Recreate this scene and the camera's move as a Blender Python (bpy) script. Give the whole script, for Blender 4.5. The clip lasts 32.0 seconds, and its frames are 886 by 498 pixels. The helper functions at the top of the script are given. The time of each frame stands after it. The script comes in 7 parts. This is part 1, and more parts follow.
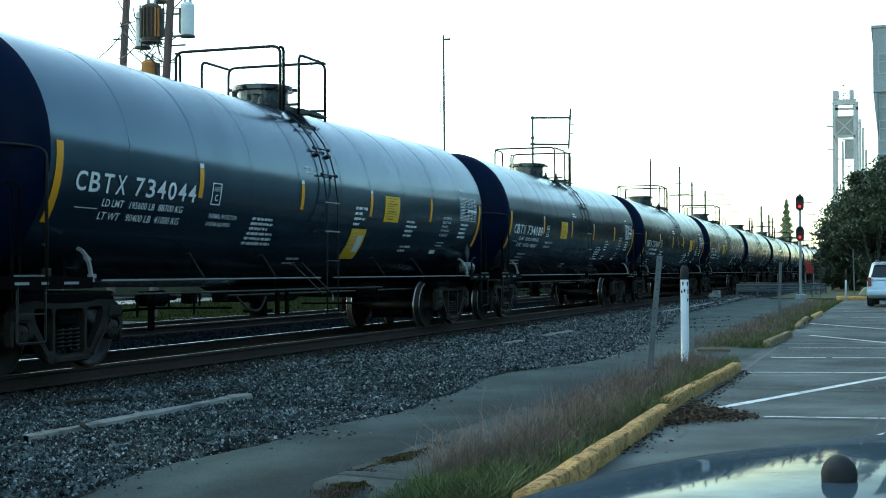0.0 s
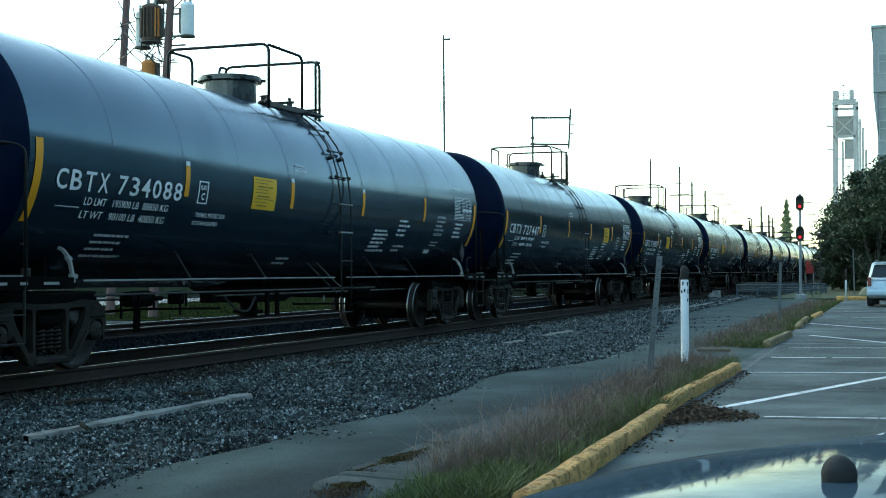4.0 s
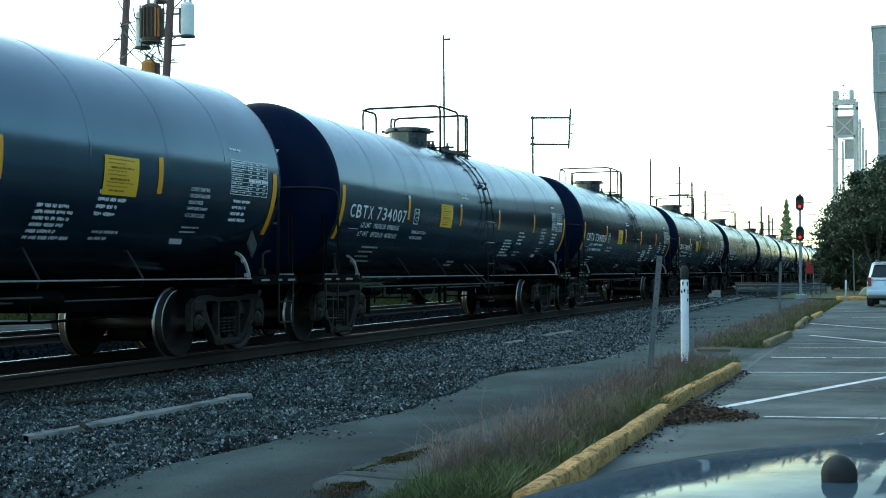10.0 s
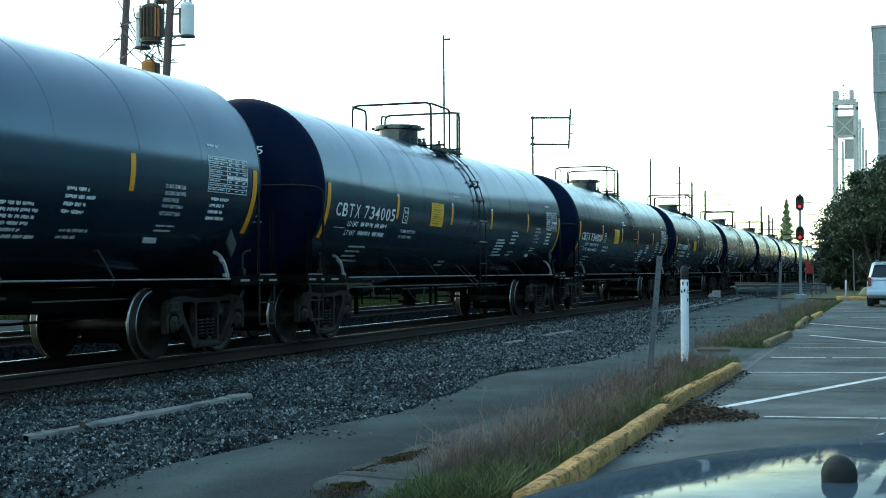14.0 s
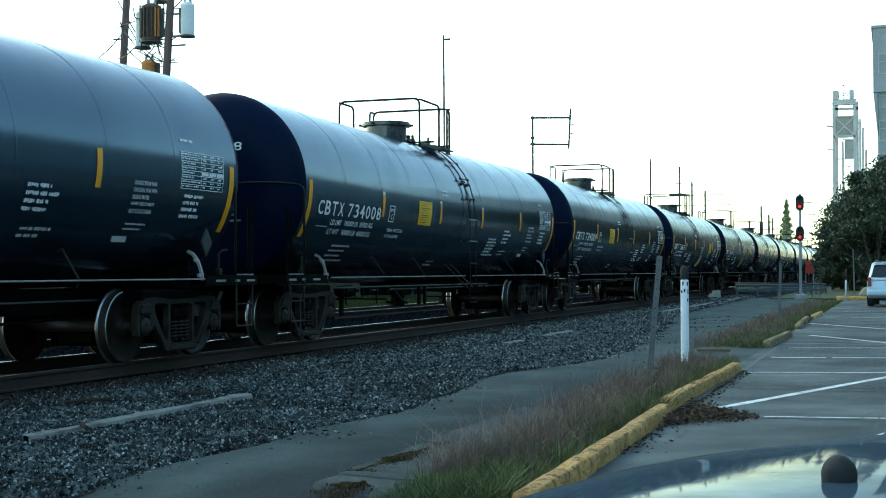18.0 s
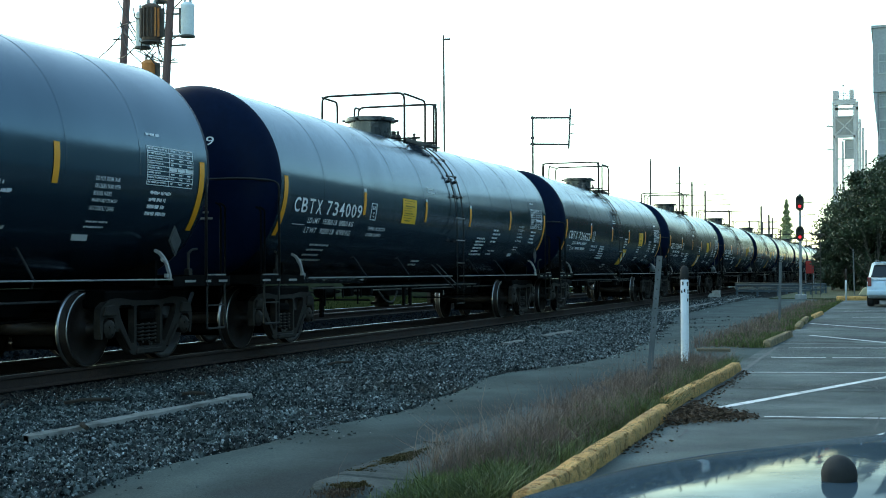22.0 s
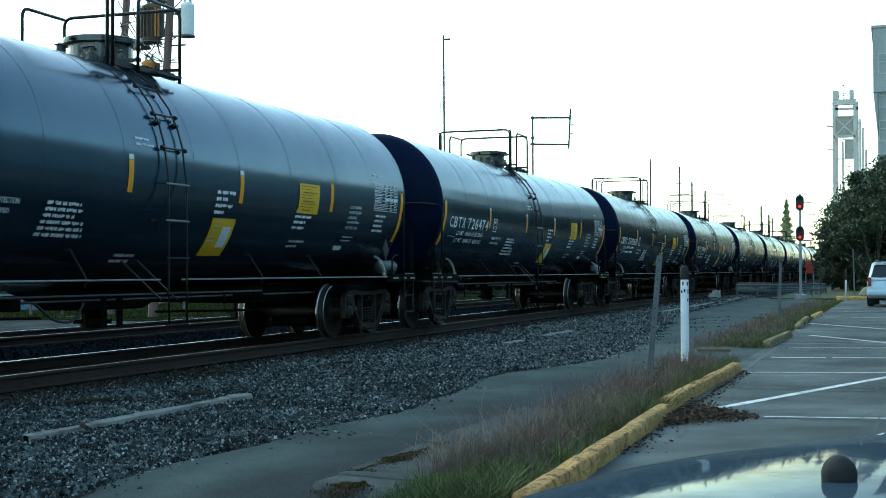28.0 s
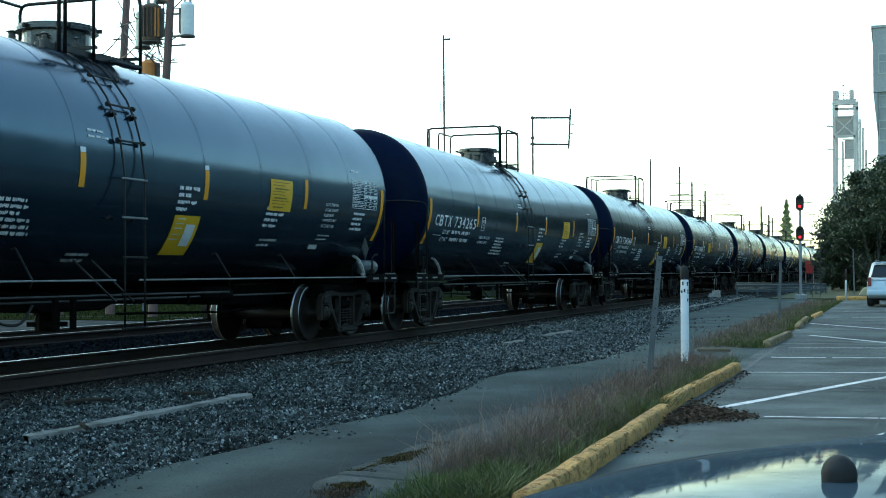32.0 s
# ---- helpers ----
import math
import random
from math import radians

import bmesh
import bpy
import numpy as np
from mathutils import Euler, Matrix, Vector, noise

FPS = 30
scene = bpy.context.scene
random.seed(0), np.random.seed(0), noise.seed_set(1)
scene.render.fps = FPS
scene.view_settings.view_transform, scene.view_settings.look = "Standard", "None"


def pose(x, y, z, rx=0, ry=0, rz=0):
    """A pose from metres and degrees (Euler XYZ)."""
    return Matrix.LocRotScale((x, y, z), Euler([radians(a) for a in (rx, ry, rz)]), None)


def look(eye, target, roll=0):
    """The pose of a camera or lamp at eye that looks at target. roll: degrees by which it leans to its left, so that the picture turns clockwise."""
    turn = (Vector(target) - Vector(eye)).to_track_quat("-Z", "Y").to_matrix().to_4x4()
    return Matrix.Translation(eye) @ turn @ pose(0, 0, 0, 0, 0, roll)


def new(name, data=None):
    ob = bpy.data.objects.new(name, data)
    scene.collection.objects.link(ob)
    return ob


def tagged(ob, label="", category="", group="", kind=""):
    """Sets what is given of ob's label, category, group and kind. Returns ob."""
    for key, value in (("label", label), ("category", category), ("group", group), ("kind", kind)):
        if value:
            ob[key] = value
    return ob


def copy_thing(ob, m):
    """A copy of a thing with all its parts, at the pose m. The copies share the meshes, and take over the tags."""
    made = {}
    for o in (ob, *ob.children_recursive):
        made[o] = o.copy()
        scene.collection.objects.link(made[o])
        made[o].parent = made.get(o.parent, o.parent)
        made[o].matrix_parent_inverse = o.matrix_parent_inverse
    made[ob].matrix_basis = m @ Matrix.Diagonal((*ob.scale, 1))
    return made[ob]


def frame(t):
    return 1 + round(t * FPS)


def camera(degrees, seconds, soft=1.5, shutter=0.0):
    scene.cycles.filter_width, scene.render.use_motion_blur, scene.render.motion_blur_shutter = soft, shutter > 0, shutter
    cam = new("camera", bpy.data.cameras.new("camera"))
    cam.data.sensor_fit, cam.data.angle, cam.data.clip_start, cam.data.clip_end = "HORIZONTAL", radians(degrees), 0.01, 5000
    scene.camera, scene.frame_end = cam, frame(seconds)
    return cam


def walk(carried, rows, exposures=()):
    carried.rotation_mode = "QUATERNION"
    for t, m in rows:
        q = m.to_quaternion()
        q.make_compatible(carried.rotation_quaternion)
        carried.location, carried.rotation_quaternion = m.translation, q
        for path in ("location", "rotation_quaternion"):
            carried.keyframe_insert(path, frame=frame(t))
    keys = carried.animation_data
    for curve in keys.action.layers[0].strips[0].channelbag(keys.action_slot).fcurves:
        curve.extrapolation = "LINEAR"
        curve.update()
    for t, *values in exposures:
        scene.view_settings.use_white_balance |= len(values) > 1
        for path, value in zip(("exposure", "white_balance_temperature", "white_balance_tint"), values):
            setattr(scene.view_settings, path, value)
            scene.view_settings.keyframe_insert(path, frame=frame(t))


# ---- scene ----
# The camera stands still beside the railway. x: across the track, y: along it, z: above the railhead.
cam = camera(37.14, 32.0, soft=1.0)
EYE = (10.163, 0.0, 1.139)
AIM = (EYE[0] - 32.378, EYE[1] + 94.597, EYE[2] + 1.758)
STAND = look(EYE, AIM, -0.224)
walk(cam, [(0.0, STAND), (32.0, STAND)], exposures=[(0.0, 1.8, 7750, -14), (32.0, 1.8, 7750, -14)])

# ---- daylight: clear evening sky, low sun ahead of the camera, veiled ----
SUN_UP, SUN_TURN = 34.0, -62.0
world = bpy.data.worlds.new("sky")
scene.world = world
world.use_nodes = True
wn = world.node_tree.nodes
sky = wn.new("ShaderNodeTexSky")
sky.sky_type, sky.sun_disc = "NISHITA", False
sky.sun_elevation, sky.sun_rotation = radians(SUN_UP), radians(SUN_TURN)
sky.air_density, sky.dust_density, sky.ozone_density = 1.0, 0.6, 3.2
wn["Background"].inputs["Strength"].default_value = 0.15
world.node_tree.links.new(sky.outputs[0], wn["Background"].inputs["Color"])
sun = new("sun", bpy.data.lights.new("sun", "SUN"))
sun.data.energy, sun.data.angle, sun.data.color = 0.2, radians(12), (1.0, 0.86, 0.68)
sun.matrix_world = look((0, 0, 0), (-math.sin(radians(SUN_TURN)) * 10, -math.cos(radians(SUN_TURN)) * 10, -10 * math.tan(radians(SUN_UP))))


# ---- materials ----
def ramp_mix(nt, fac, a, b):
    m = nt.nodes.new("ShaderNodeMix")
    m.data_type = "RGBA"
    nt.links.new(fac, m.inputs[0])
    for i, c in ((6, a), (7, b)):
        if isinstance(c, tuple):
            m.inputs[i].default_value = (*c, 1)
        else:
            nt.links.new(c, m.inputs[i])
    return m.outputs[2]


def noise_fac(nt, scale, detail=5, lo=0.4, hi=0.6, stretch=(1, 1, 1), rough=0.6):
    tc = nt.nodes.new("ShaderNodeTexCoord")
    mp = nt.nodes.new("ShaderNodeMapping")
    mp.inputs["Scale"].default_value = stretch
    n = nt.nodes.new("ShaderNodeTexNoise")
    n.inputs["Scale"].default_value, n.inputs["Detail"].default_value, n.inputs["Roughness"].default_value = scale, detail, rough
    r = nt.nodes.new("ShaderNodeMapRange")
    r.inputs["From Min"].default_value, r.inputs["From Max"].default_value = lo, hi
    nt.links.new(tc.outputs["Object"], mp.inputs[0])
    nt.links.new(mp.outputs[0], n.inputs["Vector"])
    nt.links.new(n.outputs[0], r.inputs[0])
    return r.outputs[0]


def surface(name, base, worn=None, rough=0.6, rough2=None, metal=0.0, coarse=1.5, fine=25.0, bump=0.3, depth=0.01, coat=0.0,
            stretch=(1, 1, 1), grain=0.35, vary=0.0, island=False, spots=(0.42, 0.68), spec=0.5, coat_rough=0.03, tint=None, ior=1.5, blotch=0.0, blotch_size=0.35):
    """A procedural surface: base and worn colour mixed by two noises, with matching roughness and relief."""
    m = bpy.data.materials.new(name)
    m.use_nodes = True
    nt = m.node_tree
    b = nt.nodes["Principled BSDF"]
    worn = worn or tuple(min(1, c * 1.35 + 0.01) for c in base)
    big = noise_fac(nt, coarse, 6, spots[0], spots[1], stretch)
    small = noise_fac(nt, fine, 4, 0.3, 0.7, stretch)
    col = ramp_mix(nt, big, base, worn)
    dark = tuple(c * (1 - grain) for c in base)
    k = nt.nodes.new("ShaderNodeMath")
    k.operation = "MULTIPLY"
    k.inputs[1].default_value = 0.6
    nt.links.new(small, k.inputs[0])
    col = ramp_mix(nt, k.outputs[0], col, dark)
    if vary:
        if island:
            src = nt.nodes.new("ShaderNodeNewGeometry").outputs["Random Per Island"]
        else:
            src = nt.nodes.new("ShaderNodeObjectInfo").outputs["Random"]
        r = nt.nodes.new("ShaderNodeMapRange")
        r.inputs["To Min"].default_value, r.inputs["To Max"].default_value = 1 - vary, 1 + vary
        nt.links.new(src, r.inputs[0])
        h = nt.nodes.new("ShaderNodeHueSaturation")
        nt.links.new(r.outputs[0], h.inputs["Value"])
        nt.links.new(col, h.inputs["Color"])
        col = h.outputs[0]
    if blotch:
        wide = nt.nodes.new("ShaderNodeMapRange")
        wide.inputs["To Min"].default_value, wide.inputs["To Max"].default_value = 1 - blotch, 1 + blotch * 0.6
        nt.links.new(noise_fac(nt, blotch_size, 3, 0.36, 0.64), wide.inputs[0])
        h = nt.nodes.new("ShaderNodeHueSaturation")
        nt.links.new(wide.outputs[0], h.inputs["Value"])
        nt.links.new(col, h.inputs["Color"])
        col = h.outputs[0]
    nt.links.new(col, b.inputs["Base Color"])
    rr = nt.nodes.new("ShaderNodeMapRange")
    rr.inputs["To Min"].default_value, rr.inputs["To Max"].default_value = rough, rough2 if rough2 is not None else min(1, rough + 0.15)
    nt.links.new(big, rr.inputs[0])
    nt.links.new(rr.outputs[0], b.inputs["Roughness"])
    b.inputs["Metallic"].default_value = metal
    b.inputs["Coat Weight"].default_value, b.inputs["Coat Roughness"].default_value = coat, coat_rough
    b.inputs["Specular IOR Level"].default_value, b.inputs["IOR"].default_value = spec, ior
    if tint:
        b.inputs["Specular Tint"].default_value = (*tint, 1)
    if bump:
        bp = nt.nodes.new("ShaderNodeBump")
        bp.inputs["Strength"].default_value, bp.inputs["Distance"].default_value = bump, depth
        nt.links.new(small, bp.inputs["Height"])
        nt.links.new(bp.outputs[0], b.inputs["Normal"])
    return m


def glow(name, color, strength):
    m = bpy.data.materials.new(name)
    m.use_nodes = True
    b = m.node_tree.nodes["Principled BSDF"]
    b.inputs["Base Color"].default_value = (*color, 1)
    b.inputs["Emission Color"].default_value = (*color, 1)
    b.inputs["Emission Strength"].default_value = strength
    return m


def glass(name, tint=(0.02, 0.025, 0.03)):
    m = bpy.data.materials.new(name)
    m.use_nodes = True
    b = m.node_tree.nodes["Principled BSDF"]
    b.inputs["Base Color"].default_value, b.inputs["Roughness"].default_value = (*tint, 1), 0.04
    return m


def dusty_paint(name, base, dust, share):
    """Glossy paint under a patchy film of road dust that also dims the reflected sky."""
    m = bpy.data.materials.new(name)
    m.use_nodes = True
    nt = m.node_tree
    b = nt.nodes["Principled BSDF"]
    b.inputs["Base Color"].default_value, b.inputs["Roughness"].default_value = (*base, 1), 0.05
    b.inputs["Specular IOR Level"].default_value = 0.15
    film = nt.nodes.new("ShaderNodeBsdfDiffuse")
    film.inputs["Color"].default_value = (*dust, 1)
    mix = nt.nodes.new("ShaderNodeMixShader")
    r = nt.nodes.new("ShaderNodeMapRange")
    r.inputs["To Min"].default_value, r.inputs["To Max"].default_value = share - 0.12, share + 0.12
    nt.links.new(noise_fac(nt, 4.0, 5, 0.35, 0.65), r.inputs[0])
    nt.links.new(r.outputs[0], mix.inputs[0])
    nt.links.new(b.outputs[0], mix.inputs[1])
    nt.links.new(film.outputs[0], mix.inputs[2])
    nt.links.new(mix.outputs[0], nt.nodes["Material Output"].inputs["Surface"])
    return m


def grimy_sky_film(m, film, share):
    """A patchy film over glossy paint: dull grime, with the sky's blue sheen in its colour."""
    nt = m.node_tree
    dull = nt.nodes.new("ShaderNodeBsdfDiffuse")
    dull.inputs["Color"].default_value = (*film, 1)
    mix = nt.nodes.new("ShaderNodeMixShader")
    r = nt.nodes.new("ShaderNodeMapRange")
    r.inputs["To Min"].default_value, r.inputs["To Max"].default_value = share - 0.07, share + 0.07
    nt.links.new(noise_fac(nt, 0.9, 5, 0.35, 0.65, (1, 1, 0.4)), r.inputs[0])
    nt.links.new(r.outputs[0], mix.inputs[0])
    nt.links.new(nt.nodes["Principled BSDF"].outputs[0], mix.inputs[1])
    nt.links.new(dull.outputs[0], mix.inputs[2])
    nt.links.new(mix.outputs[0], nt.nodes["Material Output"].inputs["Surface"])


# blue of the reflected sky is put into base and specular tint
M_TANK = surface("tank_paint", (0.0042, 0.0115, 0.021), (0.008, 0.0165, 0.026), 0.16, 0.225, spec=0.88, ior=1.72, tint=(0.45, 0.75, 1.0), coarse=0.7, fine=7, bump=0.03, depth=0.004, stretch=(1, 1, 0.3), spots=(0.42, 0.72))
grimy_sky_film(M_TANK, (0.007, 0.026, 0.045), 0.16)
M_HEAD = surface("tank_head_paint", (0.001, 0.007, 0.027), (0.002, 0.010, 0.034), 0.45, 0.6, coarse=0.8, fine=9, bump=0.03, depth=0.004, spec=0.06)
# grimy underframe steel, its near-black colour also holding the shade beneath the tanks
M_STEEL = surface("shaded_grimy_steel", (0.002, 0.002, 0.002), (0.005, 0.0047, 0.0045), 0.6, 0.8, coarse=3, fine=40, bump=0.3, depth=0.004, spec=0.03)
M_TRUCK = surface("dusty_cast_steel", (0.019, 0.0155, 0.013), (0.052, 0.044, 0.036), 0.6, 0.85, coarse=4, fine=50, bump=0.35, depth=0.004, spec=0.2)
# pale tone for worn metal and for glints painted on rails and rungs
M_WORNGLINT = surface("worn_glint_bar", (0.34, 0.34, 0.33), (0.2, 0.195, 0.185), 0.45, 0.6, coarse=2, fine=40, bump=0.1, depth=0.002)
M_DULLPLATE = surface("dull_grey_plate", (0.05, 0.054, 0.055), (0.03, 0.032, 0.032), 0.6, 0.8, coarse=6, fine=50, bump=0.1, depth=0.002)
M_DULLMARK = surface("dirty_white_mark", (0.22, 0.225, 0.22), (0.1, 0.1, 0.095), 0.6, 0.8, coarse=9, fine=50, bump=0.1, depth=0.002)
M_WHEEL = surface("brown_wheel_steel", (0.013, 0.0085, 0.0065), (0.034, 0.023, 0.017), 0.5, 0.75, coarse=5, fine=50, bump=0.2, depth=0.003, spec=0.3)
M_PIPE = surface("black_pipe", (0.007, 0.0072, 0.0075), (0.022, 0.021, 0.02), 0.4, 0.6, coarse=4, fine=40, bump=0.1, depth=0.002, spec=0.3)
M_MANWAY = surface("worn_grey_nozzle", (0.055, 0.06, 0.065), (0.12, 0.123, 0.125), 0.2, 0.38, metal=0.6, coarse=4, fine=40, bump=0.1, depth=0.002)
M_RAILING = surface("pale_worn_rail", (0.8, 0.8, 0.78), (0.62, 0.61, 0.59), 0.4, 0.6, coarse=3, fine=40, bump=0.1, depth=0.002)
M_WHITE = surface("white_lettering", (0.88, 0.89, 0.88), (0.78, 0.78, 0.76), 0.5, 0.7, coarse=3, fine=30, bump=0.05, grain=0.1)
M_STRIPE = surface("yellow_reflective", (0.97, 0.38, 0.012), (0.9, 0.37, 0.025), 0.4, 0.6, coarse=4, fine=40, bump=0.05, grain=0.1)
M_PLACARD = surface("yellow_placard", (0.97, 0.52, 0.022), (0.9, 0.5, 0.03), 0.45, 0.6, coarse=3, fine=30, bump=0.05, grain=0.1)
M_INK = surface("dark_ink", (0.022, 0.021, 0.018), None, 0.6, coarse=3, fine=30, bump=0)
M_BROWNINK = surface("brown_print", (0.16, 0.09, 0.02), None, 0.6, coarse=3, fine=30, bump=0)
# bright metal for the painted highlights on the wheel edges
M_RIMGLINT = surface("rim_glint_steel", (0.5, 0.5, 0.5), (0.3, 0.29, 0.28), 0.3, 0.42, metal=1.0, coarse=3, fine=60, bump=0.05)
M_RAILSIDE = surface("rusty_rail", (0.034, 0.023, 0.019), (0.066, 0.043, 0.033), 0.7, 0.9, coarse=2, fine=40, bump=0.3, depth=0.004, spec=0.2)
# the bluish-white glint is tinted into this crown's metal
M_SHINY = surface("rail_crown", (0.42, 0.5, 0.58), (0.26, 0.3, 0.34), 0.35, 0.5, metal=1.0, coarse=2, fine=60, bump=0.05)
# dimmer copy for the near rails, with the train's shade in its colour
M_SHADECROWN = surface("shaded_rail_crown", (0.2, 0.195, 0.19), (0.1, 0.095, 0.09), 0.45, 0.6, metal=0.7, coarse=2, fine=60, bump=0.05)
M_TIE = surface("creosoted_timber", (0.05, 0.04, 0.033), (0.09, 0.075, 0.06), 0.85, 0.95, coarse=3, fine=30, bump=0.6, depth=0.01, stretch=(0.2, 2, 2), spec=0.03)
M_GROUND = surface("grassy_soil", (0.07, 0.085, 0.035), (0.13, 0.12, 0.07), 0.95, 1.0, coarse=0.25, fine=6, bump=0.6, depth=0.05)
M_BANKSOIL = surface("dark_grassy_soil", (0.015, 0.021, 0.008), (0.028, 0.034, 0.014), 0.95, 1.0, coarse=0.4, fine=6, bump=0.6, depth=0.05, spec=0.0)
# bed below the train: shade is put into its near-black colour
M_SHADEBED = surface("shaded_ballast_fines", (0.008, 0.0105, 0.012), (0.018, 0.022, 0.024), 0.9, 1.0, coarse=0.7, fine=30, bump=1.0, depth=0.03, grain=0.6, spec=0.0)
M_SHOULDER = surface("ballast_shoulder_fines", (0.02, 0.024, 0.025), (0.045, 0.05, 0.048), 0.9, 1.0, coarse=0.9, fine=30, bump=1.0, depth=0.03, grain=0.7, spec=0.05, blotch=0.3, blotch_size=0.6)
M_STONE = surface("ballast_stone", (0.02, 0.027, 0.029), (0.18, 0.212, 0.205), 0.55, 0.85, coarse=6, fine=60, bump=0.3, depth=0.005, vary=0.95, island=True, blotch=0.5, blotch_size=1.1, spec=0.12)
M_PALESTONE = surface("pale_ballast_stone", (0.24, 0.265, 0.265), (0.45, 0.475, 0.465), 0.5, 0.8, coarse=6, fine=60, bump=0.3, depth=0.005, vary=0.6, island=True)
M_RUSTSTONE = surface("rust_stained_stone", (0.03, 0.026, 0.023), (0.075, 0.066, 0.057), 0.7, 0.95, spec=0.1, coarse=6, fine=60, bump=0.3, depth=0.005, vary=0.8, island=True)
# darker copy of the ballast stone, with the shade in its colour
M_SHADESTONE = surface("shaded_ballast_stone", (0.005, 0.0075, 0.0105), (0.013, 0.018, 0.024), 0.8, 0.95, coarse=6, fine=60, bump=0.3, depth=0.005, spec=0.0, vary=0.7, island=True)
M_POSTGREY = surface("weathered_channel", (0.13, 0.145, 0.15), (0.2, 0.21, 0.21), 0.6, 0.8, coarse=3, fine=40, bump=0.15)
M_RESERVOIR = surface("dull_teal_steel", (0.1, 0.128, 0.132), (0.16, 0.185, 0.187), 0.3, 0.45, coarse=3, fine=40, bump=0.15)
M_ROAD = surface("worn_lane_asphalt", (0.053, 0.074, 0.071), (0.103, 0.135, 0.128), 0.8, 0.95, coarse=1.1, fine=70, bump=0.5, depth=0.006, stretch=(1, 0.4, 1), spots=(0.4, 0.64), grain=0.55, spec=0.1, blotch=0.32, blotch_size=0.55)
M_GRAVEL = surface("dark_grey_gravel", (0.048, 0.055, 0.057), (0.092, 0.1, 0.097), 0.7, 0.9, coarse=2.0, fine=60, bump=0.5, depth=0.006, stretch=(1, 0.4, 1), spots=(0.42, 0.6), grain=0.5, spec=0.0)


def darken_gutter_side(m, x_plain, x_toned, y_far):
    """Tones the gutter side of the lane: a ragged band, darker and bluer than the rest."""
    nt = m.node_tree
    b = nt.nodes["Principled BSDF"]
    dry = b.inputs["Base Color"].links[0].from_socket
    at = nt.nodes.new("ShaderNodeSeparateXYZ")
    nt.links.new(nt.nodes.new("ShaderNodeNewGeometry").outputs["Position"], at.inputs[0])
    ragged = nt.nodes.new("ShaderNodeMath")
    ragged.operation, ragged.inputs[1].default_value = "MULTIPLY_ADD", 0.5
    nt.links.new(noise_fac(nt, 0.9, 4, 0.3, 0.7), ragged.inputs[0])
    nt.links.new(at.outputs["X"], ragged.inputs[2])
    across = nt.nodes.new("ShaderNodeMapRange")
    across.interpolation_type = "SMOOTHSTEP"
    across.inputs["From Min"].default_value, across.inputs["From Max"].default_value = x_plain + 0.25, x_toned + 0.25
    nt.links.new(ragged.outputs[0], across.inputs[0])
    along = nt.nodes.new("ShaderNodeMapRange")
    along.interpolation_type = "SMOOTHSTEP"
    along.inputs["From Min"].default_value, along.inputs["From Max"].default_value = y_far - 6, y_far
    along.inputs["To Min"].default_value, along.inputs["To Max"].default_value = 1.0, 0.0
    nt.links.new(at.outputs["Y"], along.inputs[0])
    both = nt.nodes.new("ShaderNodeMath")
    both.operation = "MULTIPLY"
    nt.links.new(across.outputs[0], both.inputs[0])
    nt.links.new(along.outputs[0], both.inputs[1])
    toned = nt.nodes.new("ShaderNodeMix")
    toned.data_type, toned.blend_type = "RGBA", "MULTIPLY"
    nt.links.new(both.outputs[0], toned.inputs[0])
    nt.links.new(dry, toned.inputs[6])
    toned.inputs[7].default_value = (0.36, 0.41, 0.47, 1)
    nt.links.new(toned.outputs[2], b.inputs["Base Color"])


darken_gutter_side(M_ROAD, 5.8, 6.6, 20.0)
M_LOT = surface("parking_asphalt", (0.07, 0.086, 0.083), (0.205, 0.232, 0.222), 0.6, 0.88, coarse=0.8, fine=80, bump=0.7, depth=0.01, spots=(0.4, 0.62), stretch=(0.7, 0.9, 1), grain=0.7, spec=0.1, blotch=0.5, blotch_size=0.42)
M_SEAL = surface("oil_darkened_asphalt", (0.045, 0.052, 0.05), (0.1, 0.106, 0.098), 0.5, 0.8, coarse=2.5, fine=80, bump=0.6, depth=0.01, grain=0.6, spec=0.1, blotch=0.4, blotch_size=1.5)
M_PALECONC = surface("pale_worn_concrete", (0.27, 0.262, 0.235), (0.13, 0.122, 0.105), 0.8, 0.95, coarse=4, fine=30, bump=0.6, depth=0.012, spots=(0.46, 0.6))
M_PALEROCK = surface("pale_rock", (0.45, 0.46, 0.45), (0.3, 0.31, 0.3), 0.8, 0.95, coarse=3, fine=20, bump=0.5, depth=0.02)
M_HEDGE = surface("dark_olive_wall", (0.03, 0.037, 0.022), (0.055, 0.062, 0.04), 0.9, 1.0, coarse=0.8, fine=8, bump=0.5, depth=0.03, spec=0.15)
M_GUTTER = surface("dirty_gutter_concrete", (0.05, 0.06, 0.059), (0.108, 0.122, 0.116), 0.8, 0.95, spec=0.1, coarse=2.5, fine=30, bump=0.5, depth=0.008, spots=(0.4, 0.65))
M_KERB = surface("yellow_kerb_paint", (1.0, 0.57, 0.19), (0.4, 0.165, 0.042), 0.8, 0.95, coarse=12, fine=55, bump=1.0, depth=0.025, spots=(0.52, 0.62), grain=0.45, blotch=0.25, blotch_size=2.4)
# pale yellow for sunlight on the far lawn
M_SUNPATCH = surface("sunlit_lawn_tone", (0.72, 0.66, 0.42), (0.55, 0.5, 0.33), 0.9, 1.0, coarse=2, fine=40, bump=0.4, depth=0.02)
M_STUB = surface("faded_yellow_concrete", (0.5, 0.36, 0.17), (0.24, 0.19, 0.12), 0.85, 0.95, coarse=5, fine=40, bump=1.0, depth=0.03, spots=(0.44, 0.6), grain=0.5, blotch=0.3, blotch_size=2.0)
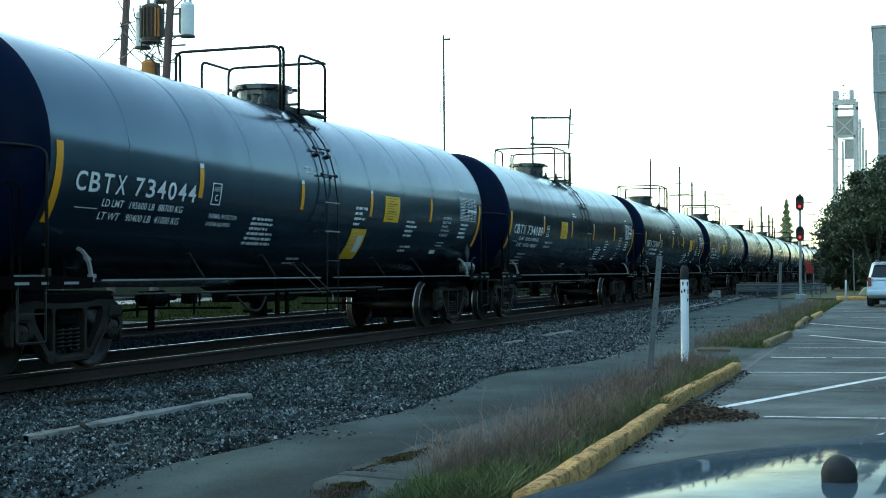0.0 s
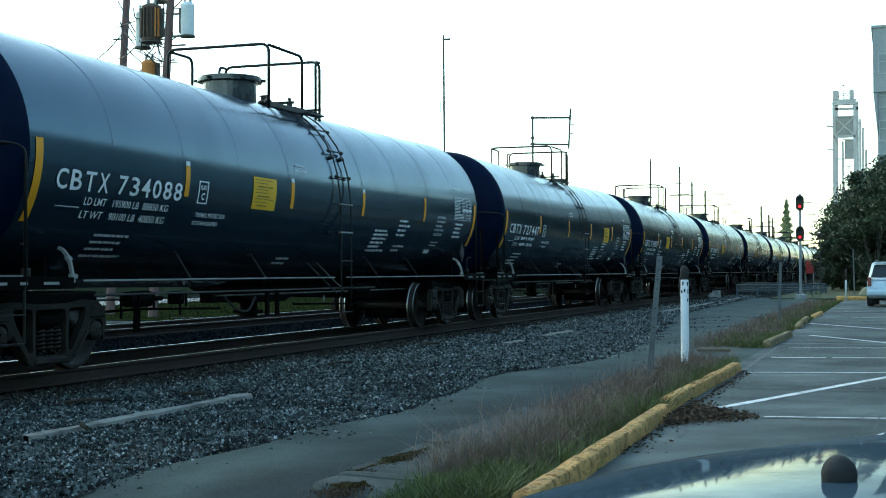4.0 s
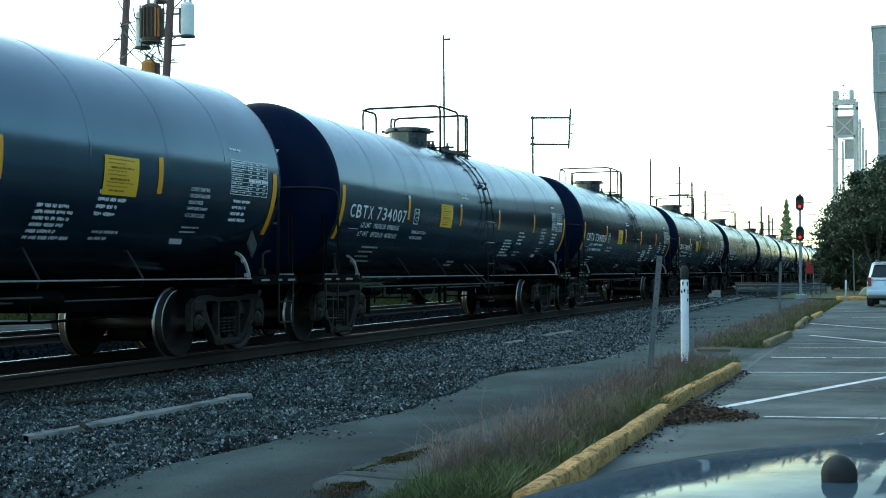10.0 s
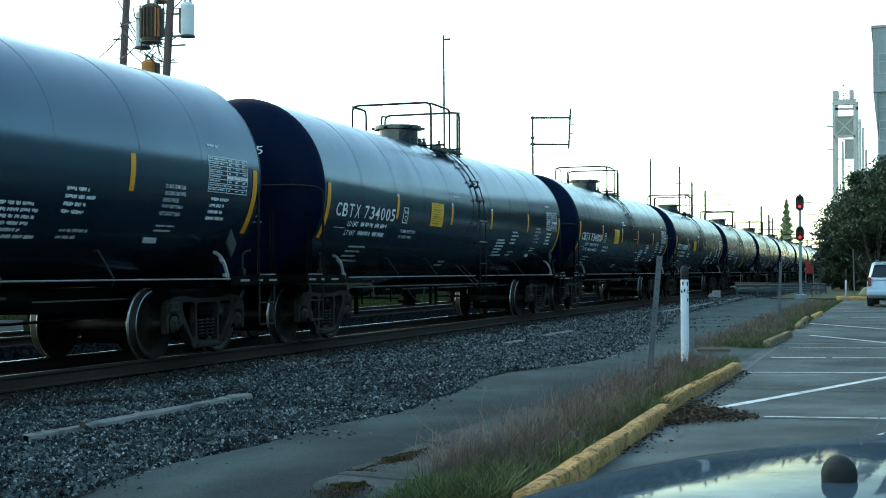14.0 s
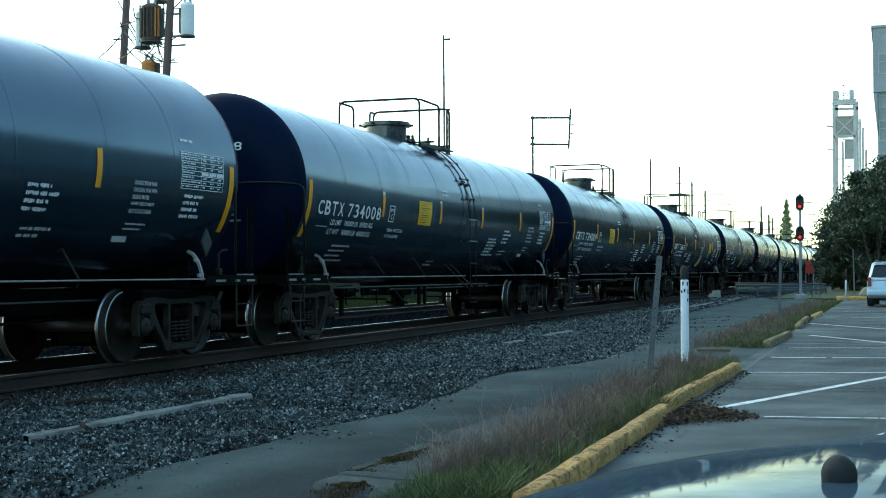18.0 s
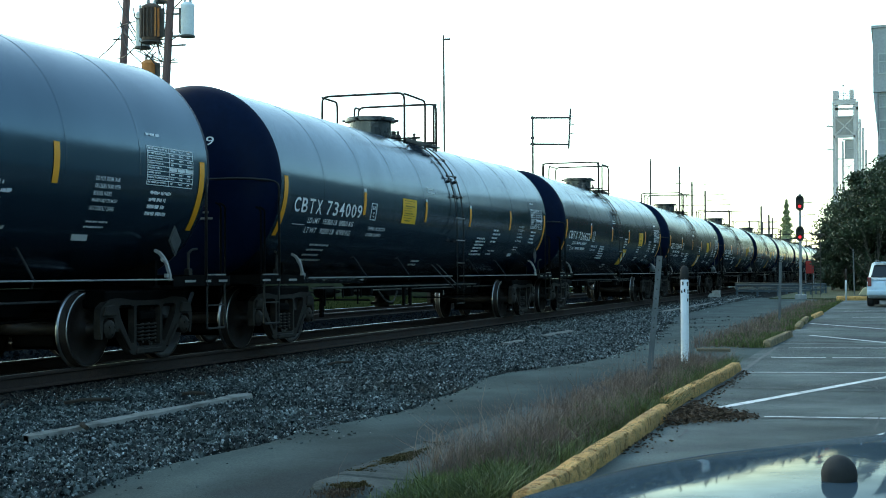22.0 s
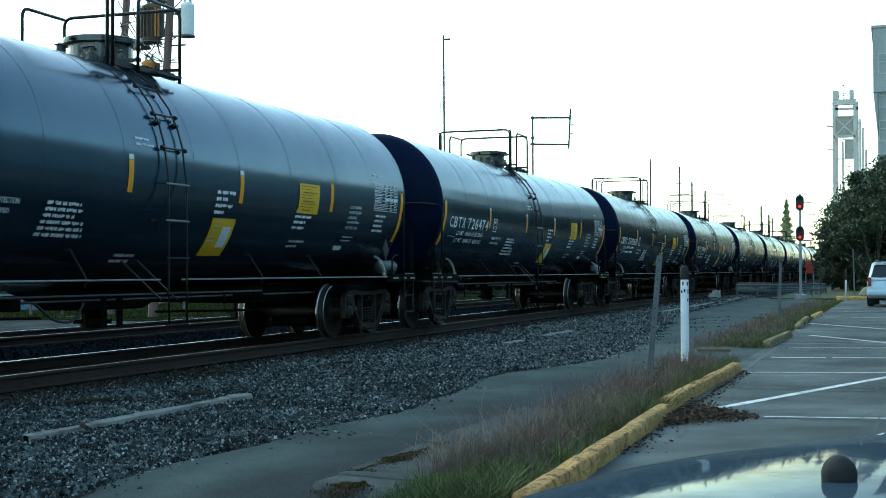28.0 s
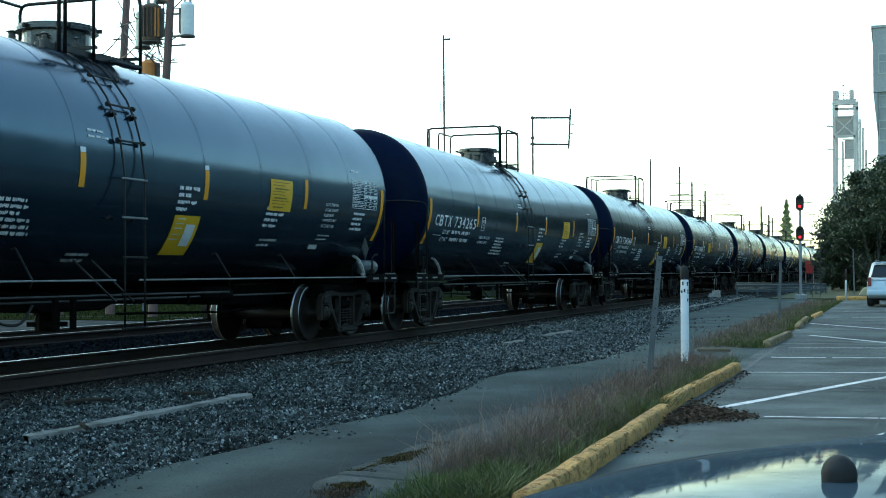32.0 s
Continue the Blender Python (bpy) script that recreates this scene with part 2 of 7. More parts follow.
M_TAN = surface("weathered_tan_timber", (0.21, 0.165, 0.1), (0.12, 0.1, 0.065), 0.85, 0.95, coarse=4, fine=30, bump=0.5, depth=0.01)
M_LINE = surface("white_road_paint", (0.74, 0.75, 0.73), (0.22, 0.23, 0.22), 0.7, 0.9, coarse=6, fine=60, bump=0.2, spots=(0.5, 0.7), grain=0.4, blotch=0.2, blotch_size=1.2)
M_GRASS = surface("green_blades", (0.065, 0.1, 0.016), (0.165, 0.185, 0.048), 0.6, 0.8, coarse=2, fine=20, bump=0, vary=0.5, island=True, blotch=0.3, blotch_size=1.6)
M_DRY = surface("dry_stalks", (0.19, 0.128, 0.1), (0.39, 0.285, 0.215), 0.8, 0.9, coarse=2, fine=20, bump=0, vary=0.5, island=True, blotch=0.3, blotch_size=1.3)
M_SOIL = surface("dark_verge_soil", (0.022, 0.024, 0.015), (0.05, 0.046, 0.03), 0.95, 1.0, coarse=1.5, fine=12, bump=0.6, depth=0.03, spec=0.1)
M_MOSSMAT = surface("brown_moss_mat", (0.075, 0.058, 0.024), (0.14, 0.11, 0.05), 0.95, 1.0, coarse=6, fine=40, bump=0.8, depth=0.012, spec=0.1)
M_BANK = surface("dull_bank_grass", (0.018, 0.026, 0.009), (0.032, 0.04, 0.016), 0.8, 0.95, spec=0.0, coarse=2, fine=20, bump=0, vary=0.4, island=True)
M_LEAF = surface("oak_leaves", (0.024, 0.045, 0.018), (0.042, 0.068, 0.026), 0.5, 0.7, coarse=0.6, fine=8, bump=0, vary=0.25, island=True)
M_LITTER = surface("dead_leaves", (0.085, 0.05, 0.027), (0.035, 0.024, 0.015), 0.85, 0.95, coarse=4, fine=20, bump=0, vary=0.5, island=True)
M_BARK = surface("bark", (0.08, 0.065, 0.05), (0.14, 0.12, 0.095), 0.9, 1.0, coarse=3, fine=25, bump=0.9, depth=0.02, stretch=(1, 1, 0.3))
M_POLE = surface("brown_pole_timber", (0.12, 0.07, 0.065), (0.2, 0.13, 0.115), 0.85, 0.95, coarse=2, fine=25, bump=0.5, depth=0.008, stretch=(3, 3, 0.3))
M_GREY = surface("galvanised_steel", (0.36, 0.38, 0.39), (0.27, 0.28, 0.28), 0.45, 0.65, metal=0.4, coarse=3, fine=40, bump=0.1)
M_DARKMETAL = surface("dark_metal", (0.05, 0.048, 0.045), (0.10, 0.09, 0.08), 0.55, 0.75, coarse=3, fine=40, bump=0.2)
M_CAN = surface("transformer_grey", (0.40, 0.44, 0.46), (0.30, 0.33, 0.34), 0.5, 0.65, coarse=3, fine=30, bump=0.1)
M_RUSTY = surface("rusty_brown_steel", (0.075, 0.052, 0.042), (0.15, 0.1, 0.07), 0.6, 0.8, coarse=5, fine=30, bump=0.2)
M_PALECAN = surface("pale_blue_enamel", (0.86, 0.9, 0.92), (0.7, 0.75, 0.78), 0.4, 0.55, coarse=3, fine=30, bump=0.1)
# distance haze is put into the pale colours of girders and panels
M_TOWER = surface("hazed_pale_girder", (0.56, 0.53, 0.52), (0.46, 0.44, 0.43), 0.6, 0.8, coarse=0.4, fine=6, bump=0.1)
M_PANELGREY = surface("hazed_grey_panel", (0.43, 0.42, 0.4), (0.36, 0.355, 0.34), 0.7, 0.85, coarse=0.4, fine=6, bump=0.1)
M_BLDG = surface("grey_concrete_cladding", (0.34, 0.36, 0.38), (0.27, 0.29, 0.31), 0.8, 0.9, coarse=0.2, fine=4, bump=0.1)
# teal chosen for the dark band reflected low on the tanks
M_WALL = surface("dark_rendered_wall", (0.08, 0.15, 0.2), (0.115, 0.195, 0.245), 0.9, 0.95, coarse=0.3, fine=5, bump=0.2)
M_CARWHITE = surface("white_car_paint", (0.86, 0.87, 0.88), (0.8, 0.82, 0.83), 0.25, 0.35, coarse=1, fine=20, bump=0, coat=0.6, grain=0.03)
# film's share and blue tone are set to cut the bonnet's sky glare
M_CARDARK = dusty_paint("dark_car_paint", (0.010, 0.024, 0.04), (0.05, 0.078, 0.1), 0.6)
# white paint with the bluish shade on the car's tail put in
M_SUV = surface("blue_shaded_white_paint", (0.62, 0.76, 0.84), (0.56, 0.7, 0.78), 0.25, 0.35, coarse=1, fine=20, bump=0, coat=0.6, grain=0.03)
M_RUBBER = surface("black_rubber", (0.015, 0.015, 0.015), (0.03, 0.03, 0.03), 0.7, 0.85, coarse=5, fine=40, bump=0.1)
M_GLASS = glass("tinted_glass")
M_BLUESTEEL = surface("blue_grey_steel", (0.05, 0.085, 0.115), (0.09, 0.135, 0.165), 0.5, 0.7, coarse=2, fine=30, bump=0.1)
M_PANE = surface("hazy_pane", (0.22, 0.25, 0.27), (0.28, 0.31, 0.33), 0.3, 0.4, coarse=0.5, fine=6, bump=0)
M_RED = surface("red_enamel", (0.55, 0.03, 0.02), (0.4, 0.03, 0.02), 0.5, 0.6, coarse=2, fine=20, bump=0.05)
M_LAMP = glow("lit_red_lens", (1.0, 0.02, 0.05), 0.5)
M_TAIL = surface("tail_lens", (0.22, 0.035, 0.035), None, 0.2, coarse=2, fine=20, bump=0)
M_ORANGE = surface("faded_orange", (0.66, 0.25, 0.07), (0.5, 0.24, 0.1), 0.6, 0.8, coarse=3, fine=30, bump=0.1)


# ---- mesh tools ----
MESHES = {}


def part(name, bm, material, parent=None, label="", smooth=False, at=None):
    """Links a bmesh (or a mesh already made) as one mesh object under a thing or a part."""
    if isinstance(bm, bpy.types.Mesh):
        me = bm
    else:
        me = bpy.data.meshes.new(name)
        bm.to_mesh(me)
        bm.free()
        me.materials.append(material)
        if smooth:
            me.polygons.foreach_set("use_smooth", [True] * len(me.polygons))
    ob = new(name, me)
    if parent is not None:
        ob.parent = parent
    if at is not None:
        ob.matrix_basis = at
    if label:
        ob["label"] = label
    return ob


def kept(key, name, build, material, parent, label="", smooth=False, at=None):
    """Like part(), but alike pieces share one mesh, built once under its key."""
    if key not in MESHES:
        bm = bmesh.new()
        build(bm)
        ob = part(name, bm, material, parent, label, smooth, at)
        MESHES[key] = ob.data
        return ob
    return part(name, MESHES[key], material, parent, label, smooth, at)


def thing(name, label, category, group="", kind="", at=None):
    ob = new(name)
    ob.empty_display_size = 0.2
    if at is not None:
        ob.matrix_basis = at
    return tagged(ob, label, category, group, kind)


def box(bm, c, s, rot=None, bevel=0.0):
    m = Matrix.Translation(c) @ (rot or Matrix()) @ Matrix.Diagonal((*s, 1))
    g = bmesh.ops.create_cube(bm, size=1, matrix=m)
    if bevel:
        edges = list({e for v in g["verts"] for e in v.link_edges})
        bmesh.ops.bevel(bm, geom=edges, offset=bevel, segments=2, affect="EDGES", profile=0.5)


def cyl(bm, a, b, r, r2=None, seg=12, caps=True):
    a, b = Vector(a), Vector(b)
    d = b - a
    m = Matrix.Translation((a + b) / 2) @ d.to_track_quat("Z", "Y").to_matrix().to_4x4()
    bmesh.ops.create_cone(bm, cap_ends=caps, segments=seg, radius1=r, radius2=r if r2 is None else r2, depth=d.length, matrix=m)


def rounded(pts, rad, n=4):
    """A polyline with its corners rounded off."""
    pts = [Vector(p) for p in pts]
    out = [pts[0]]
    for a, b, c in zip(pts, pts[1:], pts[2:]):
        u, v = (a - b), (c - b)
        k = min(rad, u.length * 0.49, v.length * 0.49)
        p, q = b + u.normalized() * k, b + v.normalized() * k
        for i in range(n + 1):
            t = i / n
            out.append(p * (1 - t) ** 2 + b * 2 * t * (1 - t) + q * t * t)
    return out + [pts[-1]]


def tube(bm, pts, r, seg=8, bend=0.0):
    pts = rounded(pts, bend) if bend else [Vector(p) for p in pts]
    rings = []
    ref = None
    for i, p in enumerate(pts):
        d = (pts[min(i + 1, len(pts) - 1)] - pts[max(i - 1, 0)]).normalized()
        if ref is None:
            ref = d.orthogonal().normalized()
        ref = (ref - d * ref.dot(d)).normalized()
        s = d.cross(ref)
        rings.append([bm.verts.new(p + r * (ref * math.cos(2 * math.pi * k / seg) + s * math.sin(2 * math.pi * k / seg))) for k in range(seg)])
    for a, b in zip(rings, rings[1:]):
        for k in range(seg):
            bm.faces.new((a[k], a[(k + 1) % seg], b[(k + 1) % seg], b[k]))
    bm.faces.new(rings[0][::-1])
    bm.faces.new(rings[-1])


def prism(bm, outline, lo, hi, axis="x", bevel=0.0):
    """An outline of (u, v) pushed from lo to hi along an axis; u, v are the other two axes in order."""
    def place(u, v, w):
        return {"x": (w, u, v), "y": (u, w, v), "z": (u, v, w)}[axis]
    a = [bm.verts.new(place(u, v, lo)) for u, v in outline]
    b = [bm.verts.new(place(u, v, hi)) for u, v in outline]
    n = len(outline)
    fs = [bm.faces.new(a), bm.faces.new(b[::-1])]
    for i in range(n):
        fs.append(bm.faces.new((a[i], b[i], b[(i + 1) % n], a[(i + 1) % n])))
    bmesh.ops.recalc_face_normals(bm, faces=fs)
    if bevel:
        bmesh.ops.bevel(bm, geom=list({e for f in fs for e in f.edges}), offset=bevel, segments=1, affect="EDGES")


def lathe(bm, profile, origin=(0, 0, 0), axis="z", seg=32):
    """Turns a profile of (radius, height) round an axis."""
    rings = []
    o = Vector(origin)
    for r, h in profile:
        ring = []
        for k in range(seg):
            a = 2 * math.pi * k / seg
            c, s = r * math.cos(a), r * math.sin(a)
            ring.append(bm.verts.new(o + Vector({"z": (c, s, h), "x": (h, c, s), "y": (s, h, c)}[axis])))
        rings.append(ring)
    for a, b in zip(rings, rings[1:]):
        for k in range(seg):
            bm.faces.new((a[k], a[(k + 1) % seg], b[(k + 1) % seg], b[k]))
    for ring, flip in ((rings[0], True), (rings[-1], False)):
        if (ring[0].co - ring[seg // 2].co).length > 1e-4:
            bm.faces.new(ring[::-1] if flip else ring)
    bmesh.ops.recalc_face_normals(bm, faces=bm.faces)


def sheet(name, x0, x1, y0, y1, z, material, label, category, nx=1, ny=1, thick=0.05, rough=0.0):
    """A laid surface with thickness, as one piece of the setting."""
    bm = bmesh.new()
    g = [[bm.verts.new((x0 + (x1 - x0) * i / nx, y0 + (y1 - y0) * j / ny, z + (noise.noise((i * 0.7, j * 0.7, z)) * rough if rough else 0))) for j in range(ny + 1)] for i in range(nx + 1)]
    for i in range(nx):
        for j in range(ny):
            bm.faces.new((g[i][j], g[i + 1][j], g[i + 1][j + 1], g[i][j + 1]))
    rim = bmesh.ops.extrude_edge_only(bm, edges=[e for e in bm.edges if e.is_boundary])
    bmesh.ops.translate(bm, verts=[v for v in rim["geom"] if isinstance(v, bmesh.types.BMVert)], vec=(0, 0, -thick))
    return tagged(part(name, bm, material), label, category, "", "structure")


# ---- ground, lanes, parking lot ----
sheet("ground", -1500, 1500, -300, 3000, -0.30, M_GROUND, "grassy soil stretching away to the horizon", "ground")
sheet("ballast_bed", -9.0, 0.7, -40, 500, -0.225, M_SHADEBED, "ballast bed under two tracks, darkened for the shade there", "ballast", 14, 90, 0.1, 0.02)
sheet("ballast_shoulder", 0.7, 6.4, -40, 500, -0.225, M_SHOULDER, "grey crushed-stone shoulder beside the track", "ballast", 10, 90, 0.1, 0.02)
# where the ballast gives way to the lane, along the line
EDGE_Y = (-30, 6, 10.6, 12, 13.9, 16, 17.3, 18.6, 21, 25, 29, 34, 42, 75)
EDGE_X = (5.2, 5.2, 5.33, 5.58, 5.37, 5.02, 5.15, 5.6, 5.9, 5.6, 5.1, 4.5, 3.5, 3.0)
bm = bmesh.new()
rows = []
for j in range(280):
    y = -30 + j * 0.35
    left = float(np.interp(y, EDGE_Y, EDGE_X)) - 0.12 + 0.12 * noise.noise((0.5, y * 0.8, 0))
    right = 7.75 if y < 7.42 else 6.74 if y < 12 else 7.0 + 0.35 * noise.noise((2.5, y * 0.6, 0)) + 0.15 * noise.noise((7.5, y * 2.1, 0))
    rows.append([bm.verts.new((left + (right - left) * i / 5, y, -0.197 - (0.05 if i == 0 or (i == 5 and y > 12) else 0) + 0.012 * noise.noise((i * 0.8, y * 0.5, 3)))) for i in range(6)])
for a, b in zip(rows, rows[1:]):
    for i in range(5):
        bm.faces.new((a[i], a[i + 1], b[i + 1], b[i]))
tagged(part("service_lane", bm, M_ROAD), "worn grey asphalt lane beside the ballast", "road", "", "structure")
sheet("verge", 6.7, 8.1, -30, 62, -0.24, M_SOIL, "soil verge between lane and parking lot", "ground")
sheet("parking_lot", 8.02, 44, -30, 62, -0.2, M_LOT, "dark weathered asphalt parking lot", "parking lot", 6, 20, 0.08)


# ---- railway tracks ----
def rail_profile(bm, x, y0, y1):
    w, f, h = 0.036, 0.075, 0.172
    out = [(-f, -h), (f, -h), (f, -h + 0.012), (0.012, -h + 0.03), (0.009, -0.045), (w, -0.036), (w, -0.008), (w - 0.01, 0.0),
           (-w + 0.01, 0.0), (-w, -0.008), (-w, -0.036), (-0.009, -0.045), (-0.012, -h + 0.03), (-f, -h + 0.012)]
    prism(bm, [(x + u, v) for u, v in out], y0, y1, "y")


def track(x, label):
    t = thing("railway_track", label, "track", "parallel tracks", "structure", pose(x, 0, 0))
    for side in (-0.754, 0.754):
        bm = bmesh.new()
        rail_profile(bm, side, -30, 480)
        r = part("rail", bm, M_RAILSIDE, t, "rusty steel rail with a polished crown")
        bm = bmesh.new()
        box(bm, (side, 225, 0.0), (0.034, 510, 0.005))
        # lit crown on the far rail, shaded copy on the near one
        part("rail_crown", bm, M_SHINY if side < 0 else M_SHADECROWN, r)
    bm = bmesh.new()
    for i in range(300):
        y = 6 + i * 0.52
        box(bm, (random.uniform(-0.02, 0.02), y, -0.325), (2.44, 0.23, 0.18), pose(0, 0, 0, 0, 0, random.uniform(-1, 1)))
    tagged(part("sleepers", bm, M_TIE, t, "dark creosoted timber sleepers"), kind="stuff")
    return t


track(0.0, "main track of rusty rails bedded in ballast under the train")
track(-5.65, "empty second track with rusty rails behind the train")

# ---- the tank train ----
R, HALF, BACK, PITCH = 1.513, 8.0, 7.77, 18.05


def axis_z(y):
    """The tank's axis dips slightly to the middle of the car."""
    return 2.432 + 0.07 * (min(abs(y), 8.0) / 8.0) ** 1.5


def skin(y, z, off=0.008):
    """A point on the near flank of the tank; the rows of marks dip less than the axis."""
    zc = axis_z(y)
    a = math.asin(max(-1, min(1, (z + 0.04 * (min(abs(y), 8.0) / 8.0 - 0.5) - zc) / R)))
    return Vector(((R + off) * math.cos(a), y, zc + (R + off) * math.sin(a)))


def patch(bm, y0, y1, z0, z1, off=0.008, lean=0.0, n=None):
    """A thin painted or stuck-on patch that follows the tank's curve; lean shifts its foot along the car."""
    n = n or max(1, int((z1 - z0) / 0.08))
    rows = []
    for i in range(n + 1):
        f = i / n
        z = z0 + (z1 - z0) * f
        rows.append([bm.verts.new(skin(y + lean * (1 - f), z, off)) for y in (y0, y1)])
    for a, b in zip(rows, rows[1:]):
        bm.faces.new((a[0], a[1], b[1], b[0]))


def words(bm, y0, y1, ztop, lines, high=0.05, gap=0.082, seed=1, ragged=True, slope=0.0, off=0.007):
    """Lines of small lettering that cannot be read, as rows of short bars."""
    rnd = random.Random(seed)
    for i in range(lines):
        z = ztop - i * gap
        y = y0 + slope * i
        end = y + (y1 - y0) * (rnd.uniform(0.55, 1.0) if ragged else 1)
        unit = high * 0.62
        left = rnd.randint(3, 9)
        while y < end - unit:
            w = unit * rnd.uniform(0.72, 1.0)
            cut, low = high * rnd.choice((0.1, 0.15, 0.15, 0.35)), high * rnd.choice((0, 0, 0.12))
            patch(bm, y, y + w, z - high + cut, z - low, off, n=1)
            left -= 1
            y += unit if left else unit * 2
            left = left or rnd.randint(3, 9)


TEXTS = {}


def lettering(bm, text, y0, y1, z0, z1):
    """Built-in letters fitted into a field on the tank's near flank."""
    if text not in TEXTS:
        cu = bpy.data.curves.new("letters", "FONT")
        cu.body, cu.resolution_u, cu.offset = text, 3, 0.014 if len(text) == 1 else 0.006
        tmp = new("letters", cu)
        me = bpy.data.meshes.new_from_object(tmp)
        bpy.data.objects.remove(tmp)
        TEXTS[text] = ([v.co.copy() for v in me.vertices], [tuple(p.vertices) for p in me.polygons])
    vs, fs = TEXTS[text]
    lo = [min(v[i] for v in vs) for i in (0, 1)]
    hi = [max(v[i] for v in vs) for i in (0, 1)]
    made = [bm.verts.new(skin(y0 + (v.x - lo[0]) / (hi[0] - lo[0]) * (y1 - y0), z0 + (v.y - lo[1]) / (hi[1] - lo[1]) * (z1 - z0), 0.011)) for v in vs]
    for f in fs:
        try:
            bm.faces.new([made[i] for i in f])
        except ValueError:
            pass


def spaced(bm, text, y0, y1, z0, z1, slim=0.77):
    """Stencilled capitals, each in its own narrow cell."""
    pitch = (y1 - y0) / (len(text) - 1 + slim)
    for i, c in enumerate(text):
        a = y0 + i * pitch
        w = pitch * (slim if c != "1" else 0.4)
        lettering(bm, c, a, a + w, z0, z1)


def tank_shell(bm):
    seg, rings = 72, []
    prof = [(y, R) for y in np.linspace(-HALF, BACK, 17)]
    for k in range(len(prof)):
        y, r = prof[k]
        rings.append([bm.verts.new((r * math.sin(2 * math.pi * i / seg), y, axis_z(y) + r * math.cos(2 * math.pi * i / seg))) for i in range(seg)])
    for a, b in zip(rings, rings[1:]):
        for i in range(seg):
            bm.faces.new((a[i], b[i], b[(i + 1) % seg], a[(i + 1) % seg]))
    bmesh.ops.recalc_face_normals(bm, faces=bm.faces)


def tank_head(bm, s):
    seg, rings = 72, []
    for k in range(9):
        a = k / 8 * math.pi / 2
        r = max(R * math.cos(a) ** 0.8, 0.02) if k else R
        y = s * ((BACK if s > 0 else HALF) + 0.50 * math.sin(a))
        rings.append([bm.verts.new((r * math.sin(2 * math.pi * i / seg), y, axis_z(8) + r * math.cos(2 * math.pi * i / seg))) for i in range(seg)])
    for a, b in zip(rings, rings[1:]):
        for i in range(seg):
            bm.faces.new((a[i], b[i], b[(i + 1) % seg], a[(i + 1) % seg]) if s > 0 else (b[i], a[i], a[(i + 1) % seg], b[(i + 1) % seg]))
    bm.faces.new(rings[-1] if s < 0 else rings[-1][::-1])
    bmesh.ops.recalc_face_normals(bm, faces=bm.faces)


def seam(bm, y):
    seg = 72
    rings = []
    for dy, dr in ((-0.014, -0.002), (-0.007, 0.0035), (0.007, 0.0035), (0.014, -0.002)):
        r = R + dr
        rings.append([bm.verts.new((r * math.sin(2 * math.pi * i / seg), y + dy, axis_z(y) + r * math.cos(2 * math.pi * i / seg))) for i in range(seg)])
    for a, b in zip(rings, rings[1:]):
        for i in range(seg):
            bm.faces.new((a[i], b[i], b[(i + 1) % seg], a[(i + 1) % seg]))


def wheelset(bm):
    for s in (-1, 1):
        p = [(0.05, -0.075), (0.12, -0.075), (0.13, -0.03), (0.36, -0.02), (0.39, -0.065), (0.445, -0.068), (0.453, -0.066), (0.458, -0.058), (0.460, 0.045), (0.485, 0.05), (0.487, 0.072), (0.40, 0.075), (0.37, 0.01), (0.13, 0.02), (0.12, 0.08), (0.05, 0.08)]
        lathe(bm, [(r, s * (0.754 - h)) for r, h in p], axis="x", seg=36)
    cyl(bm, (-1.05, 0, 0), (1.05, 0, 0), 0.085, seg=12)


def outline(half):
    """A closed outline mirrored from its half, with rounded corners."""
    pts = [(u, v) for u, v in half] + [(-u, v) for u, v in reversed(half) if u > 1e-6]
    return soften(pts)


def soften(pts, rad=0.045):
    n = len(pts)
    out = []
    for i in range(n):
        a, b, c = (Vector((*pts[k % n], 0)) for k in (i - 1, i, i + 1))
        u, v = a - b, c - b
        k = min(rad, u.length * 0.45, v.length * 0.45)
        p, q = b + u.normalized() * k, b + v.normalized() * k
        out += [((1 - t) ** 2 * p + 2 * t * (1 - t) * b + t * t * q).to_2d() for t in (0.0, 0.5, 1.0)]
    return out


